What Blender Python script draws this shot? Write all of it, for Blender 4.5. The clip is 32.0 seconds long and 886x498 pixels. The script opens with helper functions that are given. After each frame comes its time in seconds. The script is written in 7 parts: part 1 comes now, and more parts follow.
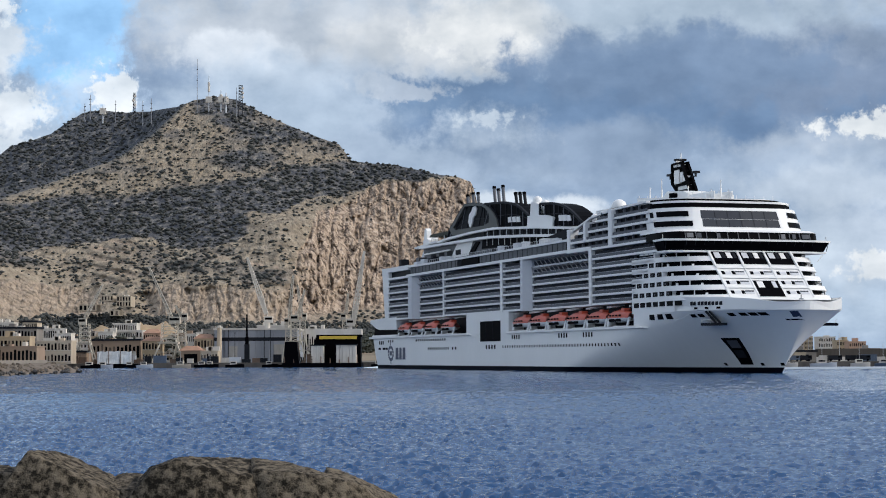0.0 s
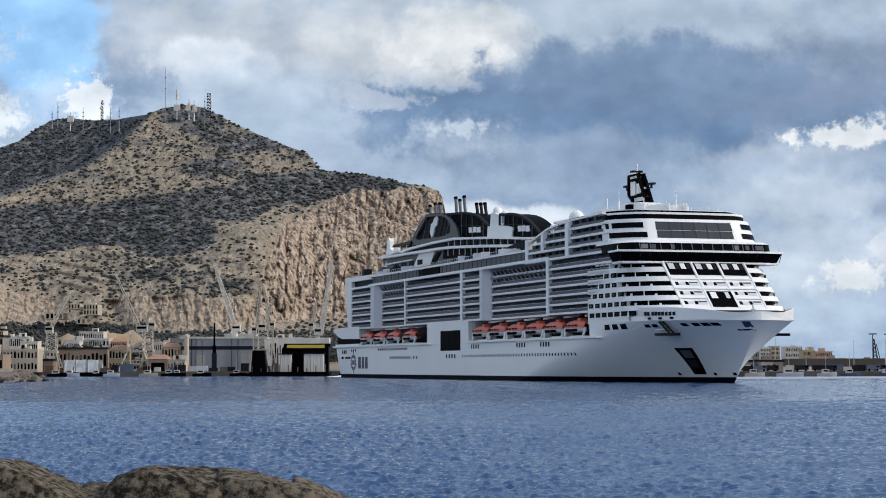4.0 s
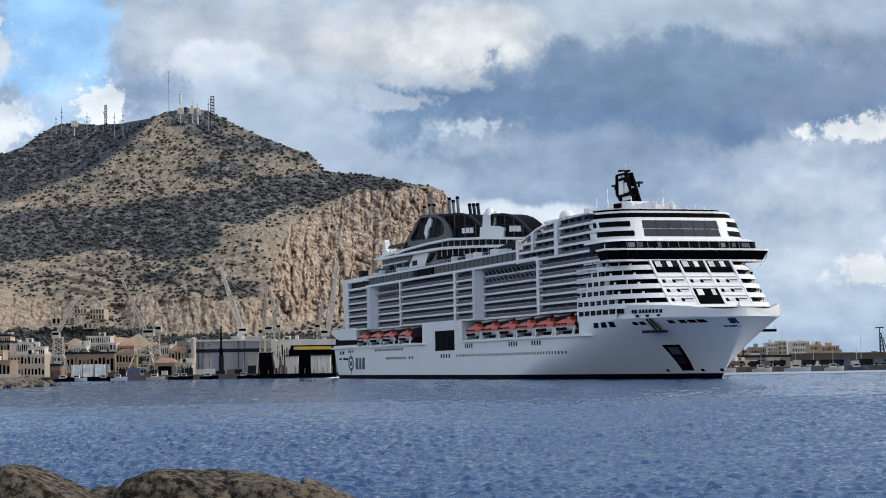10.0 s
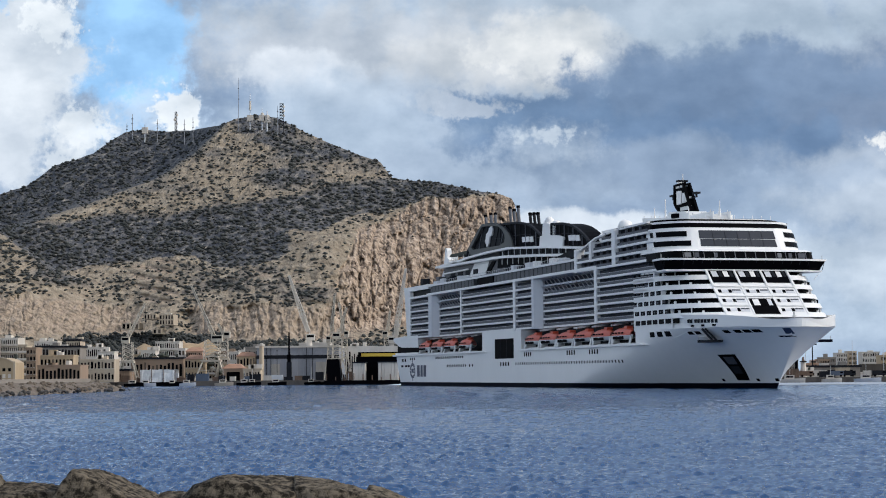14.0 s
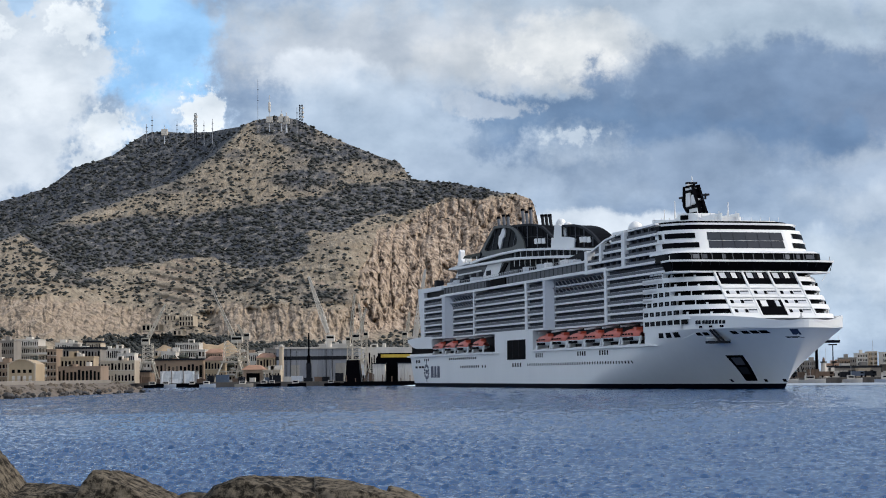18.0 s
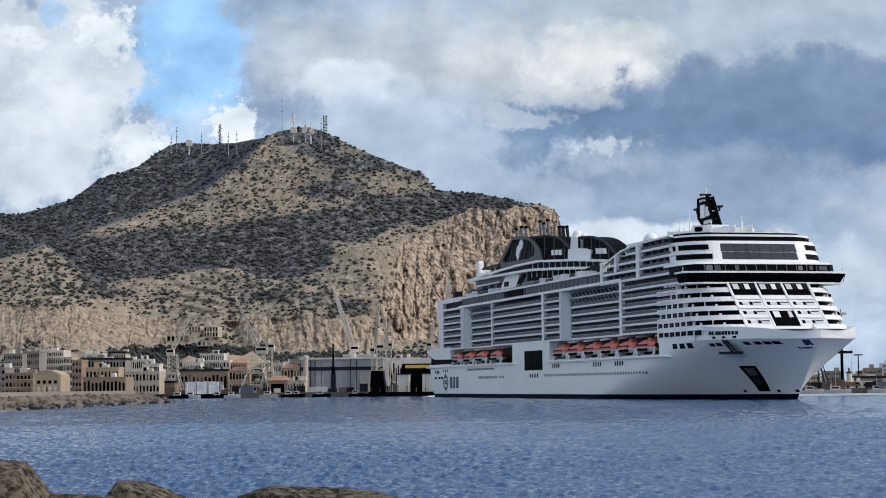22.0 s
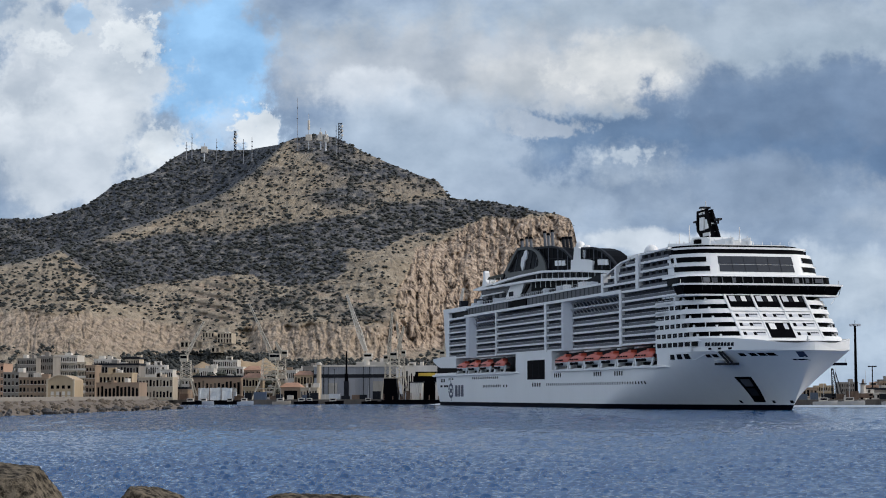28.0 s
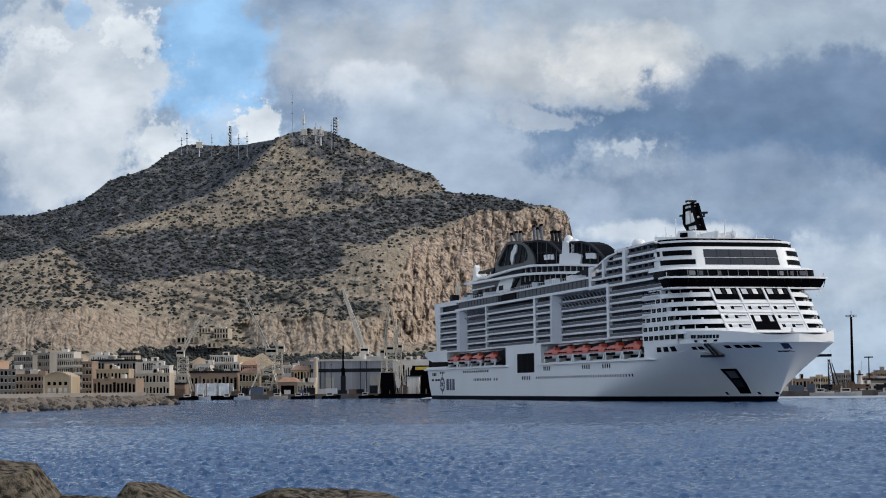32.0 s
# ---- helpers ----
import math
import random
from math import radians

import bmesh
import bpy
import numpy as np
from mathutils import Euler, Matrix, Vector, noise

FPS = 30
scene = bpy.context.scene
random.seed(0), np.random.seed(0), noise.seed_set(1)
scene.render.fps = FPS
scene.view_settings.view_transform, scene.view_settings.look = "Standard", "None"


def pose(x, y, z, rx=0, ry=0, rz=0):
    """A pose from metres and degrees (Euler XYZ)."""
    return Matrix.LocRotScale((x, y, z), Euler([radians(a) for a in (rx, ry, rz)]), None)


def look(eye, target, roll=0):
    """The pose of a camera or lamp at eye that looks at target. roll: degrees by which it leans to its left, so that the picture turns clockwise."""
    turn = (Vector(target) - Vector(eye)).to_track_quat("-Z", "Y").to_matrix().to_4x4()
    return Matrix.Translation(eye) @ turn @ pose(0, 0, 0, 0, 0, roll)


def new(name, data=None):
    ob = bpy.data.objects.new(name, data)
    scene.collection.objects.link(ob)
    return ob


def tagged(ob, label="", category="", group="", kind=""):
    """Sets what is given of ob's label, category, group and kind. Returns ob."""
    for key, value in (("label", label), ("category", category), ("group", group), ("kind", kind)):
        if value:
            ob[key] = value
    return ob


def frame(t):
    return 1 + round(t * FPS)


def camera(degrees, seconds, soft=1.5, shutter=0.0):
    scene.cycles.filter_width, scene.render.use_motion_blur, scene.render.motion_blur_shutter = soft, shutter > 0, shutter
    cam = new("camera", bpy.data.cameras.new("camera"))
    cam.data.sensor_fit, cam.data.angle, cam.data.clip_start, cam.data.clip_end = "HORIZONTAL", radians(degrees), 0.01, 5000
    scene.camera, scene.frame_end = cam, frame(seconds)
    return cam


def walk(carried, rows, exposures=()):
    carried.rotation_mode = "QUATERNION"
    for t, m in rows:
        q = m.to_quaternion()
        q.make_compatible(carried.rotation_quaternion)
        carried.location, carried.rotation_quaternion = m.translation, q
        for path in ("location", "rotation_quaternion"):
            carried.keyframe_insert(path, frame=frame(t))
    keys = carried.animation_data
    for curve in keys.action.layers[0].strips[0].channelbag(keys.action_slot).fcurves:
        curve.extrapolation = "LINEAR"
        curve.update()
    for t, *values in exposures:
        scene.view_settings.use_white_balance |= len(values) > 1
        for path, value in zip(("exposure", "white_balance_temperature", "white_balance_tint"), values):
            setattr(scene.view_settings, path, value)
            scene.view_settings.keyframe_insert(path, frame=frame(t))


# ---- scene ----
EYE = (0.0, 0.0, 4.36)
# seconds, bearing, tilt and roll in degrees
TURNS = [
    (0, 0.000, 3.248, -0.270),
    (0.5, -0.113, 3.486, -0.250),
    (1, -0.136, 3.604, -0.275),
    (1.5, -0.108, 3.658, -0.260),
    (2, 0.051, 3.636, -0.241),
    (2.5, 0.270, 3.616, -0.381),
    (3, 0.665, 3.557, -0.301),
    (3.5, 0.875, 3.536, -0.239),
    (4, 0.962, 3.520, -0.154),
    (4.5, 1.188, 3.504, -0.040),
    (6.5, 1.396, 3.815, -0.510),
    (7, 1.371, 3.840, -0.521),
    (7.5, 1.375, 3.836, -0.485),
    (8, 1.406, 3.799, -0.587),
    (8.5, 1.442, 3.731, -0.594),
    (9, 1.448, 3.639, -0.736),
    (9.5, 1.431, 3.571, -0.879),
    (10, 0.800, 3.511, -0.942),
    (10.5, -0.292, 3.519, -0.837),
    (11, -0.727, 3.561, -0.707),
    (11.5, -0.880, 3.652, -0.639),
    (12, -0.933, 3.696, -0.678),
    (12.5, -0.997, 3.704, -0.765),
    (13, -1.062, 3.691, -0.647),
    (13.5, -1.165, 3.724, -0.489),
    (14, -1.244, 3.765, -0.517),
    (14.5, -1.311, 3.806, -0.532),
    (16.5, -1.570, 3.723, -0.440),
    (17, -1.668, 3.753, -0.418),
    (17.5, -1.768, 3.772, -0.615),
    (18, -1.830, 3.798, -0.595),
    (18.5, -1.876, 3.807, -0.660),
    (19, -1.940, 3.784, -0.878),
    (19.5, -2.052, 3.755, -0.896),
    (20, -2.171, 3.807, -0.836),
    (20.5, -2.277, 3.833, -0.743),
    (21, -2.395, 3.896, -0.696),
    (21.5, -2.483, 3.961, -0.568),
    (22, -2.557, 4.122, -0.622),
    (22.5, -2.662, 4.283, -0.555),
    (23, -2.755, 4.485, -0.335),
    (23.5, -2.814, 4.676, -0.272),
    (24, -2.853, 4.854, -0.242),
    (24.5, -2.893, 4.973, -0.215),
    (26.5, -2.962, 4.650, -0.238),
    (27, -2.974, 4.492, -0.176),
    (27.5, -2.988, 4.424, -0.153),
    (28, -2.981, 4.370, -0.157),
    (28.5, -2.989, 4.354, -0.219),
    (29, -2.957, 4.343, -0.294),
    (29.5, -2.920, 4.306, -0.401),
    (30, -2.875, 4.296, -0.279),
    (30.5, -2.835, 4.277, -0.278),
    (31, -2.798, 4.259, -0.315),
    (31.5, -2.816, 4.254, -0.397),
    (32, -2.858, 4.181, -0.569),
]


def aim(bearing, tilt, roll):
    b, e = radians(bearing), radians(tilt)
    way = Vector((math.sin(b) * math.cos(e), math.cos(b) * math.cos(e), math.sin(e)))
    return look(EYE, Vector(EYE) + way * 100, roll)


cam = camera(26.22, 32.0, soft=1.0)
walk(cam, [(t, aim(b, e, r)) for t, b, e, r in TURNS], exposures=[(0, 0.40), (24, 0.38), (27, 0.22), (32, 0.20)])

# the ship's way: seconds, east, north, heading
SHIP_WAY = [
    (0, 41.52, 599.19, -72.818),
    (2, 40.34, 601.64, -72.937),
    (4, 39.08, 603.87, -72.979),
    (7, 37.13, 606.82, -73.024),
    (10, 35.18, 609.83, -73.034),
    (13, 33.25, 613.33, -73.089),
    (16.5, 31.07, 617.29, -73.122),
    (20, 28.94, 621.09, -73.163),
    (23.5, 26.82, 625.28, -73.215),
    (27, 24.71, 629.85, -73.266),
    (30, 22.96, 633.58, -73.287),
    (32, 21.73, 635.87, -73.267),
]

# ---- world, sun, exposure ----
SUN_EL, SUN_BEARING = 36.0, 97.0   # degrees, bearing clockwise from the view's north
world = bpy.data.worlds.new("sky")
scene.world = world
world.use_nodes = True
wn = world.node_tree
sky = wn.nodes.new("ShaderNodeTexSky")
sky.sky_type = "NISHITA"
sky.sun_disc = False
sky.sun_elevation, sky.sun_rotation = radians(SUN_EL), radians(SUN_BEARING)
sky.dust_density, sky.air_density, sky.ozone_density = 1.6, 1.0, 1.5
# broken cloud: half of the blue is veiled by an even pale grey
veil = wn.nodes.new("ShaderNodeMix")
veil.data_type = "RGBA"
veil.inputs[0].default_value = 0.5
wn.links.new(sky.outputs[0], veil.inputs[6])
veil.inputs[7].default_value = (3.9, 4.1, 4.5, 1)
wn.links.new(veil.outputs[2], wn.nodes["Background"].inputs[0])
wn.nodes["Background"].inputs[1].default_value = 0.16
sun = new("sun", bpy.data.lights.new("sun", "SUN"))
sun.data.energy, sun.data.angle, sun.data.color = 1.42, radians(0.6), (1.0, 0.93, 0.82)
sb, se = radians(SUN_BEARING), radians(SUN_EL)
sun.matrix_world = look((math.sin(sb) * math.cos(se) * 900, math.cos(sb) * math.cos(se) * 900, math.sin(se) * 900), (0, 0, 0))
scene.view_settings.exposure = 0.3

# ---- materials ----


def nodes(m):
    m.use_nodes = True
    nt = m.node_tree
    return nt, nt.nodes, nt.links, nt.nodes["Principled BSDF"]


def mat(name, col, rough=0.6, metal=0.0, var=0.15, scale=0.5, fine=6.0, bump=0.0, spec=0.5, dirt=None, streak=1.0):
    """Plain surface with two scales of variation. streak > 1 stretches the stains upright."""
    m = bpy.data.materials.new(name)
    nt, N, L, b = nodes(m)
    tc = N.new("ShaderNodeTexCoord")
    mp = N.new("ShaderNodeMapping")
    mp.inputs["Scale"].default_value = (1, 1, 1.0 / streak)
    L.new(tc.outputs["Object"], mp.inputs[0])
    n1, n2 = N.new("ShaderNodeTexNoise"), N.new("ShaderNodeTexNoise")
    n1.inputs["Scale"].default_value, n2.inputs["Scale"].default_value = scale, fine
    n1.inputs["Detail"].default_value = n2.inputs["Detail"].default_value = 5
    oi = N.new("ShaderNodeObjectInfo")
    add = N.new("ShaderNodeMath")
    add.operation = "MULTIPLY_ADD"
    L.new(oi.outputs["Random"], add.inputs[0])
    add.inputs[1].default_value = 0.25
    for n in (n1, n2):
        L.new(mp.outputs[0], n.inputs["Vector"])
    mul = N.new("ShaderNodeMath")
    mul.operation = "MULTIPLY_ADD"
    L.new(n2.outputs[0], mul.inputs[0])
    mul.inputs[1].default_value = 0.4
    L.new(n1.outputs[0], mul.inputs[2])
    L.new(mul.outputs[0], add.inputs[2])
    r = N.new("ShaderNodeValToRGB")
    d = dirt or tuple(c * (1 - var) for c in col)
    r.color_ramp.elements[0].position, r.color_ramp.elements[1].position = 0.35, 1.05
    r.color_ramp.elements[0].color = (*d, 1)
    r.color_ramp.elements[1].color = (*[min(1, c * (1 + var * 0.6)) for c in col], 1)
    L.new(add.outputs[0], r.inputs[0])
    L.new(r.outputs[0], b.inputs["Base Color"])
    b.inputs["Roughness"].default_value, b.inputs["Metallic"].default_value = rough, metal
    b.inputs["Specular IOR Level"].default_value = spec
    if bump:
        bp = N.new("ShaderNodeBump")
        bp.inputs["Strength"].default_value, bp.inputs["Distance"].default_value = 1.0, bump
        L.new(mul.outputs[0], bp.inputs["Height"])
        L.new(bp.outputs[0], b.inputs["Normal"])
    return m


WHITE = mat("white_paint", (0.77, 0.775, 0.765), 0.42, var=0.06, scale=0.05, fine=0.6, streak=4)
WHITE2 = mat("white_steel", (0.76, 0.76, 0.75), 0.5, var=0.10, scale=0.08, fine=0.8)
GREYW = mat("light_grey_steel", (0.55, 0.57, 0.60), 0.5, var=0.08, scale=0.1, fine=1.0)
GLASS = mat("tinted_glass", (0.0025, 0.003, 0.004), 0.35, var=0.6, scale=0.25, fine=1.2, spec=0.02)
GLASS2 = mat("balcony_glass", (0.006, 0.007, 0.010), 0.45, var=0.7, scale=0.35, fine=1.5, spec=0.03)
BALUS = mat("grey_glass_balustrade", (0.070, 0.075, 0.088), 0.35, var=0.35, scale=0.12, fine=0.5, spec=0.12)
# grey base takes in the sky's reflection on the front panes
LOUNGE = mat("sky_grey_lounge_glass", (0.030, 0.034, 0.042), 0.2, var=0.25, scale=0.1, fine=0.6, spec=0.3)
PARTN = mat("balcony_divider", (0.10, 0.108, 0.125), 0.6, var=0.3, scale=0.5)
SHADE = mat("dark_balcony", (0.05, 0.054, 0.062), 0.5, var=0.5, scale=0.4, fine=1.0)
BLACK = mat("black_paint", (0.002, 0.002, 0.003), 0.5, var=0.3, scale=0.2, spec=0.012)
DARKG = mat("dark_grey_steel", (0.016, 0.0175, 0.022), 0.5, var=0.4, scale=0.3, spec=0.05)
ORANGE = mat("orange_lifeboat", (0.50, 0.085, 0.045), 0.4, var=0.25, scale=0.4)
ARCH = mat("olive_grey_paint", (0.085, 0.088, 0.082), 0.5, var=0.2, scale=0.2, spec=0.2)
CHROME = mat("steel", (0.5, 0.5, 0.5), 0.35, 0.6, var=0.2)
NAVY = mat("navy_band", (0.003, 0.004, 0.009), 0.6, var=0.3, spec=0.02)
LOGO = mat("logo_paint", (0.02, 0.03, 0.07), 0.4, var=0.2)
ROCKM = mat("boulder_stone", (0.158, 0.132, 0.098), 0.95, scale=9.0, fine=48.0, bump=0.05, spec=0.1, dirt=(0.018, 0.0155, 0.012))
ROCKM.node_tree.nodes["Math"].inputs[1].default_value = 0.07
ROCKM.node_tree.nodes["Color Ramp"].color_ramp.elements[0].position = 0.62
ROCKM.node_tree.nodes["Color Ramp"].color_ramp.elements[1].position = 0.86
RUBBLE = mat("rubble_stone", (0.108, 0.087, 0.067), 0.92, var=0.75, scale=0.6, fine=4.0, bump=0.08)
CONC = mat("concrete", (0.30, 0.285, 0.26), 0.85, var=0.35, scale=0.3, fine=2.5, streak=3)
RUST = mat("rusty_steel", (0.13, 0.085, 0.06), 0.8, var=0.5, scale=0.5, fine=3.0)
CRANEW = mat("crane_paint", (0.47, 0.425, 0.35), 0.6, var=0.35, scale=0.5)
PLAST = {}
for nm, c in dict(plaster_ochre=(0.41, 0.315, 0.205), plaster_cream=(0.45, 0.375, 0.285), plaster_white=(0.55, 0.51, 0.455), plaster_grey=(0.23, 0.208, 0.185),
                  dark_stone=(0.085, 0.072, 0.06), plaster_brown=(0.28, 0.20, 0.14), plaster_pink=(0.42, 0.27, 0.19)).items():
    PLAST[nm] = mat(nm, c, 0.85, var=0.25, scale=0.12, fine=1.0, streak=3)
ROOF = mat("roof_tiles", (0.30, 0.17, 0.11), 0.85, var=0.4, scale=0.4)
SHEDG = mat("grey_cladding", (0.24, 0.25, 0.275), 0.6, var=0.2, scale=0.1, fine=1.5, streak=6)
YELLOW = mat("yellow_paint", (0.60, 0.42, 0.05), 0.6, var=0.2)
TARP = mat("white_tarpaulin", (0.62, 0.63, 0.62), 0.75, var=0.25, scale=0.25, fine=2.0, bump=0.1)
LEAF = mat("foliage", (0.032, 0.036, 0.026), 0.85, var=0.5, scale=0.3, fine=2.0)
# bush colour lifted a little to include the haze of distance
BUSH = mat("hazy_scrub_foliage", (0.038, 0.041, 0.038), 0.9, var=0.5, scale=0.02, fine=0.2)

# ---- mesh helpers ----


class Mesh:
    """Collects vertices and faces; link() makes one mesh object of them."""

    def __init__(self):
        self.v, self.f = [], []

    def add(self, verts, faces):
        n = len(self.v)
        self.v.extend(verts)
        self.f.extend([tuple(i + n for i in f) for f in faces])
        return self

    def box(self, x0, x1, y0, y1, z0, z1):
        v = [(x, y, z) for z in (z0, z1) for x, y in ((x0, y0), (x1, y0), (x1, y1), (x0, y1))]
        return self.add(v, [(3, 2, 1, 0), (4, 5, 6, 7), (0, 1, 5, 4), (1, 2, 6, 5), (2, 3, 7, 6), (3, 0, 4, 7)])

    def beam(self, a, b, r=0.2, n=4):
        """A straight bar from a to b, r half as thick."""
        a, b = Vector(a), Vector(b)
        d = (b - a).normalized()
        s = d.cross(Vector((0, 0, 1)) if abs(d.z) < 0.95 else Vector((1, 0, 0))).normalized()
        t = d.cross(s)
        v = []
        for p in (a, b):
            for k in range(n):
                w = 2 * math.pi * (k + 0.5) / n
                v.append(tuple(p + (s * math.cos(w) + t * math.sin(w)) * r * 1.2))
        f = [(k, (k + 1) % n, n + (k + 1) % n, n + k) for k in range(n)]
        return self.add(v, f + [tuple(range(n))[::-1], tuple(range(n, 2 * n))])

    def tube(self, x, y, z0, z1, r0, r1=None, n=12):
        r1 = r0 if r1 is None else r1
        v = [(x + r * math.cos(2 * math.pi * k / n), y + r * math.sin(2 * math.pi * k / n), z) for z, r in ((z0, r0), (z1, r1)) for k in range(n)]
        f = [(k, (k + 1) % n, n + (k + 1) % n, n + k) for k in range(n)]
        return self.add(v, f + [tuple(range(n))[::-1], tuple(range(n, 2 * n))])

    def ball(self, x, y, z, r, sz=1.0, n=12, rings=7):
        v = [(x, y, z - r * sz)]
        for i in range(1, rings):
            a = math.pi * i / rings
            v += [(x + r * math.sin(a) * math.cos(2 * math.pi * k / n), y + r * math.sin(a) * math.sin(2 * math.pi * k / n), z - r * sz * math.cos(a)) for k in range(n)]
        v.append((x, y, z + r * sz))
        f = [(0, 1 + (k + 1) % n, 1 + k) for k in range(n)]
        for i in range(rings - 2):
            o = 1 + i * n
            f += [(o + k, o + (k + 1) % n, o + n + (k + 1) % n, o + n + k) for k in range(n)]
        o, e = 1 + (rings - 2) * n, len(v) - 1
        return self.add(v, f + [(o + k, o + (k + 1) % n, e) for k in range(n)])

    def prism(self, poly, z0, z1):
        """An upright prism over a plan polygon."""
        n = len(poly)
        v = [(x, y, z) for z in (z0, z1) for x, y in poly]
        return self.add(v, [(k, (k + 1) % n, n + (k + 1) % n, n + k) for k in range(n)] + [tuple(range(n))[::-1], tuple(range(n, 2 * n))])

    def strip(self, rows, close=False):
        """A skin over rows of equally many points."""
        n, m = len(rows[0]), len(rows)
        v = [p for r in rows for p in r]
        f = []
        for i in range(m - 1):
            for k in range(n if close else n - 1):
                f.append((i * n + k, i * n + (k + 1) % n, (i + 1) * n + (k + 1) % n, (i + 1) * n + k))
        return self.add(v, f)

    def link(self, name, material, parent=None, label="", smooth=False):
        me = bpy.data.meshes.new(name)
        me.from_pydata(self.v, [], self.f)
        bm = bmesh.new()
        bm.from_mesh(me)
        bmesh.ops.recalc_face_normals(bm, faces=bm.faces)
        bm.to_mesh(me)
        bm.free()
        me.materials.append(material)
        if smooth:
            me.shade_smooth()
        ob = new(name, me)
        if parent:
            ob.parent = parent
        if label:
            ob["label"] = label
        return ob


def thing(name, label, category, x=0, y=0, z=0, rz=0, group="", kind=""):
    ob = new(name)
    ob.matrix_basis = pose(x, y, z, 0, 0, rz)
    return tagged(ob, label, category, group, kind)


# ---- sky backdrop ----


def sky_backdrop():
    m = bpy.data.materials.new("cloudy_sky")
    m.use_nodes = True
    nt = m.node_tree
    N, L = nt.nodes, nt.links
    N.remove(N["Principled BSDF"])
    em = N.new("ShaderNodeEmission")
    L.new(em.outputs[0], N["Material Output"].inputs[0])
    tc = N.new("ShaderNodeTexCoord")
    mp = N.new("ShaderNodeMapping")
    mp.inputs["Scale"].default_value = (1 / 100, 1, 1 / 100)
    L.new(tc.outputs["Object"], mp.inputs[0])

    def fbm(scale, detail, rough=0.55, seed=0.0, stretch=1.0):
        q = N.new("ShaderNodeMapping")
        q.inputs["Location"].default_value = (seed, seed * 0.7, seed * 0.3)
        q.inputs["Scale"].default_value = (1 / stretch, 0, 1)
        L.new(mp.outputs[0], q.inputs[0])
        n = N.new("ShaderNodeTexNoise")
        n.inputs["Scale"].default_value, n.inputs["Detail"].default_value, n.inputs["Roughness"].default_value = scale, detail, rough
        L.new(q.outputs[0], n.inputs["Vector"])
        return n

    warp = fbm(0.55, 8, 0.6, 3.1)
    sub = N.new("ShaderNodeVectorMath")
    sub.operation = "MULTIPLY_ADD"
    L.new(warp.outputs["Color"], sub.inputs[0])
    sub.inputs[1].default_value = (1.9, 0, 1.3)
    L.new(mp.outputs[0], sub.inputs[2])
    off = N.new("ShaderNodeVectorMath")
    off.operation = "SUBTRACT"
    L.new(sub.outputs[0], off.inputs[0])
    off.inputs[1].default_value = (0.95, 0, 0.65)
    puff, puff_fine = fbm(0.9, 9, 0.62, 7.7), fbm(2.4, 9, 0.64, 5.1)

    def blob(cx, cz, rx, rz, soft):
        """1 inside an uneven patch of sky, 0 outside."""
        q = N.new("ShaderNodeVectorMath")
        q.operation = "SUBTRACT"
        L.new(off.outputs[0], q.inputs[0])
        q.inputs[1].default_value = (cx, 0, cz)
        w = N.new("ShaderNodeVectorMath")
        w.operation = "MULTIPLY"
        L.new(q.outputs[0], w.inputs[0])
        w.inputs[1].default_value = (1 / rx, 0, 1 / rz)
        ln = N.new("ShaderNodeVectorMath")
        ln.operation = "LENGTH"
        L.new(w.outputs[0], ln.inputs[0])
        e = N.new("ShaderNodeMath")
        e.operation = "MULTIPLY_ADD"
        small = rx < 1.4
        k = 3.4 if small else 1.9
        L.new((puff_fine if small else puff).outputs[0], e.inputs[0])
        e.inputs[1].default_value = -k
        L.new(ln.outputs["Value"], e.inputs[2])
        r = N.new("ShaderNodeMapRange")
        r.interpolation_type = "SMOOTHSTEP"
        L.new(e.outputs[0], r.inputs[0])
        r.inputs[1].default_value, r.inputs[2].default_value = 1 - k / 2 + soft * 1.15, 1 - k / 2 - soft * 1.15
        return r.outputs[0]

    def mix(fac, a, col, amount=1.0):
        x = N.new("ShaderNodeMix")
        x.data_type = "RGBA"
        f = N.new("ShaderNodeMath")
        f.operation = "MULTIPLY"
        L.new(fac, f.inputs[0])
        f.inputs[1].default_value = amount
        L.new(f.outputs[0], x.inputs[0])
        L.new(a, x.inputs[6])
        x.inputs[7].default_value = (*col, 1)
        return x.outputs[2]

    base = N.new("ShaderNodeValToRGB")
    n0 = fbm(0.35, 9, 0.6, 1.3, 1.8)
    cr = base.color_ramp
    cr.elements[0].position, cr.elements[1].position = 0.36, 0.66
    cr.elements[0].color, cr.elements[1].color = (0.27, 0.35, 0.48, 1), (0.52, 0.60, 0.70, 1)
    L.new(n0.outputs[0], base.inputs[0])
    c = base.outputs[0]
    c = mix(blob(3.11, 8.86, 8.93, 1.59, 0.3), c, (0.46, 0.52, 0.59), 0.85)
    c = mix(blob(-3.23, 8.29, 4.76, 1.30, 0.35), c, (0.56, 0.58, 0.62), 0.8)
    c = mix(blob(-5.10, 7.78, 1.59, 0.65, 0.3), c, (0.74, 0.76, 0.8), 0.8)
    c = mix(blob(0.23, 8.14, 3.03, 0.86, 0.3), c, (0.66, 0.66, 0.67), 0.9)
    c = mix(blob(1.38, 8.57, 1.59, 0.58, 0.35), c, (0.74, 0.73, 0.72), 0.8)
    c = mix(blob(6.72, 8.57, 3.31, 0.86, 0.35), c, (0.40, 0.47, 0.55), 0.8)
    c = mix(blob(-2.08, 5.84, 4.76, 1.59, 0.4), c, (0.46, 0.53, 0.63), 0.7)
    c = mix(blob(6.43, 6.41, 6.92, 1.59, 0.22), c, (0.165, 0.25, 0.39), 0.95)
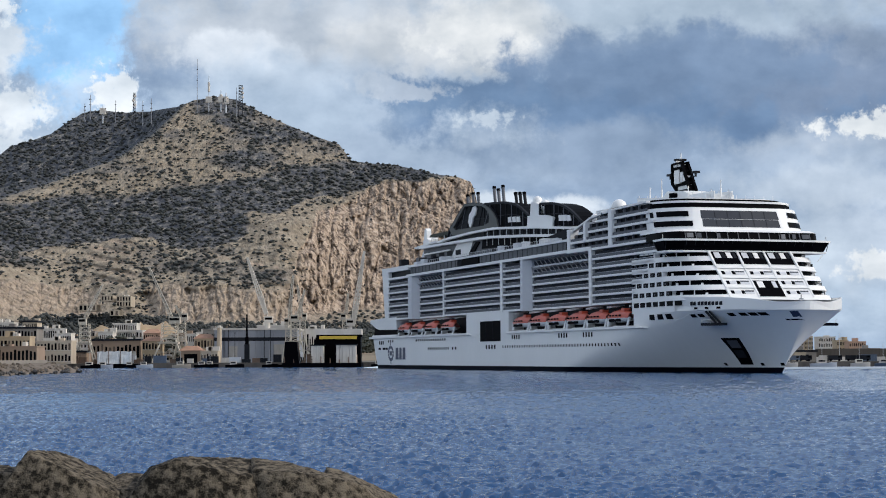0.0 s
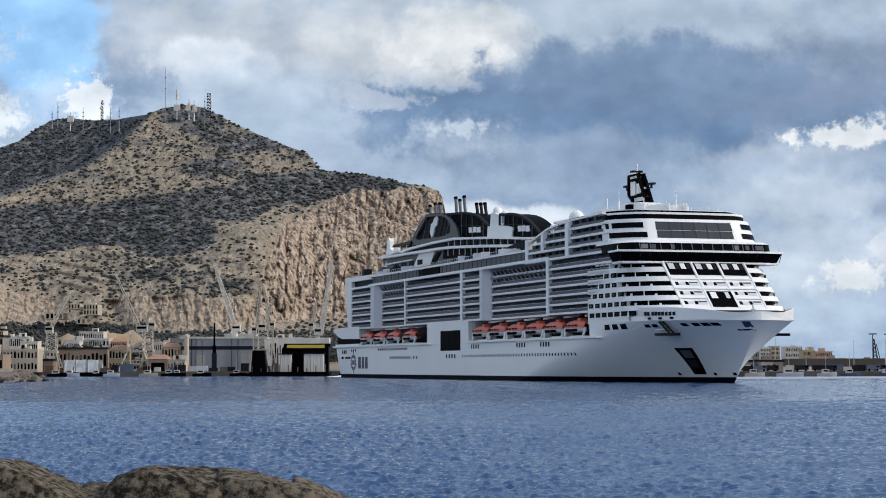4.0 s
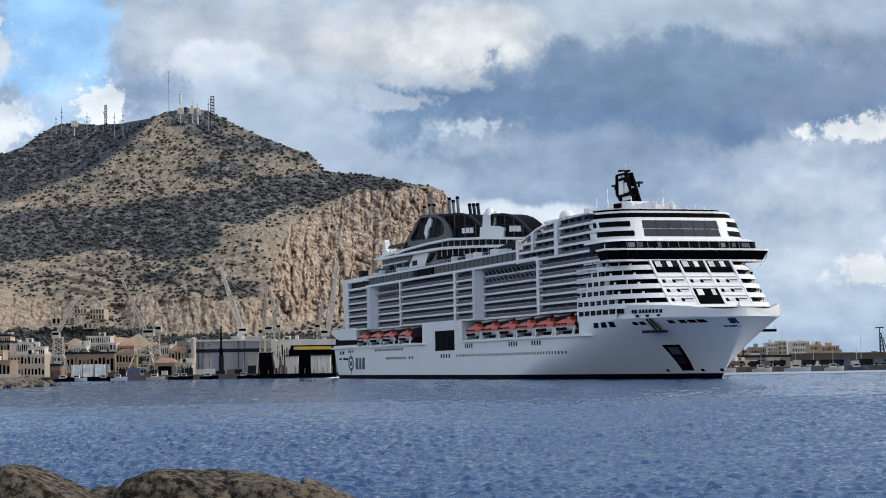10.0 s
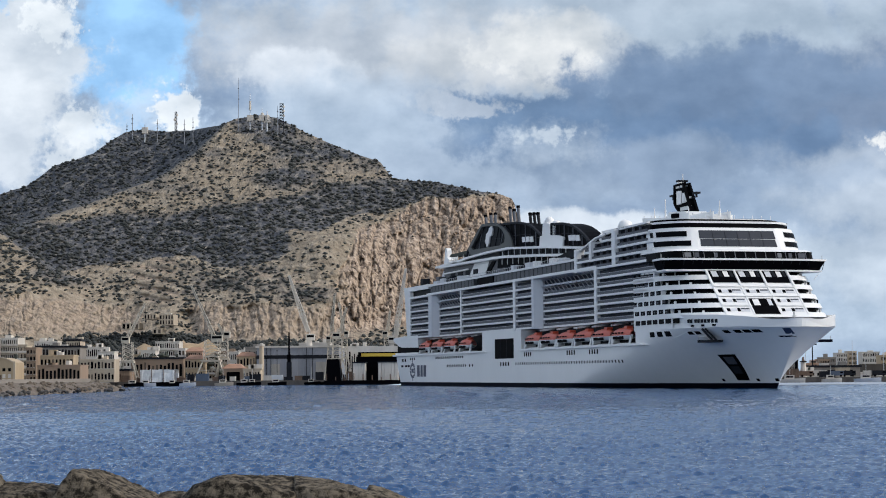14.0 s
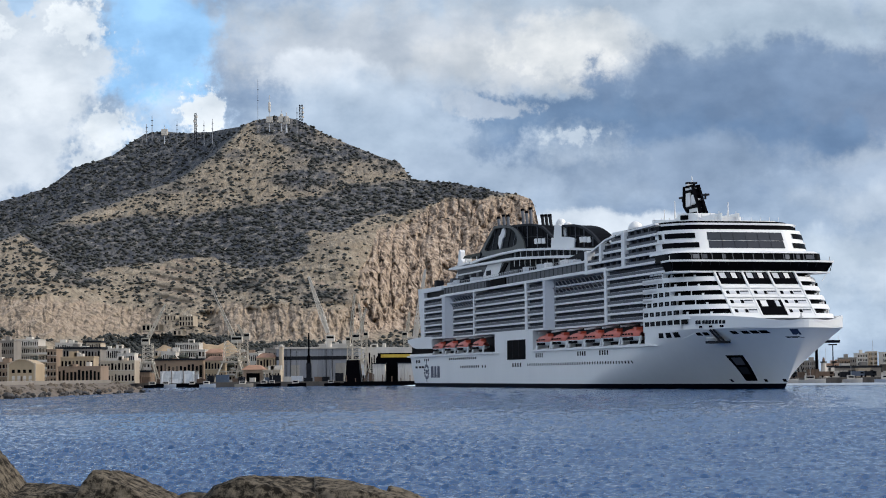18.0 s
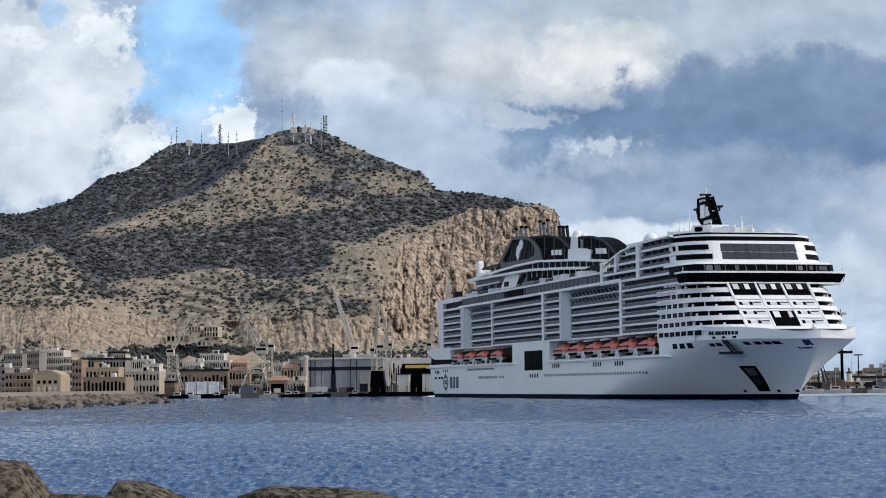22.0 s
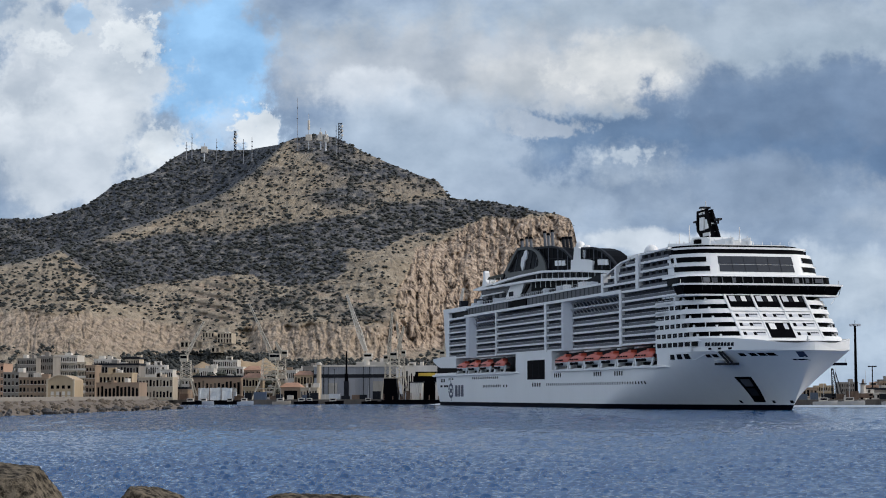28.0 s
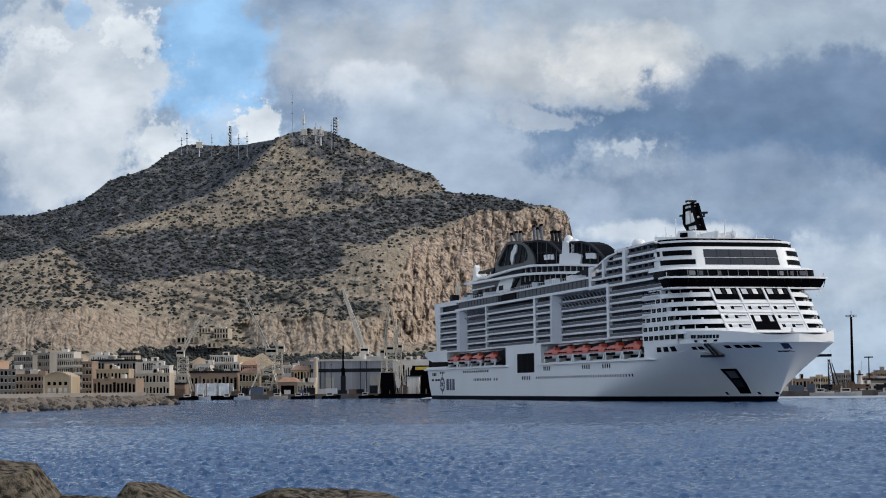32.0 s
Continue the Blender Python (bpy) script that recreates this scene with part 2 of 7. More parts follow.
    c = mix(blob(1.10, 6.85, 3.31, 0.52, 0.2), c, (0.17, 0.255, 0.39), 0.95)
    c = mix(blob(10.03, 7.42, 3.75, 1.15, 0.35), c, (0.24, 0.29, 0.39), 0.7)
    c = mix(blob(3.83, 5.26, 3.75, 0.72, 0.35), c, (0.3, 0.37, 0.48), 0.8)
    c = mix(blob(1.24, 5.95, 1.1, 0.5, 0.6), c, (0.62, 0.67, 0.73), 0.3)
    c = mix(blob(-1.21, 6.99, 1.01, 0.23, 0.3), c, (0.55, 0.58, 0.63), 0.6)
    c = mix(blob(9.45, 5.2, 2.2, 0.6, 0.5), c, (0.66, 0.69, 0.73), 0.5)
    c = mix(blob(8.88, 4.40, 3.2, 0.8, 0.35), c, (0.36, 0.44, 0.56), 0.8)
    c = mix(blob(10.32, 2.95, 2.59, 1.15, 0.4), c, (0.58, 0.63, 0.70), 0.7)
    c = mix(blob(12.33, 2.81, 0.86, 0.86, 0.25), c, (0.74, 0.75, 0.77), 0.6)
    c = mix(blob(4.2, 2.7, 5.2, 0.95, 0.3), c, (0.60, 0.66, 0.73), 0.7)
    c = mix(blob(5.8, 7.5, 4.2, 0.95, 0.25), c, (0.20, 0.275, 0.40), 0.85)
    c = mix(blob(0.55, 8.25, 1.3, 0.42, 0.35), c, (0.80, 0.78, 0.76), 0.75)
    c = mix(blob(1.2, 6.15, 0.7, 0.22, 0.3), c, (0.70, 0.74, 0.78), 0.6)
    c = mix(blob(-4.4, 6.7, 2.6, 1.0, 0.4), c, (0.50, 0.58, 0.68), 0.6)
    c = mix(blob(11.0, 5.85, 1.3, 0.32, 0.3), c, (0.86, 0.84, 0.81), 0.85)
    c = mix(blob(11.3, 2.3, 0.8, 0.35, 0.3), c, (0.84, 0.82, 0.80), 0.8)
    c = mix(blob(2.0, 3.85, 2.2, 0.34, 0.3), c, (0.78, 0.80, 0.83), 0.75)
    c = mix(blob(9.7, 4.4, 2.4, 0.55, 0.4), c, (0.56, 0.61, 0.68), 0.7)
    c = mix(blob(-9.57, 8.49, 1.60, 2.0, 0.22), c, (0.36, 0.60, 0.88), 1.0)
    c = mix(blob(-9.14, 6.85, 1.30, 0.58, 0.4), c, (0.55, 0.66, 0.8), 0.7)
    c = mix(blob(-13.17, 7.57, 2.38, 2.74, 0.16), c, (0.74, 0.76, 0.79), 0.95)
    c = mix(blob(-11.7, 9.2, 0.75, 0.55, 0.2), c, (0.90, 0.90, 0.90), 0.85)
    c = mix(blob(-13.9, 8.9, 0.7, 0.5, 0.2), c, (0.90, 0.90, 0.90), 0.8)
    c = mix(blob(-14.32, 8.29, 0.86, 0.86, 0.3), c, (0.6, 0.63, 0.68), 0.6)
    c = mix(blob(-13.60, 5.84, 2.16, 1.01, 0.4), c, (0.58, 0.62, 0.68), 0.7)
    c = mix(blob(-13.05, 9.75, 0.25, 0.4, 0.3), c, (0.45, 0.64, 0.86), 0.75)
    c = mix(blob(-8.49, 6.77, 0.61, 0.55, 0.2), c, (0.86, 0.86, 0.86), 0.9)
    c = mix(blob(-10.65, 6.49, 0.52, 0.43, 0.25), c, (0.8, 0.81, 0.82), 0.8)
    c = mix(blob(-11.01, 5.62, 0.58, 0.37, 0.25), c, (0.74, 0.76, 0.78), 0.7)
    # billows: light crests and grey bellies
    bill = N.new("ShaderNodeValToRGB")
    n3 = fbm(1.1, 9, 0.52, 4.4, 1.5)
    bill.color_ramp.elements[0].position, bill.color_ramp.elements[1].position = 0.33, 0.68
    bill.color_ramp.elements[0].color, bill.color_ramp.elements[1].color = (0.67, 0.77, 0.87, 1), (1.07, 1.14, 1.20, 1)
    L.new(n3.outputs[0], bill.inputs[0])
    x = N.new("ShaderNodeMix")
    x.data_type, x.blend_type = "RGBA", "MULTIPLY"
    x.inputs[0].default_value = 0.8
    L.new(c, x.inputs[6])
    L.new(bill.outputs[0], x.inputs[7])
    L.new(x.outputs[2], em.inputs[0])
    em.inputs[1].default_value = 0.84
    g = Mesh()
    n = 24
    rows = []
    for z in (-60, 300, 900, 1500, 2400):
        rows.append([(5200 * math.sin(a) * 0.93, 4850 * math.cos(a) ** 0.25 - 4850, z) for a in [radians(-62 + 124 * k / n) for k in range(n + 1)]])
    g.strip(rows)
    ob = g.link("backdrop", m)
    ob.location = (0, 4850, 0)
    return tagged(ob, "distant sky with white and grey clouds and a blue gap", "sky", kind="structure")


# ---- the ship ----
SHIP = thing("cruise_ship", "large white cruise ship with dark glass balconies and orange lifeboats, afloat", "ship")
BEAM = 21.5
DECK, GAP = 18.75, 2.5      # lowest balcony deck and the height of a storey


def P(s, u, z):
    """From metres ahead of the stern, to starboard and up, to the ship's own axes."""
    return (s - 165.0, -u, z)


def sbox(g, s0, s1, u0, u1, z0, z1):
    return g.box(s0 - 165, s1 - 165, min(-u0, -u1), max(-u0, -u1), z0, z1)


def stem_at(z):
    """How far ahead the rounded stem reaches at a height."""
    return 304.5 + min(max(z, 0.0), 15.5) * 0.93


def half_breadth(s, z):
    zz = min(max(z, 0.0), 15.5)
    start = 208 + zz * 4.4
    if s <= start:
        b = BEAM
    elif s >= stem_at(z):
        b = 0.0
    else:
        w = (s - start) / (stem_at(z) - start)
        b = BEAM * (1 - w ** (1.28 + zz * 0.071)) ** (0.56 + 0.34 * (1 - zz / 15.5))
    if s < 40 and z < 6:
        b -= (40 - s) * 0.012 * (6 - z) / 6
    return max(b, 0.0)


def bulwark_top(s):
    return float(np.interp(s, [262, 286, 305, 312, 316, 318, 319], [18.2, 19.0, 18.6, 18.0, 17.2, 17.1, 17.4]))


def weld(ob):
    bm = bmesh.new()
    bm.from_mesh(ob.data)
    bmesh.ops.remove_doubles(bm, verts=bm.verts, dist=0.01)
    bmesh.ops.dissolve_degenerate(bm, edges=bm.edges, dist=0.01)
    bmesh.ops.recalc_face_normals(bm, faces=bm.faces)
    bm.to_mesh(ob.data)
    bm.free()
    return ob


def ship_hull():
    ss = [2 + 12.5 * k for k in range(17)] + [206 + 3.0 * k for k in range(26)]

    def row(z, sg, s_min=-99):
        out = []
        for s in ss:
            if s < s_min:
                continue
            out.append(P(s - 1.5 * (s < 3) + max(0, 12 - z) * 0.48 * (s < 3), sg * half_breadth(s, z), z))
        e = stem_at(z)
        for k in range(1, 25):
            q = 281 + (e - 281) * math.sin(math.pi / 2 * k / 24)
            out.append(P(q, sg * half_breadth(q, z), z))
        return out
    g = Mesh()
    for sg in (1, -1):
        g.strip([row(z, sg) for z in (-2, 0, 0.7, 1.4)])
    g.strip([[row(z, 1)[0] for z in (-2, 0, 1.4)], [row(z, -1)[0] for z in (-2, 0, 1.4)]])
    weld(g.link("boot_topping", NAVY, SHIP, "dark blue band at the waterline", smooth=True))
    g = Mesh()
    for sg in (1, -1):
        g.strip([row(z, sg) for z in (1.4, 1.8, 2.5, 3.5, 4.5, 5.5, 6.5, 7.5, 8.5, 9.5, 10.5, 11.6)])
        g.strip([row(z, sg, 262) for z in (11.6, 12.2, 12.8, 13.4, 14.0, 14.6, 15.1, 15.5)])
    zs = (1.4, 4, 8, 11.6)
    g.strip([[row(z, 1)[0] for z in zs], [row(z, -1)[0] for z in zs]])
    weld(g.link("hull", WHITE, SHIP, "white welded steel hull with flared bow", smooth=True))
    # bulwark: stands upright on the flare and curves in to the stem
    g = Mesh()
    for sg in (1, -1):
        lo, hi, inn = [], [], []
        for s in [286 + 1.25 * k for k in range(24)] + [316 + 0.25 * k for k in range(13)]:
            s = min(s, stem_at(15.5))
            b = half_breadth(s, 15.5)
            lean = 0.5 * max(0, (s - 305) / 14)
            t = bulwark_top(s)
            kn = float(np.interp(s, [262, 280, 288, 296, 302.6, 331], [12.2, 12.6, 13.4, 15.0, 15.45, 15.45]))
            lo.append(P(s, sg * (half_breadth(s, kn) + 0.10), kn))
            hi.append(P(s + lean * 0.6, sg * (b + 0.12), t))
            inn.append(P(s + lean * 0.6, sg * max(b - 0.35, 0), t))
        g.strip([lo, hi, inn])
        g.strip([inn, [(x, y, 15.2) for x, y, z in inn]])
    weld(g.link("bulwark", WHITE, SHIP, "white bulwark round the fore deck"))
    g = Mesh()
    fs = [262 + 2.2 * k for k in range(26)]
    g.strip([[P(s, half_breadth(s, 15) - 0.2, 15.2) for s in fs if s < 318], [P(s, -half_breadth(s, 15) + 0.2, 15.2) for s in fs if s < 318]])
    g.link("fore_deck", GREYW, SHIP)
    g = Mesh()
    for sg in (1, -1):
        for a, b in ((-3, 126), (162, 272)):
            g.add([P(a, sg * 20, 11.5), P(b, sg * 20, 11.5), P(b - 1, sg * (BEAM + 0.7), 11.6), P(a, sg * (BEAM + 0.7), 11.6),
                   P(a, sg * 20, 12.3), P(b, sg * 20, 12.3), P(b - 6, sg * (BEAM + 0.7), 12.2), P(a, sg * (BEAM + 0.7), 12.2)],
                  [(0, 1, 2, 3), (4, 5, 6, 7), (0, 1, 5, 4), (1, 2, 6, 5), (2, 3, 7, 6), (3, 0, 4, 7)])
    g.link("boat_ledge", WHITE2, SHIP)
    # dark grey on this wall paints the shade behind the lifeboats
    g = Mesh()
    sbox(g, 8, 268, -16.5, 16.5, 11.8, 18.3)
    g.link("boat_deck_wall", DARKG, SHIP, "inner wall of the boat deck, coloured dark for shade")
    for sg in (1, -1):
        g = Mesh()
        sbox(g, 120, 134.8, sg * 16, sg * BEAM, 11.5, 18.4)
        sbox(g, 155.2, 163, sg * 16, sg * BEAM, 11.5, 18.4)
        sbox(g, 134.8, 155.2, sg * 16, sg * BEAM, 15.8, 18.4)
        g.link("boat_deck_bulkhead", WHITE, SHIP)
        g = Mesh()
        sbox(g, 134.8, 155.2, sg * 19, sg * (BEAM + 0.08), 9.3, 15.8)
        g.link("side_port", BLACK, SHIP, "large open dark loading port")
        for s in (141.0, 148.0):
            g = Mesh()
            sbox(g, s, s + 0.25, sg * (BEAM + 0.05), sg * (BEAM + 0.16), 9.4, 15.7)
            g.link("port_rib", DARKG, SHIP)
        g = Mesh()
        sbox(g, 262, 276, sg * 17, sg * (BEAM - 0.01), 15.4, 18.6)
        g.strip([[P(q, sg * (half_breadth(q, 15.5) - 0.01), z) for q in (275.9, 279, 282, 285, 288)] for z in (15.4, 18.6)])
        g.link("boat_deck_bulkhead", WHITE, SHIP)
        # after end of the boat deck
        g = Mesh()
        g.prism([(-4 - 165, -sg * 19.5), (-1 - 165, -sg * BEAM), (34 - 165, -sg * BEAM), (34 - 165, -sg * 14), (-4 - 165, -sg * 14)], 12.2, 12.9)
        side = [(-4.3, 17.8), (-4.3, 18.9), (13.5, 19.4), (34, 19.4), (34, 14.7), (9, 15.0), (4, 15.7)]
        n = len(side)
        g.add([P(q, sg * u, z) for u in (BEAM - 0.05, 13) for q, z in side], [(k, (k + 1) % n, n + (k + 1) % n, n + k) for k in range(n)] + [tuple(range(n))[::-1], tuple(range(n, 2 * n))])
        g.link("stern_bulwark", WHITE, SHIP)
    # black block holds the shade inside the open stern recess
    g = Mesh()
    sbox(g, -2, 35, -20.3, 20.3, 12.8, 16)
    g.link("mooring_deck", BLACK, SHIP, "black block painted in for the shade of the open mooring deck at the stern")


ship_hull()


def hull_patch(g, corners, proud=0.07):
    """A thin plate on the hull's skin, from (s, z) corners."""
    n = len(corners)
    out = [P(s, half_breadth(s, z) + proud, z) for s, z in corners]
    inn = [P(s, half_breadth(s, z) - 0.2, z) for s, z in corners]
    return g.add(out + inn, [tuple(range(n)), tuple(range(2 * n - 1, n - 1, -1))] + [(k, (k + 1) % n, n + (k + 1) % n, n + k) for k in range(n)])


def hull_marks():
    def window(s, z, w=0.9, h=1.0, mt=BLACK, name="porthole"):
        g = Mesh()
        hull_patch(g, [(s, z - h / 2), (s + w, z - h / 2), (s + w, z + h / 2), (s, z + h / 2)])
        return g.link(name, mt, SHIP)
    for k in range(43):
        window(157.2 + 2.24 * k, 7.5, 0.72, 0.8)
    for a in (166, 207, 226.5):
        for k in range(4):
            window(a + 2.1 * k, 10.4, 0.9, 1.35)
    for k in range(4):
        window(140.5 + 2.8 * k, 7.5, 1.2, 1.3)
    for k in range(14):
        window(60 + 2.7 * k, 10.4, 1.3, 0.8)
    for k in range(11):
        window(75.5 + 2.35 * k, 7.35, 1.0, 0.9)
    for s in (104, 107.5, 22.5, 25.5, 28.5):
        window(s, 7.3 if s > 50 else 10.4, 1.2, 0.9)
    for s in (9.5, 12.0, 14.5):
        window(s, 9.9, 1.4, 1.3)
    for s in (8.5, 14.5, 18.5):
        window(s, 7.6, 3.2, 0.8)
    for s in (273.4, 278.1, 282.6):
        window(s, 14.25, 3.0, 1.35, GLASS, "window")
    for k in range(7):
        s = 263.6 + 4.1 * k
        g = Mesh()
        c = [(s, 16.9), (s + 2.9, 16.9), (s + 2.9, 18.1), (s, 18.1)]
        g.add([P(q, half_breadth(q, 15.5) + 0.14, z) for q, z in c] + [P(q, half_breadth(q, 15.5) - 0.1, z) for q, z in c], [(0, 1, 2, 3), (7, 6, 5, 4), (0, 1, 5, 4), (1, 2, 6, 5), (2, 3, 7, 6), (3, 0, 4, 7)])
        g.link("window", GLASS, SHIP)
    for s in (305.2, 308.0, 310.1, 312.0):
        window(s, 14.3, 1.6, 0.75)
    for s in (293.4, 296.1):
        window(s, 14.2, 1.9, 0.8)
    for s in (288.0, 299.8, 305.4):
        window(s, 2.2, 0.9, 0.7)
    # emblem and lettering of the owner, as plain shapes
    g = Mesh()
    for a in range(12):
        w0, w1 = 2 * math.pi * a / 12, 2 * math.pi * (a + 0.8) / 12
        c = [(26.0 + r * 0.85 * math.cos(w) * 1.6, 5.8 + r * math.sin(w)) for r, w in ((1.9, w0), (3.0, w0), (3.0, w1), (1.9, w1))]
        hull_patch(g, c)
    hull_patch(g, [(24.4, 5.0), (27.6, 5.0), (27.6, 6.6), (24.4, 6.6)])
    hull_patch(g, [(25.6, 1.8), (26.4, 1.8), (26.4, 2.8), (25.6, 2.8)])
    hull_patch(g, [(25.6, 8.9), (26.4, 8.9), (26.4, 9.9), (25.6, 9.9)])
    g.link("emblem", LOGO, SHIP, "dark blue ring-shaped emblem")
    for a, b in ((32.8, 36.8), (38.0, 41.2), (42.4, 46.2)):
        g = Mesh()
        hull_patch(g, [(a, 3.5), (b, 3.5), (b - 0.3, 7.9), (a + 0.3, 7.9)])
        g.link("letter_bar", LOGO, SHIP)
    for k in range(9):
        a = 295.0 + 1.14 * k + (0.5 if k > 1 else 0)
        g = Mesh()
        b = 0.13
        c = [(a, 16.75 - 0.02 * k), (a + 0.75, 16.75 - 0.02 * k), (a + 0.75, 17.7 - 0.02 * k), (a, 17.6 - 0.02 * k)]
        out = [P(s, half_breadth(s, 15.5) + 0.2, z) for s, z in c] + [P(s, half_breadth(s, 15.5) + 0.05, z) for s, z in c]
        g.add(out, [(0, 1, 2, 3), (7, 6, 5, 4), (0, 1, 5, 4), (1, 2, 6, 5), (2, 3, 7, 6), (3, 0, 4, 7)])
        g.link("name_bar", DARKG, SHIP)
    for s in (296.5, 300.2, 303.8):
        g = Mesh()
        c = [(s, 15.75), (s + 1.0, 15.75), (s + 1.0, 16.25), (s, 16.25)]
        out = [P(q, half_breadth(q, 15.5) + 0.2, z) for q, z in c] + [P(q, half_breadth(q, 15.5) + 0.05, z) for q, z in c]
        g.add(out, [(0, 1, 2, 3), (7, 6, 5, 4), (0, 1, 5, 4), (1, 2, 6, 5), (2, 3, 7, 6), (3, 0, 4, 7)])
        g.link("fairlead", BLACK, SHIP)
    # anchor pocket with the anchor in it
    g = Mesh()
    n = 7
    lo = [(295.3 - 1.8 * k / n, 8.7 - 6.6 * k / n) for k in range(n + 1)]
    for k in range(n):
        a, b = lo[k], lo[k + 1]
        hull_patch(g, [(a[0], a[1]), (b[0], b[1]), (b[0] + 5.2 - 1.3 * (k + 1) / n, b[1]), (a[0] + 5.2 - 1.3 * k / n, a[1])], 0.1)
    pocket = weld(g.link("anchor_pocket", BLACK, SHIP, "dark slanted anchor pocket"))
    g = Mesh()
    hull_patch(g, [(296.3, 8.1), (295.6, 6.2), (298.3, 6.2), (299.3, 8.1)], 0.2)
    g.link("anchor", BALUS, pocket)
    g = Mesh()
    hull_patch(g, [(295.3, 5.7), (294.7, 3.8), (297.3, 3.8), (298.0, 5.7)], 0.2)
    g.link("anchor_plate", DARKG, pocket)
    g = Mesh()
    hull_patch(g, [(316.3, 13.5), (316.95, 13.5), (317.9, 14.9), (317.2, 14.9)], 0.12)
    g.link("bow_mark", LOGO, SHIP)
    for s in (314.9, 315.5, 315.9):
        window(s, 12.9, 0.5, 0.35)
    # folding platforms at the bow shoulders
    for sg in (1, -1):
        g = Mesh()
        inner = 0.0 if sg > 0 else 5.5
        g.prism([(296.6 - 165, -sg * (16.2 - inner)), (298.2 - 165, -sg * 18.6), (302.0 - 165, -sg * 17.0), (303.0 - 165, -sg * (13.8 - inner))], 11.7, 12.35)
        plat = g.link("bow_platform", DARKG if sg > 0 else NAVY, SHIP, "small dark folding platform")
        if sg > 0:
            g = Mesh()
            g.beam(P(300.4, 18.3, 15.2), P(301.9, 16.2, 12.3), 0.3)
            g.beam(P(301.4, 17.9, 15.2), P(302.6, 15.4, 12.3), 0.3)
            g.link("platform_arm", DARKG, plat)
        g = Mesh()
        g.beam(P(298.2, sg * 18.4, 13.2), P(301.8, sg * 16.6, 13.2), 0.08)
        g.beam(P(298.2, sg * 18.4, 12.3), P(298.2, sg * 18.4, 13.2), 0.06)
        g.link("platform_rail", CHROME, plat)
    # rubbing wear: mooring bitts and a small mast on the fore deck
    for s, u in ((311, 6), (314, 3), (311, -6), (306, 9), (306, -9)):
        g = Mesh()
        g.tube(s - 165, -u, 15.2, 16.6, 0.5)
        g.tube(s - 165, -u, 16.6, 16.9, 0.7)
        g.link("bollard", DARKG, SHIP)
    g = Mesh()
    g.beam(P(315, 0, 15.2), P(315, 0, 18.9), 0.14, 8)
    g.beam(P(313.9, 0, 17.9), P(316.1, 0, 17.9), 0.1, 6)
    g.link("fore_mast", CHROME, SHIP)
    for s in (303, 307):
        g = Mesh()
        sbox(g, s, s + 2.2, -3.5, 3.5, 15.2, 17.3)
        g.link("windlass", GREYW, SHIP)


hull_marks()


def outline(s0, sf, half, flat, n=8, curve=13.5, bulge=0.3):
    """Plan of one forward deck: straight sides, rounded shoulders, a nearly flat front."""
    pts = []
    for k in range(n + 1):
        a = math.pi / 2 * k / n
        pts.append((sf - curve + curve * math.sin(a) ** 1.12, flat + (half - flat) * math.cos(a) ** 1.12))
    pts.append((sf + bulge, 0))
    star = [(s0, half)] + pts
    return star + [(s, -u) for s, u in star[:-1]][::-1]


def slab(g, a, z0, z1, b=None):
    """A deck slice between two plans, b on top."""
    b = b or a
    n = len(a)
    v = [(s - 165, -u, z0) for s, u in a] + [(s - 165, -u, z1) for s, u in b]
    return g.add(v, [(k, (k + 1) % n, n + (k + 1) % n, n + k) for k in range(n)] + [tuple(range(n))[::-1], tuple(range(n, 2 * n))])


FLAT = 11.4


def front_s(z):
    return 299.3 - (z - 19.6) * 1.06 if z < 31 else 287.2 - (z - 31) * 0.52


def front_quad(g, u0, u1, z0, z1, proud=0.10, slant=0.0, deep=0.3):
    """A thin panel on the sloping front; slant shifts its top sideways."""
    c = [(u0, z0), (u1, z0), (u1 + slant, z1), (u0 + slant, z1)]
    f = lambda u, z: front_s(z) + 0.3 * (1 - min(abs(u) / FLAT, 1))
    v = [P(f(u, z) + proud, u, z) for u, z in c] + [P(f(u, z) - deep, u, z) for u, z in c]
    return g.add(v, [(0, 1, 2, 3), (7, 6, 5, 4), (0, 1, 5, 4), (1, 2, 6, 5), (2, 3, 7, 6), (3, 0, 4, 7)])


BALC_END = [262, 264.5, 269, 272.5, 277, 279.5]


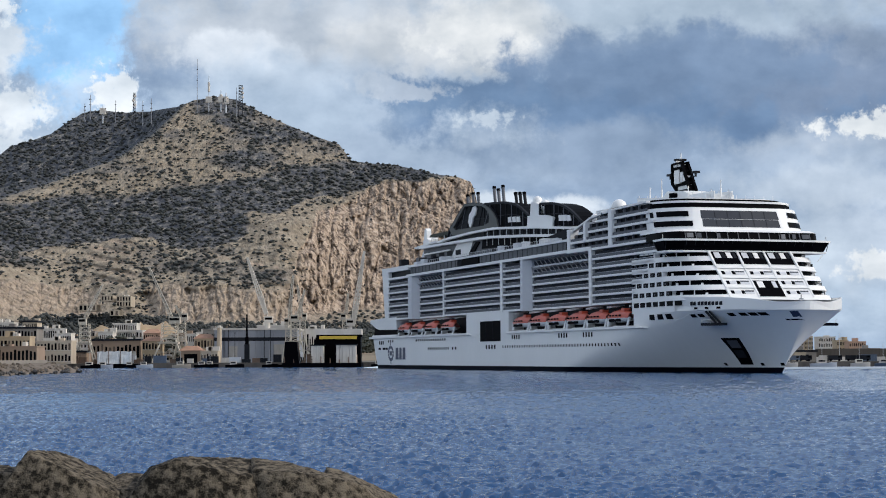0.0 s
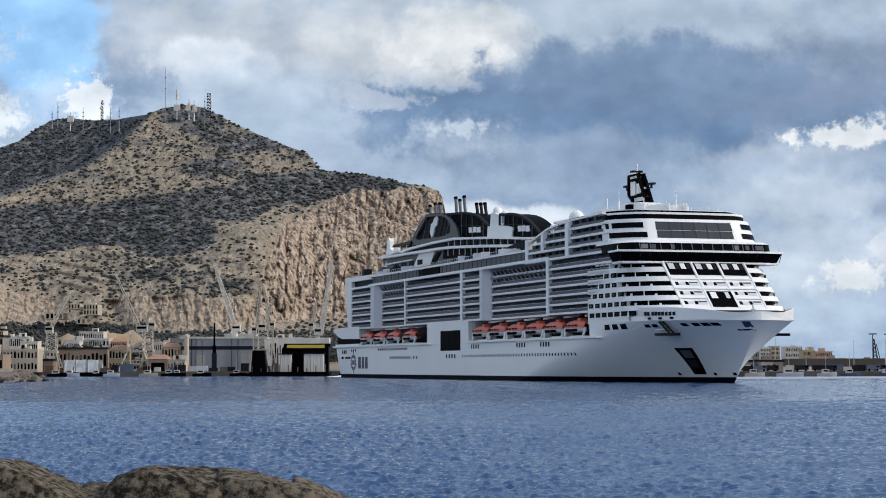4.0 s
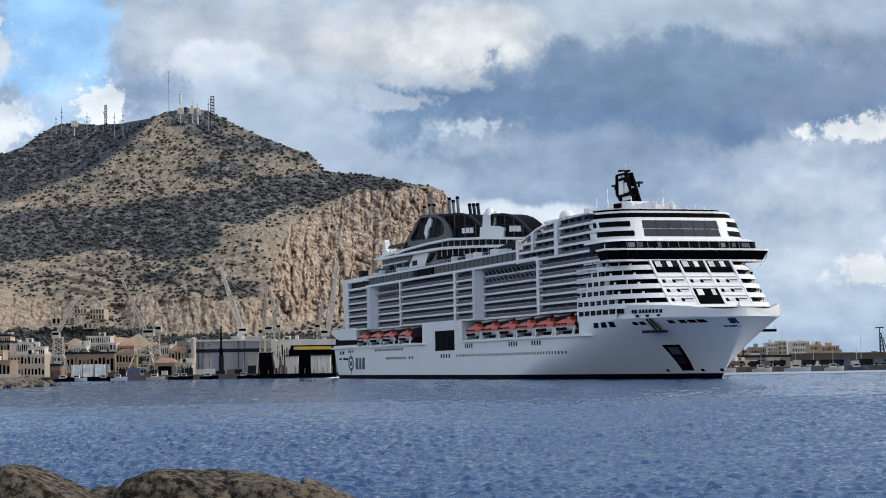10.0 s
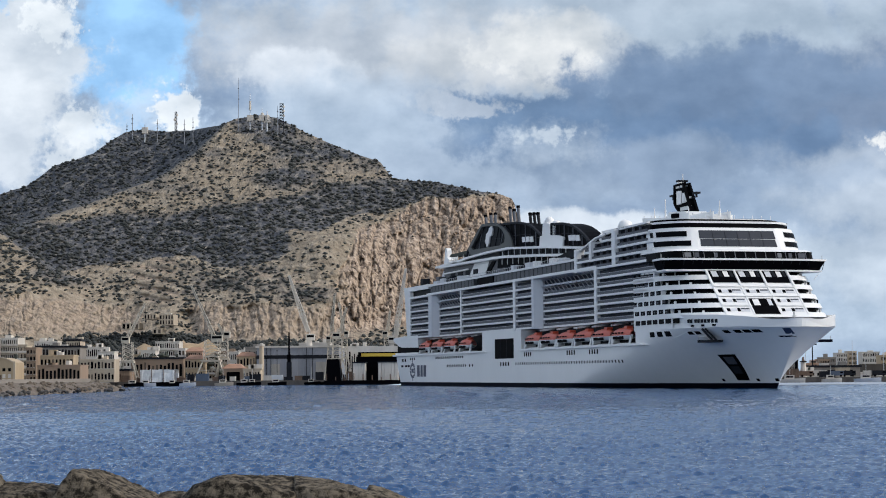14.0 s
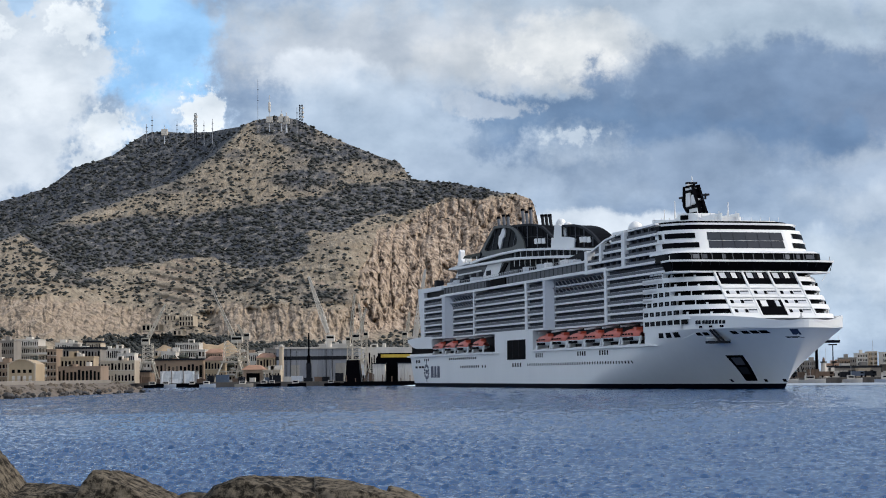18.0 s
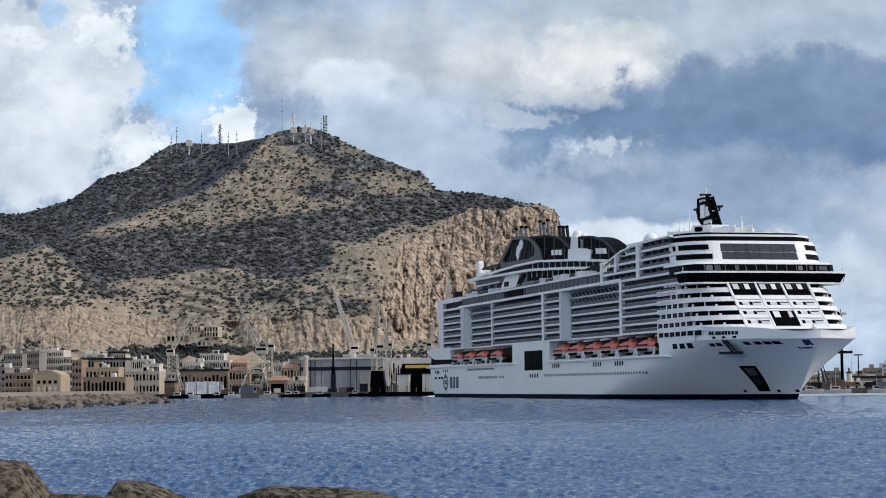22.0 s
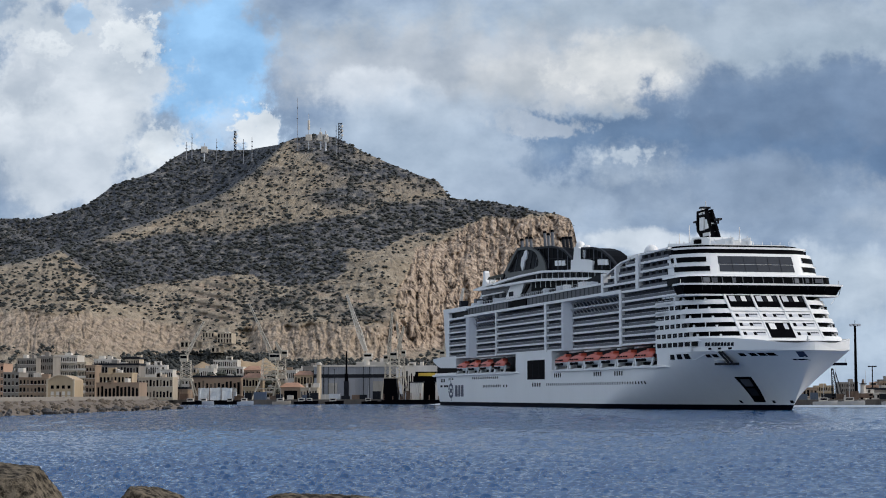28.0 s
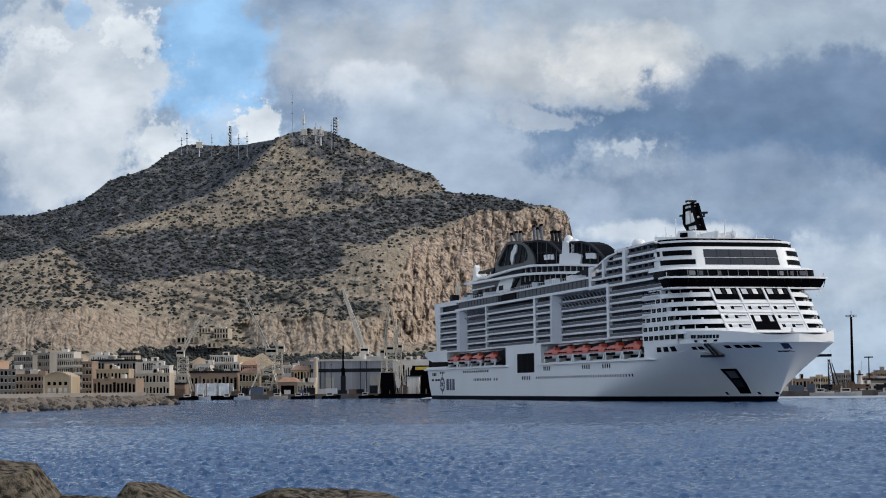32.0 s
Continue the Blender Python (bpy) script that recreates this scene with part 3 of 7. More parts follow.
def forward_block():
    # white bands, open shoulders, walls at the sides and front
    for k in range(5):
        z = DECK + GAP * k
        z0, z1, z2 = z - 0.62, z + 0.66, z + GAP - 0.62
        g = Mesh()
        slab(g, outline(262, front_s(z0), BEAM, FLAT), z0, z1, outline(262, front_s(z1), BEAM, FLAT))
        g.link("deck_band", WHITE, SHIP)
        g = Mesh()
        slab(g, outline(258, front_s(z1) - 0.9, BEAM - 1.1, FLAT - 0.4), z1, z2, outline(258, front_s(z2) - 0.9, BEAM - 1.1, FLAT - 0.4))
        g.link("deck_recess", GLASS, SHIP, "dark glazing behind the shoulder balconies")
        for sg in (1, -1):
            g = Mesh()
            sbox(g, BALC_END[k] - (6 if sg < 0 else 0), front_s(z2) - 11.2, sg * 19, sg * (BEAM - 0.02), z1, z2)
            g.link("side_wall", WHITE, SHIP)
            # square cabin windows in the side wall
            s, i = BALC_END[k] + 1.0, 0
            while s + 2.9 < front_s(z2) - 10.6 + 2:
                g = Mesh()
                sbox(g, s, s + 2.9, sg * (BEAM - 0.3), sg * (BEAM + 0.05), z1 + 0.02, z2 - 0.06)
                w = g.link("window", GLASS, SHIP)
                g = Mesh()
                sbox(g, s + 0.9, s + 1.5, sg * (BEAM - 0.1), sg * (BEAM + 0.07), z1 + 0.35, z1 + 0.75)
                g.link("curtain", PARTN, w)
                s += 4.25
            # posts and lit furniture in the shoulder openings
            for q, hh in ((0.25, 0.7), (0.45, 1.2), (0.62, 0.5)):
                a = math.pi / 2 * q
                sf = front_s(z1)
                ss, uu = sf - 13.5 + 13.5 * math.sin(a) ** 1.12 - 0.8, FLAT + (BEAM - FLAT) * math.cos(a) ** 1.12 - 0.8
                g = Mesh()
                g.tube(ss - 165, -sg * uu, z1, z1 + min(hh, z2 - z1), 0.35 if hh < 1 else 0.16, n=8)
                g.link("balcony_fitting", WHITE2, SHIP)
        g = Mesh()
        f0, f1 = front_s(z1), front_s(z2)
        g.add([P(f0, FLAT, z1), P(f0 + 0.3, 0, z1), P(f0, -FLAT, z1), P(f0 - 3, -FLAT, z1), P(f0 - 3, FLAT, z1), P(f1, FLAT, z2), P(f1 + 0.3, 0, z2), P(f1, -FLAT, z2), P(f1 - 3, -FLAT, z2), P(f1 - 3, FLAT, z2)],
              [(0, 1, 6, 5), (1, 2, 7, 6), (2, 3, 8, 7), (3, 4, 9, 8), (4, 0, 5, 9), (4, 3, 2, 1, 0), (5, 6, 7, 8, 9)])
        g.link("front_wall", WHITE, SHIP)
    # top row under the bridge: three bays of tall windows
    g = Mesh()
    for u0, u1 in ((-FLAT + 0.5, -4.1), (-3.3, 3.3), (4.1, FLAT - 0.5)):
        g = Mesh()
        front_quad(g, u0, u1, 27.3, 30.6, 0.14)
        bay = g.link("front_bay", BLACK, SHIP, "dark glazed bay under the bridge")
        w = u1 - u0
        for a, b, mt in ((0.06, 0.17, DARKG), (0.24, 0.44, WHITE2), (0.5, 0.62, DARKG), (0.68, 0.92, GREYW)):
            g = Mesh()
            front_quad(g, u0 + w * a, u0 + w * b, 28.9, 30.4, 0.2)
            g.link("bay_pane", mt, bay)
    for u in (-FLAT, -3.7, 3.7, FLAT):
        g = Mesh()
        front_quad(g, u - 0.28, u + 0.28, 26.6, 30.9, 0.42)
        g.link("front_rib", WHITE, SHIP)
        g = Mesh()
        front_quad(g, u - 0.22, u + 0.22, 18.9, 26.7, 0.22)
        g.link("front_rib", WHITE, SHIP)
    for z in (26.35, 23.8, 21.25):
        for u0, u1 in ((-FLAT, -3.7), (-3.5, 3.5), (3.7, FLAT)):
            if z < 23.8 and abs(u0) < 3.6:
                continue
            g = Mesh()
            front_quad(g, u0, u1, z - 0.16, z + 0.16, 0.42)
            g.link("front_ledge", WHITE, SHIP, "narrow white deck ledge across the front")
    # two lower rows: pairs of small square windows and long grey panels that paint shaded recesses
    for zc, bays in ((25.0, (0, 1, 2)), (22.5, (0, 2)), (20.0, (0, 2))):
        for j in bays:
            u1 = (FLAT, 3.7, -3.7)[j]
            # the wide panels' darker top strip imitates shade inside a recess
            for off, w, mt, hh in ((-1.6, 0.85, BLACK, 0.85), (-4.4, 0.85, BLACK, 0.85), (-6.9, 2.3, BALUS, 0.35), (-6.9, 2.3, GREYW, 0.95), (-3.3, 1.7, GREYW, 0.7)):
                g = Mesh()
                front_quad(g, u1 + off, u1 + off + w, zc - hh / 2 + (0.28 if mt is BALUS else 0), zc + hh / 2 + (0.28 if mt is BALUS else 0), 0.13 if mt is BALUS else 0.1)
                g.link("front_window", mt, SHIP)
    g = Mesh()
    front_quad(g, -3.5, 3.5, 18.9, 23.0, 0.16)
    bay = g.link("front_bay", BLACK, SHIP, "large dark central window bay")
    for a, b, mt in ((-2.6, -1.5, GREYW), (-0.6, 0.6, BLACK), (0.9, 2.6, WHITE2)):
        g = Mesh()
        front_quad(g, a, b, 21.2, 22.8, 0.22)
        g.link("bay_pane", mt, bay)
    # bridge, with wings beyond the sides
    g = Mesh()
    slab(g, outline(266, 287.0, 21.0, 13.0), 30.4, 30.9)
    sbox(g, 280.5, 286.8, -22.2, 22.2, 30.4, 30.85)
    g.link("bridge_deck", WHITE, SHIP)
    wings = lambda q: [(276.0, 20.5), (279.5, 22.4 + q), (286.2 + q, 22.9 + q), (288.0 + q, 18), (288.6 + q, 0)]
    full = lambda q: wings(q) + [(s, -u) for s, u in wings(q)[:-1]][::-1]
    g = Mesh()
    slab(g, full(-0.8), 30.85, 33.3, full(0.3))
    bridge = g.link("bridge", BLACK, SHIP, "full-width bridge with outward-sloping dark windows")
    for k in range(-9, 10):
        g = Mesh()
        u = k * 2.5
        s0, s1 = (288.0 - abs(u) * 0.02 - 0.75, 288.6 - abs(u) * 0.02 + 0.33) if abs(u) < 18 else (286.3, 287.2)
        g.beam(P(s0, u, 31.0), P(s1, u * 1.01, 33.2), 0.07)
        g.link("mullion", DARKG, bridge)
    g = Mesh()
    slab(g, full(0.6), 33.25, 33.75)
    g.link("bridge_roof", WHITE, SHIP)
    g = Mesh()
    slab(g, full(-0.5), 30.45, 30.88)
    g.link("bridge_sill", WHITE, SHIP)
    for sg in (1, -1):
        g = Mesh()
        g.beam(P(284.5, sg * 22.6, 30.5), P(285.6, sg * 20.4, 28.4), 0.05)
        g.link("wing_brace", WHITE, SHIP)
        g = Mesh()
        g.beam(P(285.5, sg * 22.9, 33.7), P(285.5, sg * 22.9, 34.9), 0.08)
        g.link("wing_light", CHROME, SHIP)
    # window band over the bridge
    g = Mesh()
    slab(g, outline(272, 287.3, 21.6, 18.5, curve=8), 33.7, 35.7, outline(272, 286.6, 21.6, 18.5, curve=8))
    band = g.link("window_band", GLASS, SHIP, "dark band of lounge windows")
    for k in range(-6, 7):
        g = Mesh()
        u = k * 2.9
        g.beam(P(287.4 + 0.3 * (1 - abs(u) / 18.5), u, 33.9), P(286.75 + 0.3 * (1 - abs(u) / 18.5), u, 35.6), 0.09)
        g.link("mullion", PARTN, band)
    for u0, u1, mt in ((17.0, 15.2, PARTN), (14.2, 13.0, BALUS), (8.6, 7.8, BALUS), (-9.2, -10.4, PARTN), (-12.4, -13.4, BALUS), (-15.2, -17.2, BALUS)):
        g = Mesh()
        g.add([P(287.2 + 0.3 * (1 - abs(u) / 18.5) - 0.65 * (z - 33.7) / 2.0 + q, u, z) for q in (0.25, 0.05) for u, z in ((u0, 34.1), (u1, 34.1), (u1, 35.3), (u0, 35.3))],
              [(0, 1, 2, 3), (7, 6, 5, 4), (0, 1, 5, 4), (1, 2, 6, 5), (2, 3, 7, 6), (3, 0, 4, 7)])
        g.link("curtain", mt, band)
    g = Mesh()
    slab(g, outline(268, 287.0, 21.7, 18.4, curve=8), 35.66, 36.3, outline(268, 285.6, 21.5, 17.0, curve=9))
    g.link("band_cap", WHITE, SHIP)
    # white shell above, with inset windows
    sh0, sh1 = outline(271, 284.4, 20.9, 12.0, curve=10), outline(269, 281.2, 20.4, 11.2, curve=10)
    g = Mesh()
    slab(g, sh0, 35.8, 42.3, sh1)
    g.link("upper_shell", WHITE, SHIP)

    def shell(u, z):
        w = (z - 35.8) / 6.5
        return 284.4 - 3.2 * w + 0.3 * (1 - abs(u) / 11.5)
    for z0, z1 in ((37.15, 39.15), (39.27, 41.5)):
        g = Mesh()
        a0, a1 = 10.9, 10.7
        v = [P(shell(u, z) + 0.08, u, z) for u, z in ((-a0, z0), (0, z0), (a0, z0), (a1, z1), (0, z1), (-a1, z1))]
        v += [P(s - 0.6 + 165, -y, z) for (s, y, z) in v]
        g.add(v, [(0, 1, 4, 5), (1, 2, 3, 4), (6, 7, 10, 11), (7, 8, 9, 10), (0, 1, 7, 6), (1, 2, 8, 7), (2, 3, 9, 8), (3, 4, 10, 9), (4, 5, 11, 10), (5, 0, 6, 11)])
        win = g.link("lounge_window", LOUNGE, SHIP, "tall tinted front window")
        for u in (-7.0, -3.5, 0.01, 3.5, 7.0):
            g = Mesh()
            g.beam(P(shell(u, z0) + 0.1, u, z0), P(shell(u, z1) + 0.1, u, z1), 0.05)
            g.link("mullion", DARKG, win)
    for sg in (1, -1):
        for z0, z1, q0, q1 in ((37.3, 38.7, 0.12, 0.86), (39.9, 41.3, 0.22, 0.80), (39.9, 41.3, 0.02, 0.14)):
            rows = [[], [], [], []]
            for i in range(9):
                a = math.pi / 2 * (q0 + (q1 - q0) * i / 8)
                for j, z in enumerate((z0, z1)):
                    w = (z - 35.8) / 6.5
                    sf, half, flat = 284.4 - 3.2 * w, 20.9 - 0.5 * w, 12.0 - 0.8 * w
                    s, u = sf - 10 + 10 * math.sin(a) ** 1.12, flat + (half - flat) * math.cos(a) ** 1.12
                    rows[j].append(P(s + 0.10, sg * (u + 0.10), z))
                    rows[3 - j].append(P(s - 0.5, sg * (u - 0.5), z))
            g = Mesh()
            g.strip(rows + rows[:1])
            g.link("shoulder_window", GLASS, SHIP, "dark curved corner window")
    g = Mesh()
    slab(g, outline(236, 279.6, 19.6, 11.0, curve=10), 42.3, 43.7, outline(236, 279.0, 19.4, 11.0, curve=10))
    g.link("window_band", BLACK, SHIP)
    g = Mesh()
    slab(g, outline(236, 279.2, 19.7, 11.0, curve=10), 43.65, 44.2)
    g.link("roof_band", WHITE, SHIP)
    g = Mesh()
    slab(g, outline(238, 276.0, 18.4, 11.0, curve=10), 44.2, 44.9)
    g.link("roof_glazing", BLACK, SHIP)
    g = Mesh()
    slab(g, outline(226, 274.0, 17.0, 10.0, curve=10), 44.6, 45.3)
    g.link("roof", WHITE, SHIP)
    # side of the upper decks, aft of the shoulder
    for sg in (1, -1):
        for j in range(4):
            z = 34.1 + GAP * j
            a = (217, 217, 222, 236)[j]
            g = Mesh()
            sbox(g, a, (274, 276, 275, 272)[j], sg * 18, sg * (BEAM - 0.5 * (j > 1)), z - 0.35, z + 0.3)
            g.link("balcony_rail", WHITE, SHIP)
            g = Mesh()
            sbox(g, a + 0.1, 271, sg * (BEAM - 0.5 * (j > 1) - 0.3), sg * (BEAM - 0.5 * (j > 1) - 0.2), z + 0.3, z + 1.05)
            g.link("balustrade", BALUS, SHIP)
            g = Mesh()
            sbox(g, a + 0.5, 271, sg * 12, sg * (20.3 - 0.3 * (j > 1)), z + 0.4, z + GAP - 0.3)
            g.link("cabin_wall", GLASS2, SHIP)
            s = a + 3.0
            while s < 268:
                g = Mesh()
                sbox(g, s, s + 0.25, sg * 19, sg * (BEAM - 0.4 - 0.4 * (j > 1)), z + 0.4, z + GAP - 0.3)
                g.link("partition", PARTN, SHIP)
                s += 5.2
        for s, z0, z1, w in ((214.8, 33.7, 40.6, 2.2), (246.0, 34.4, 44.2, 2.6), (227.5, 36.5, 42.0, 1.8)):
            g = Mesh()
            sbox(g, s, s + w, sg * 17, sg * (BEAM + 0.1), z0, z1)
            g.link("pillar", WHITE, SHIP)
        # sloping top rail down to the pool deck
        g = Mesh()
        for a, b in (((216, 40.3), (230, 43.2)), ((230, 43.2), (247, 44.3)), ((247, 44.3), (270, 44.6))):
            g.add([P(a[0], sg * 19.5, a[1] - 0.5), P(b[0], sg * 19.5, b[1] - 0.5), P(b[0], sg * 20.6, b[1] - 0.5), P(a[0], sg * 20.6, a[1] - 0.5),
                   P(a[0], sg * 19.5, a[1]), P(b[0], sg * 19.5, b[1]), P(b[0], sg * 20.6, b[1]), P(a[0], sg * 20.6, a[1])],
                  [(3, 2, 1, 0), (4, 5, 6, 7), (0, 1, 5, 4), (1, 2, 6, 5), (2, 3, 7, 6), (3, 0, 4, 7)])
        g.link("sloping_rail", WHITE, SHIP)
        g = Mesh()
        v = [(176, 39.6), (216, 38.2), (216, 41.2), (200, 41.8)]
        g.add([P(s, sg * 16.6, z) for s, z in v] + [P(s, sg * 16.2, z) for s, z in v], [(0, 1, 2, 3), (7, 6, 5, 4), (0, 1, 5, 4), (1, 2, 6, 5), (2, 3, 7, 6), (3, 0, 4, 7)])
        g.link("glass_screen", GLASS2, SHIP, "sloping glass screen")


forward_block()


def side_balconies():
    """Balcony decks along both sides: white slab edges, dark cabins behind."""
    runs = [(19, 50, 0.0), (56.0, 94.5, 2.4), (94.5, 156, 0.0), (157.6, 174, 0.0), (177.4, 232, 2.4), (233.6, 0, 0.0)]
    for sg in (1, -1):
        g = Mesh()
        for s0, s1, back in runs:
            u1 = BEAM - back
            for k in range(6):
                z = DECK + GAP * k
                e = s1 or BALC_END[k]
                h = Mesh()
                if not (back and k == 5):
                    sbox(h, s0, e, sg * (u1 - 2.6), sg * u1, z - 0.34, z + 0.24)
                    h.link("balcony_rail", WHITE, SHIP)
                    h = Mesh()
                    sbox(h, s0 + 0.05, e - 0.05, sg * (u1 - 0.22), sg * (u1 - 0.14), z + 0.24, z + 1.06)
                    h.link("balustrade", BALUS, SHIP, "grey glass balcony front")
                    h = Mesh()
                    sbox(h, s0, e, sg * (u1 - 0.24), sg * (u1 - 0.12), z + 1.06, z + 1.14)
                    h.link("hand_rail", GREYW, SHIP)
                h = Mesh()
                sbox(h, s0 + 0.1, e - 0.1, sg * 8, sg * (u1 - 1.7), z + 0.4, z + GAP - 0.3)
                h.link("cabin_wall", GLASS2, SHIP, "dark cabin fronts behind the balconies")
                s = s0 + 1.5
                while s < e - 0.5:
                    sbox(g, s, s + 0.14, sg * (u1 - 1.8), sg * (u1 - 0.4), z + 0.4, z + GAP - 0.4)
                    s += 3.1
        tagged(g.link("partition", PARTN, SHIP), kind="stuff")
        for s0, s1 in ((50, 57.0), (174, 178.4)):
            g = Mesh()
            g.prism([(s0 - 165, -sg * BEAM), (s0 + 1 - 165, -sg * (BEAM - 8)), (s1 - 165, -sg * (BEAM - 8)), (s1 - 165, -sg * (BEAM - 2.4)), (s1 - 2.2 - 165, -sg * BEAM)], 18.3, 34.2)
            g.link("pillar", GREYW, SHIP, "broad light grey pillar")
        for s, w in ((93.8, 1.2), (155.4, 2.2), (231.6, 2.0)):
            g = Mesh()
            sbox(g, s, s + w, sg * (BEAM - 6), sg * (BEAM + 0.18), 18.3, 34.2)
            g.link("pillar", WHITE, SHIP)
        # braces under the overhang in the two recesses
        for s0, s1 in ((58, 94), (180, 231)):
            s = s0 + 1
            while s < s1 - 2:
                for z in (31.2, 33.4):
                    g = Mesh()
                    g.beam(P(s, sg * (BEAM - 2.3), z - 1.5), P(s + 1.6, sg * (BEAM - 0.4), z + 0.2), 0.13)
                    g.link("brace", GREYW, SHIP)
                s += 3.6
            g = Mesh()
            sbox(g, s0, s1, sg * (BEAM - 2.7), sg * (BEAM - 2.3), 31.3, 31.9)
            g.link("balcony_rail", GREYW, SHIP)
        # stern block end wall
        g = Mesh()
        g.add([P(18, sg * BEAM, 18.4), P(20.5, sg * BEAM, 18.4), P(20.5, sg * BEAM, 38.4), P(13.6, sg * BEAM, 38.6), P(18, sg * 8, 18.4), P(20.5, sg * 8, 18.4), P(20.5, sg * 8, 38.4), P(13.6, sg * 8, 38.6)],
              [(0, 1, 2, 3), (7, 6, 5, 4), (0, 1, 5, 4), (1, 2, 6, 5), (2, 3, 7, 6), (3, 0, 4, 7)])
        sbox(g, 20, 23.0, sg * 8, sg * (BEAM - 0.02), 18.4, 38.4)
        sbox(g, 18, 34, sg * 17, sg * (BEAM - 0.03), 18.2, 19.4)
        g.link("stern_wall", WHITE, SHIP)
        g = Mesh()
        sbox(g, 23, 50, sg * 8, sg * BEAM, 33.7, 34.5)
        sbox(g, 23, 50, sg * 8, sg * BEAM, 36.7, 38.4)
        g.link("deck_edge", WHITE, SHIP)
        g = Mesh()
        sbox(g, 22.5, 49, sg * 8, sg * (BEAM - 1.4), 34.4, 36.8)
        g.link("cabin_wall", GLASS, SHIP)
        # deck edge above the balconies, windbreak and upper rail
        g = Mesh()
        sbox(g, 48, 233, sg * 8, sg * (BEAM + 0.12), 34.0, 34.85)
        g.link("deck_edge", WHITE, SHIP)
        for s0, s1 in ((51, 108), (113, 131), (132.5, 212)):
            g = Mesh()
            sbox(g, s0, s1, sg * 16, sg * (BEAM - 0.7), 34.8, 37.4)
            pane = g.link("windbreak", SHADE if s0 != 113 else BLACK, SHIP, "dark glass windbreak")
            s = s0 + 2.2
            while s < s1 - 1 and s0 != 113:
                g = Mesh()
                sbox(g, s, s + 0.18, sg * (BEAM - 0.8), sg * (BEAM - 0.6), 34.85, 37.35)
                g.link("mullion", DARKG, pane)
                s += 4.4
        g = Mesh()
        sbox(g, 26, 216, sg * 10, sg * (BEAM - 0.25), 37.35, 38.0)
        g.link("deck_edge", WHITE, SHIP)
        # rails and sun deck stuff along the edge
        g = Mesh()
        sbox(g, 60, 205, sg * (BEAM - 1.0), sg * (BEAM - 0.92), 39.0, 39.08)
        s = 60
        while s < 205:
            sbox(g, s, s + 0.08, sg * (BEAM - 1.0), sg * (BEAM - 0.92), 38.0, 39.0)
            s += 2.4
        g.link("hand_rail", CHROME, SHIP)
        for s in (52, 61, 70, 84, 142, 148, 155, 163, 171, 187, 196):
            g = Mesh()
            sbox(g, s, s + random.uniform(2, 5), sg * random.uniform(15, 18), sg * (BEAM - 1.6), 38.0, 38.0 + random.uniform(0.8, 1.9))
            g.link("deck_locker", random.choice((WHITE2, DARKG, GREYW, GLASS2)), SHIP)
    g = Mesh()
    sbox(g, 21, 236, -15.5, 15.5, 18.3, 38.0)
    g.link("inner_block", GREYW, SHIP)


side_balconies()


def prism_side(g, poly, u0, u1):
    """A prism across the ship over a side-view polygon of (s, z)."""
    n = len(poly)
    v = [P(s, u, z) for u in (u0, u1) for s, z in poly]
    return g.add(v, [(k, (k + 1) % n, n + (k + 1) % n, n + k) for k in range(n)] + [tuple(range(n))[::-1], tuple(range(n, 2 * n))])


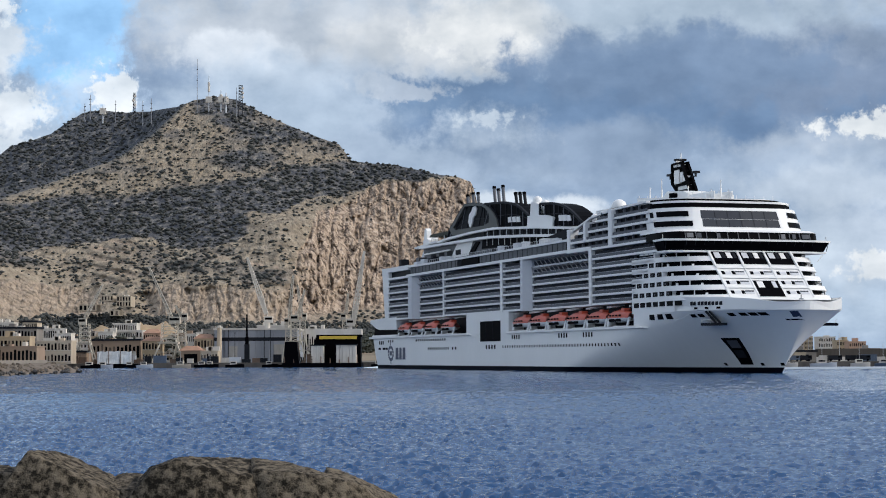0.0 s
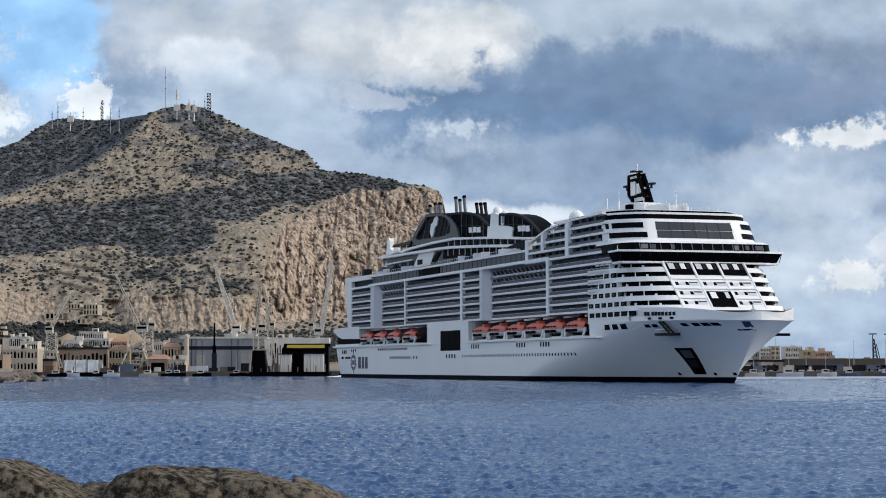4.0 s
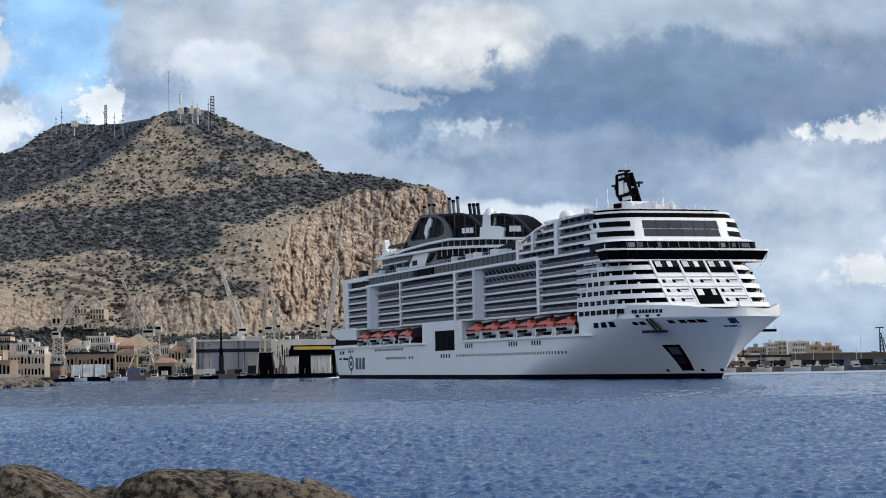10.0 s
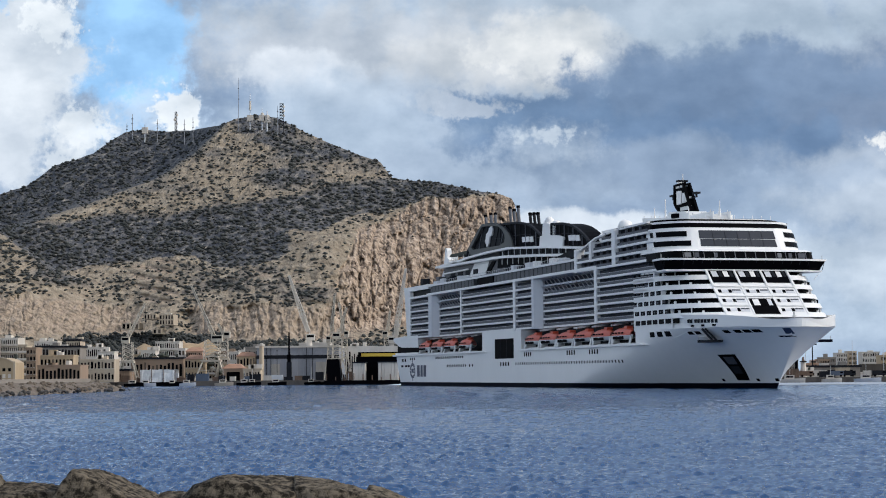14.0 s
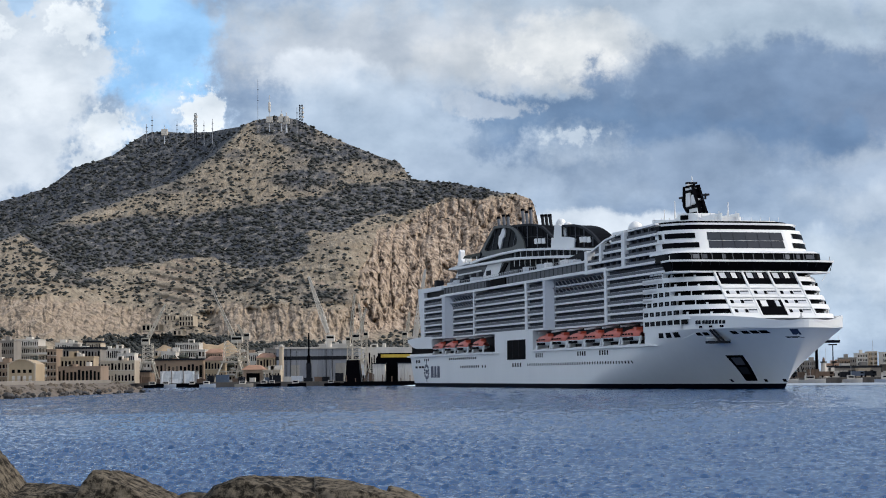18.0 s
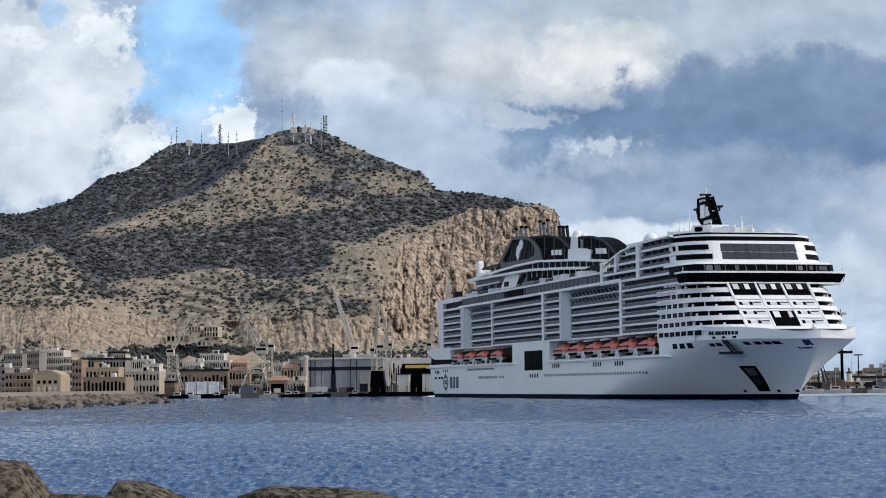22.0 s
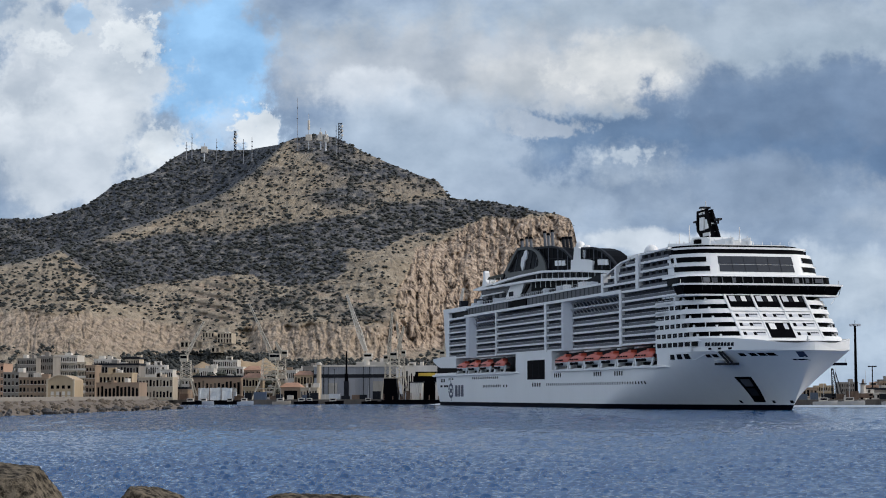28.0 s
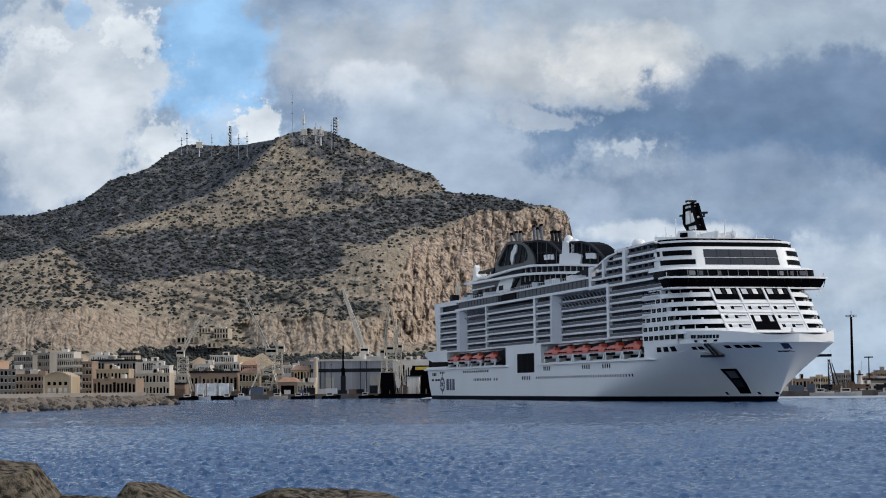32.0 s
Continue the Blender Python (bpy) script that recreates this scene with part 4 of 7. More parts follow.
def ship_top():
    low = [(42, 45.6), (74, 45.3), (113, 44.9), (125, 44.6), (160, 42.9), (193, 41.0), (206, 40.6)]
    upp = [(62, 46.6), (74, 47.2), (100, 47.6), (125, 47.5), (164, 45.3), (193, 43.2), (204, 42.4)]
    g = Mesh()
    prism_side(g, [(44, 38.0), (208, 38.0)] + [(s, z - 0.4) for s, z in low[::-1]], -13, 13)
    g.link("upper_deck_house", SHADE, SHIP, "dark glazed upper deck house")
    for sg in (1, -1):
        g = Mesh()
        prism_side(g, [(76, 39.6), (97, 39.6), (102, 44.4), (84, 44.6)], sg * 12.8, sg * 13.08)
        g.link("wall_panel", WHITE2, SHIP)
        for z in (40.0, 42.4):
            g = Mesh()
            prism_side(g, [(44, z), (76, z), (76, z + 0.5), (44, z + 0.5)], sg * 12.8, sg * 13.5)
            g.link("deck_rail", WHITE2, SHIP)
    for sg in (1, -1):
        # black prism fills the walkway to stand for the shade under the deck
        g = Mesh()
        prism_side(g, [(112, 41.0), (205, 38.9), (205, 40.2), (160, 42.3), (125, 44.0), (113, 44.3)], sg * 11, sg * 13.3)
        g.link("shaded_walkway", BLACK, SHIP, "black filling for the shade of the open walkway")
        g = Mesh()
        prism_side(g, [(98, 40.2), (106, 43.8), (110, 43.6), (103, 40.0)], sg * 11, sg * 13.4)
        g.link("window", BLACK, SHIP)
        for a in (52, 62, 72, 82):
            g = Mesh()
            prism_side(g, [(a, 40.4), (a + 6, 40.4), (a + 6, 42.2), (a, 42.2)], sg * 12, sg * 13.15)
            g.link("window", GLASS2, SHIP)
        for k in range(14):
            g = Mesh()
            s = 118 + 6.1 * k
            z = float(np.interp(s, [q[0] for q in low], [q[1] for q in low]))
            g.tube(s - 165, -sg * 13.4, z - 3.0, z - 0.4, 0.14, n=6)
            g.link("stanchion", WHITE2, SHIP)
    # two curved white deck edges with a window strip between
    for line, th, u in ((low, 0.85, 15.0), (upp, 0.75, 13.6)):
        g = Mesh()
        prism_side(g, line + [(s, z - th) for s, z in line[::-1]], -u, u)
        g.link("deck_edge", WHITE, SHIP)
    g = Mesh()
    prism_side(g, [(s, z - 0.2) for s, z in low[1:]] + [(s, z - 0.5) for s, z in upp[::-1]], -12.2, 12.2)
    strip = g.link("window_strip", GLASS, SHIP, "dark strip of windows")
    for k in range(26):
        s = 112 + 3.3 * k
        z0 = float(np.interp(s, [q[0] for q in low], [q[1] for q in low]))
        z1 = float(np.interp(s, [q[0] for q in upp], [q[1] for q in upp]))
        for sg in (1, -1):
            g = Mesh()
            g.beam(P(s, sg * 12.3, z0), P(s, sg * 12.3, z1 - 0.5), 0.16)
            g.link("mullion", GREYW if k % 2 else DARKG, strip)
    # glass domes over the pools and round the funnel
    dome_a = [(61.5, 47.2), (64, 50.2), (72, 53.9), (79, 56.9), (84, 58.3), (92, 58.0), (100, 57.4), (107, 56.1), (111.5, 54.8), (116.2, 52.6), (119.4, 50.2), (121, 47.6)]
    dome_b = [(104, 47.5), (104, 57.0), (116, 56.4), (124, 56.0), (130, 55.3), (136.2, 54.3), (140.4, 53.1), (144.2, 51.6), (147.8, 50.2), (150.6, 48.5), (154.2, 45.9)]
    dome_c = [(163, 45.2), (163, 52.4), (173.5, 51.8), (179, 51.1), (184, 50.1), (187.6, 49.0), (190.8, 47.9), (194.4, 46.4), (197.2, 45.0), (200.2, 43.3)]
    for poly, u, mt, lab in ((dome_a, 9.6, GLASS, "aft glass dome with dark lattice"), (dome_b, 9.3, BLACK, "middle glass dome"), (dome_c, 10.6, BLACK, "forward glass dome")):
        g = Mesh()
        prism_side(g, poly, -u if poly is dome_a else 4.5, u)
        dome = g.link("glass_dome", mt, SHIP, lab)
        for sg in (1, -1):
            g = Mesh()
            for a, b in zip(poly, poly[1:]):
                g.beam(P(a[0], sg * (u + 0.1), a[1]), P(b[0], sg * (u + 0.1), b[1]), 0.42)
            if sg < 0 and poly is not dome_a:
                continue
            g.link("dome_frame", DARKG, dome)
        for k in range(1, 9):
            s = poly[0][0] + (poly[-1][0] - poly[0][0]) * k / 9
            z1 = float(np.interp(s, [p[0] for p in poly], [p[1] for p in poly]))
            z0 = poly[0][1] + (poly[-1][1] - poly[0][1]) * k / 9
            for sg in (1, -1):
                g = Mesh()
                g.beam(P(s - (5 if poly is dome_a else 0), sg * (u + 0.06), z0), P(s + (2 if poly is dome_a else 0), sg * (u + 0.06), z1), 0.17)
                if sg > 0 or poly is dome_a:
                    g.link("dome_bar", PARTN if k % 2 else DARKG, dome)
        for sg in (1, -1):
            for a, b in zip(poly[1:], poly[2:]):
                g = Mesh()
                za, zb = [poly[0][1] + (z - poly[0][1]) * 0.5 for z in (a[1], b[1])]
                g.beam(P(a[0], sg * (u + 0.06), za), P(b[0], sg * (u + 0.06), zb), 0.12)
                if sg > 0 or poly is dome_a:
                    g.link("dome_bar", DARKG, dome)
    for sg in (1, -1):
        # a broad grey arch borders the aft dome, thin over the top and thick down the forward side
        outer = [(66, 50.6), (84, 58.5), (92, 58.2), (100, 57.6), (107, 56.3), (111.7, 55.0), (116.4, 52.8), (119.6, 50.3), (121.2, 47.5), (106, 47.6), (70, 48.2)]
        inner = [(71, 51.0), (84.4, 57.6), (92, 57.3), (99, 56.8), (104, 56.2), (108, 55.0), (111, 53.4), (112, 51.6), (111.2, 50.1), (105.5, 49.4), (73, 50.0)]
        n = len(outer)
        g = Mesh()
        g.add([P(q, sg * u, z) for u in (9.5, 10.5) for ring in (outer, inner) for q, z in ring],
              [(k, (k + 1) % n, n + (k + 1) % n, n + k) for k in range(n)] + [(2 * n + k, 2 * n + (k + 1) % n, 3 * n + (k + 1) % n, 3 * n + k) for k in range(n)]
              + [(k, (k + 1) % n, 2 * n + (k + 1) % n, 2 * n + k) for k in range(n)] + [(n + k, n + (k + 1) % n, 3 * n + (k + 1) % n, 3 * n + k) for k in range(n)])
        g.link("dome_arch", ARCH, SHIP, "broad olive grey arch round the aft dome")
        g = Mesh()
        prism_side(g, [(87.2, 51.9), (89.4, 49.6), (91.2, 50.8), (92.6, 53.2), (95.2, 53.8), (96.4, 55.8), (95.3, 57.2), (92.4, 56.6), (90.7, 55.2), (88.6, 54.6)], sg * 9.5, sg * 10.1)
        g.link("funnel_mark", WHITE2, SHIP, "pale mark on the funnel casing")
        for a, z in ((129, 49.7), (133.2, 49.5), (137.4, 49.2), (180, 46.6), (183.5, 46.4), (187, 46.1)):
            g = Mesh()
            prism_side(g, [(a, z - 0.8), (a + 3.2, z - 0.9), (a + 2.6, z + 0.9), (a - 0.4, z + 1.0)], sg * (8.8 if a < 150 else 10.2), sg * (9.6 if a < 150 else 10.9))
            if sg > 0:
                g.link("dome_window", WHITE2, SHIP)
    g = Mesh()
    prism_side(g, [(151.5, 44.0), (174.5, 44.0), (176, 47.3), (171, 48.2), (164.5, 48.8), (152.5, 49.3)], -5, 11.2)
    g.link("radome_house", WHITE, SHIP, "white rounded house under the satellite domes")
    g = Mesh()
    prism_side(g, [(153, 49.0), (166, 48.4), (166.4, 51.4), (158, 53.2), (154, 53.6)], 7.0, 10.6)
    g.link("radome_stand", WHITE2, SHIP)
    for s, u, z, r in ((156.0, 9, 53.6, 1.7), (163.0, 9, 51.9, 1.7)):
        g = Mesh()
        g.tube(s - 165, -u, 48.5, z, 0.9, 0.8)
        g.ball(s - 165, -u, z, r, 1.1)
        g.link("satellite_dome", WHITE, SHIP, "white satellite dome on a post", smooth=True)
    for s, u, z, r in ((211.5, 4, 47.6, 2.4), (191.5, 5, 45.3, 1.5), (205.0, 9, 45.0, 1.2), (30, 5, 49.5, 1.3)):
        g = Mesh()
        g.tube(s - 165, -u, 37.8 if s < 100 else 42.0, z, r * 0.7, r * 0.6)
        g.ball(s - 165, -u, z, r, 1.05)
        g.link("satellite_dome", WHITE, SHIP, smooth=True)
    # exhaust pipes
    for s, z in ((68.5, 63.2), (75, 63.4), (80.5, 63.0), (98.5, 63.6), (103, 62.4), (107.8, 63.2), (121, 59.6), (125.3, 59.3), (129.6, 59.0)):
        for u in (4.0,):
            g = Mesh()
            g.beam(P(s + 2.0, u, 52.5), P(s - 0.3, u, z), 0.46, 10)
            pipe = g.link("exhaust_pipe", DARKG if s > 115 else PARTN, SHIP, "dark steel exhaust pipe")
            g = Mesh()
            g.beam(P(s - 0.1, u, z - 0.7), P(s - 0.32, u, z + 0.1), 0.55, 10)
            g.link("pipe_cap", BLACK, pipe)
    # stern terrace
    g = Mesh()
    prism_side(g, [(26, 38), (44, 38), (44, 45.2), (40, 45.2), (34, 41.2), (26, 39.6)], -12, 12)
    g.link("stern_terrace", GREYW, SHIP)
    g = Mesh()
    prism_side(g, [(33, 45.3), (60, 46.2), (60, 46.8), (33, 45.9)], -14, 14)
    g.link("terrace_roof", WHITE2, SHIP)
    g = Mesh()
    prism_side(g, [(34, 46.2), (56, 46.6), (56, 48.8), (44, 48.0)], -6, 6)
    g.link("terrace_house", GLASS2, SHIP)
    g = Mesh()
    prism_side(g, [(27, 45.6), (35, 45.6), (34.6, 48.6), (32.4, 49.6), (32.0, 52.4), (31.0, 53.4), (29.4, 53.2), (28.6, 51.0), (28.0, 49.0), (27.2, 48.6)], 7.0, 8.8)
    g.link("vent_tower", WHITE2, SHIP, "white stepped vent tower at the stern")
    g = Mesh()
    prism_side(g, [(36, 49.6), (62, 49.3), (65, 50.6), (60, 50.5), (38, 50.5)], 2, 9)
    g.link("awning", LEAF, SHIP, "dark green deck awning")
    for q in (38, 46, 54):
        g = Mesh()
        g.tube(q - 165, -8.6, 46.0, 49.6, 0.18, n=6)
        g.link("awning_post", WHITE2, SHIP)
    for q, z, w in ((24, 41.6, 3.2), (47, 41.2, 4.0), (66, 40.6, 3.0)):
        g = Mesh()
        sbox(g, q, q + w, 14.5, 17.5, 38.0, z)
        g.link("deck_house", (DARKG, GREYW, SHADE)[int(q) % 3], SHIP)
    # screen, mast and aerials on the roof
    for u in (2.5, -2.5):
        g = Mesh()
        prism_side(g, [(222, 44.6), (273, 44.6), (273, 47.4), (256, 47.6), (236, 48.5), (222, 49.6)], u - 0.15, u + 0.15)
        screen = g.link("roof_screen", WHITE, SHIP, "white wind screen on the roof")
        for k in range(9):
            g = Mesh()
            s = 223 + 6.0 * k
            g.beam(P(s, u, 45), P(s, u, float(np.interp(s, [222, 236, 256, 273], [49.6, 48.5, 47.6, 47.4])) + 0.6), 0.1)
            g.link("post", GREYW, screen)
    g = Mesh()
    sbox(g, 246, 271, -4, 4, 44.8, 46.6)
    g.link("mast_house", WHITE, SHIP)
    g = Mesh()
    prism_side(g, [(238, 46.4), (262, 46.4), (255, 48.9), (244, 49.6)], -3.2, 3.2)
    g.link("mast_base", WHITE, SHIP)
    g = Mesh()
    g.tube(249.5 - 165, -3.3, 47.4, 48.6, 1.6)
    g.link("mast_port", BLACK, SHIP)
    mast_e = [[(248.5, 48.4), (245.0, 50.2), (242.6, 52.0), (242.8, 57.2)], [(254.8, 48.4), (252.6, 51.6), (250.6, 54.8), (249.0, 57.0)]]
    g = Mesh()
    g.beam(P(246.6, 0, 48.6), P(247.2, 0, 57.0), 0.5)
    mast = g.link("radar_mast", BLACK, SHIP, "black radar mast")
    bars = []
    for u in (0.9, -0.9):
        for line in mast_e:
            bars += [((a[0], u, a[1]), (b[0], u, b[1]), 0.42) for a, b in zip(line, line[1:])]
        bars += [((a, u, z), (b, u, z), 0.32) for z, a, b in ((57.2, 242.4, 249.6), (55.9, 242.4, 249.6), (51.0, 244.0, 253.0), (49.3, 246.8, 254.2))]
    bars += [((p[0], -0.9, p[1]), (p[0], 0.9, p[1]), 0.3) for line in mast_e for p in line]
    for a, b, r in bars:
        g = Mesh()
        g.beam(P(*a), P(*b), r)
        g.link("mast_bar", BLACK, mast)
    g = Mesh()
    prism_side(g, [(248.5, 48.6), (254.4, 48.6), (251.6, 52.4), (249.2, 56.4), (243.4, 56.4), (243.2, 52.4), (245.4, 50.2)], -0.6, 0.6)
    g.link("mast_trunk", BLACK, mast)
    for a, b, z0, z1 in ((243.9, 247.2, 51.6, 55.4), (248.0, 249.8, 51.8, 54.6), (246.4, 252.8, 49.7, 50.8), (243.6, 246.0, 56.1, 56.9), (246.8, 248.6, 56.1, 56.9), (244.6, 245.6, 57.3, 58.0), (249.4, 251.4, 52.0, 53.4)):
        g = Mesh()
        sbox(g, a, b, -0.95, 0.95, z0, z1)
        g.link("mast_panel", WHITE2, mast)
    for s, z, w in ((239.4, 54.6, 2.4), (256.0, 53.9, 2.6), (244.0, 58.4, 1.6), (248, 58.0, 1.4)):
        g = Mesh()
        sbox(g, s - w / 2, s + w / 2, -0.7, 0.7, z - 0.25, z + 0.3)
        g.tube(s - 165, 0, z - 1.2, z, 0.3)
        g.beam(P(s, 0, z - 1.0), P(247.5, 0, z - 1.2), 0.14)
        g.link("radar_scanner", DARKG, mast)
    for s, u, z0, z1 in ((233.3, 0, 48, 54.2), (246.5, 0, 57, 60.2), (271.5, 0, 46, 50.5), (225, 0, 48, 52.4), (262, 5, 46, 49.5)):
        g = Mesh()
        g.beam(P(s, u, z0), P(s, u, z1), 0.12, 6)
        g.beam(P(s, u, z0), P(s, u, z0 + (z1 - z0) * 0.5), 0.22, 6)
        g.link("aerial", WHITE2, SHIP)
    for k in range(10):
        g = Mesh()
        a = -12 + 2.6 * k
        g.beam(P(277.5, a, 44.9), P(277.5, a, 45.9), 0.06)
        g.link("rail_post", WHITE2, SHIP)


ship_top()


def lifeboats():
    for k in range(10):
        s = (37, 54.5, 72, 92)[k] if k < 4 else 167.5 + (k - 4) * 15.6
        for sg in (1, -1):
            c = sg * (BEAM - 1.0)
            L = 14.2

            def ring(w, lo, hi, n=7):
                r = 2.15 * math.sin(math.pi * (0.10 + 0.80 * w)) ** 0.45
                return [P(s + w * L, c + r * math.cos(a), 14.5 + (2.3 if math.sin(a) > 0 else 1.2) * r / 2.15 * math.sin(a)) for a in [lo + (hi - lo) * i / n for i in range(n + 1)]]
            g = Mesh()
            ws = (0, 0.06, 0.2, 0.5, 0.8, 0.94, 1)
            g.strip([ring(w, math.pi, 2 * math.pi) for w in ws])
            boat = g.link("lifeboat", WHITE, SHIP, "lifeboat with a white hull and orange canopy", smooth=True)
            g = Mesh()
            g.strip([ring(w, 0, math.pi) for w in ws])
            g.link("canopy", ORANGE, boat, "orange canopy", smooth=True)
            for q in (0.2, 0.36, 0.52, 0.68):
                g = Mesh()
                sbox(g, s + q * L, s + q * L + 1.2, c + sg * 1.90, c + sg * 2.12, 15.0, 15.4)
                g.link("boat_window", BLACK, boat)
            g = Mesh()
            sbox(g, s + L * 0.2, s + L * 0.74, c + sg * 1.72, c + sg * 2.0, 13.5, 14.3)
            g.link("boat_opening", BLACK, boat, "dark side opening of the boat")
            g = Mesh()
            sbox(g, s + L * 0.62, s + L * 0.78, c - 0.9, c + 0.9, 16.2, 17.1)
            g.link("conning_hatch", ORANGE, boat)
            for e in (0.04, 0.97):
                g = Mesh()
                g.beam(P(s + e * L, sg * (BEAM - 4.5), 18.2), P(s + e * L, sg * (BEAM - 0.4), 17.6), 0.3)
                g.link("davit_arm", WHITE, SHIP)
                g = Mesh()
                g.beam(P(s + e * L - 0.5, sg * (BEAM + 0.1), 12.2), P(s + e * L + 0.6, sg * (BEAM - 0.2), 14.6), 0.3)
                g.link("davit", WHITE, SHIP, "slanting white davit")
            g = Mesh()
            sbox(g, s + 2.0, s + L - 2.0, sg * (BEAM - 3.0), sg * (BEAM - 0.6), 12.2, 12.5)
            g.link("embarkation_ledge", WHITE2, SHIP)
            g = Mesh()
            sbox(g, s - 1.2, s - 0.4, sg * (BEAM - 2.4), sg * (BEAM - 0.1), 12.0, 14.3)
            g.link("davit_box", WHITE2, SHIP)


lifeboats()


def stern_wash():
    """Churned pale water that trails behind the stern."""
    g = Mesh()
    rows = []
    for i in range(29):
        q = -58 + 66 * i / 28
        half = 17 * math.sin(math.pi * (0.04 + 0.92 * i / 28)) ** 0.6
        rows.append([P(q, 3 + half * (k / 6 - 1), -0.25 + 1.0 * (1 - (k / 6 - 1) ** 2) * (0.75 + 0.5 * noise.noise(Vector((q * 0.2, k * 0.7, 2))))) for k in range(13)])
    g.strip(rows)
    g.link("stern_wash", WASH, SHIP, "pale churned water behind the stern", smooth=True)


WASH = mat("churned_water", (0.58, 0.63, 0.68), 0.4, var=0.35, scale=0.12, fine=1.2, bump=0.08)
stern_wash()

# ---- sea ----


def sea():
    m = bpy.data.materials.new("sea_water")
    nt, N, L, b = nodes(m)
    b.inputs["Base Color"].default_value = (0.0068, 0.055, 0.157, 1)
    b.inputs["Roughness"].default_value = 0.07
    b.inputs["IOR"].default_value = 1.36
    b.inputs["Specular IOR Level"].default_value = 0.8
    tc = N.new("ShaderNodeTexCoord")
    n = N.new("ShaderNodeTexNoise")
    n.inputs["Scale"].default_value, n.inputs["Detail"].default_value = 2.6, 3
    st = N.new("ShaderNodeMapping")
    st.inputs["Scale"].default_value = (1.0, 1.6, 1.0)
    L.new(tc.outputs["Object"], st.inputs[0])
    L.new(st.outputs[0], n.inputs["Vector"])
    bp = N.new("ShaderNodeBump")
    bp.inputs["Distance"].default_value, bp.inputs["Strength"].default_value = 0.30, 1.0
    ruf = N.new("ShaderNodeAttribute")
    ruf.attribute_name = "ruffle"
    L.new(ruf.outputs["Fac"], bp.inputs["Strength"])
    L.new(n.outputs[0], bp.inputs["Height"])
    L.new(bp.outputs[0], b.inputs["Normal"])
    rng = np.random.default_rng(5)
    r = np.concatenate([np.geomspace(30, 52, 40), np.geomspace(52.1, 240, 640), np.geomspace(241, 1700, 310), [2200, 3000, 4000, 4900]])
    a = np.radians(np.concatenate([np.linspace(-75, -17.6, 24), np.linspace(-17.5, 16, 640), np.linspace(16.2, 75, 24)]))
    R, A = np.meshgrid(r, a, indexing="ij")
    X, Y = R * np.sin(A), R * np.cos(A)
    Z = np.zeros_like(X)
    # wind ripples run towards the shore; gusts make them rougher in patches
    gust = 1.0 + 0.35 * np.sin(X / 17 + 1.3 * np.sin(Y / 31)) * np.sin(Y / 23 + 0.9 * np.sin(X / 11))
    for k in range(64):
        lam = 0.27 * 1.034 ** k
        d = rng.normal(-1.62, 0.55)
        amp = 0.0215 * lam ** 0.6 / (1 + (lam / 0.85) ** 2.5)
        fade = 1 / (1 + (R * 0.0021 / lam) ** 4)
        w = (X * math.cos(d) + Y * math.sin(d)) * 2 * math.pi / lam + rng.uniform(0, 6.28)
        # the lee side, towards the shore, is the steeper one
        Z -= amp * fade * gust * (np.sin(w) + 0.4 * np.sin(2 * w) / (1 + (R * 0.005 / lam) ** 4))
    # a low chop carries on over the whole harbour
    for k in range(14):
        lam = 2.6 * 1.13 ** k
        d = rng.normal(-1.5, 0.7)
        Z += 0.006 * lam ** 0.7 / (1 + (R * 0.0016 / lam) ** 4) * np.sin((X * math.cos(d) + Y * math.sin(d)) * 2 * math.pi / lam + rng.uniform(0, 6.28))
    me = bpy.data.meshes.new("water")
    V = np.stack([X, Y, Z], -1).reshape(-1, 3)
    ni, nj = X.shape
    idx = np.arange(ni * nj).reshape(ni, nj)
    F = np.stack([idx[:-1, :-1], idx[:-1, 1:], idx[1:, 1:], idx[1:, :-1]], -1).reshape(-1, 4)
    me.from_pydata(V.tolist(), [], F.tolist())
    me.shade_smooth()
    me.materials.append(m)
    # fine cat's-paws lie on the open harbour, less in the lee of the shore
    at = me.attributes.new("ruffle", "FLOAT", "POINT")
    at.data.foreach_set("value", (0.05 + 0.85 * np.clip((R - 80) / 300, 0, 1)).reshape(-1).astype(np.float32))
    ob = new("water", me)
    tagged(ob, "blue harbour water with small wind ripples", "sea", kind="structure")
    g = Mesh()
    g.box(-6000, 6000, -6000, 25, -2.6, -2.5)
    tagged(g.link("open_water", m), "blue open water behind the shore", "sea", kind="structure")
    return ob


WATER = sea()

GROUND = mat("quay_paving", (0.12, 0.108, 0.09), 0.9, var=0.4, scale=0.05, fine=0.6)

WETROCK = mat("wet_rubble", (0.035, 0.031, 0.027), 0.5, var=0.6, scale=0.8, fine=5.0, bump=0.05)
QUAYW = mat("wet_stone", (0.10, 0.086, 0.072), 0.7, var=0.7, scale=0.25, fine=1.5, streak=2)
# pale base colour stands in for bright sky mirrored in smooth water
CALM_SHEEN = mat("calm_water", (0.34, 0.38, 0.43), 0.5, var=0.15, scale=0.02, fine=0.2, bump=0.004)

# ---- land ----


def lerp_table(x, table):
    xs, ys = [p[0] for p in table], [p[1] for p in table]
    return np.interp(x, xs, ys)


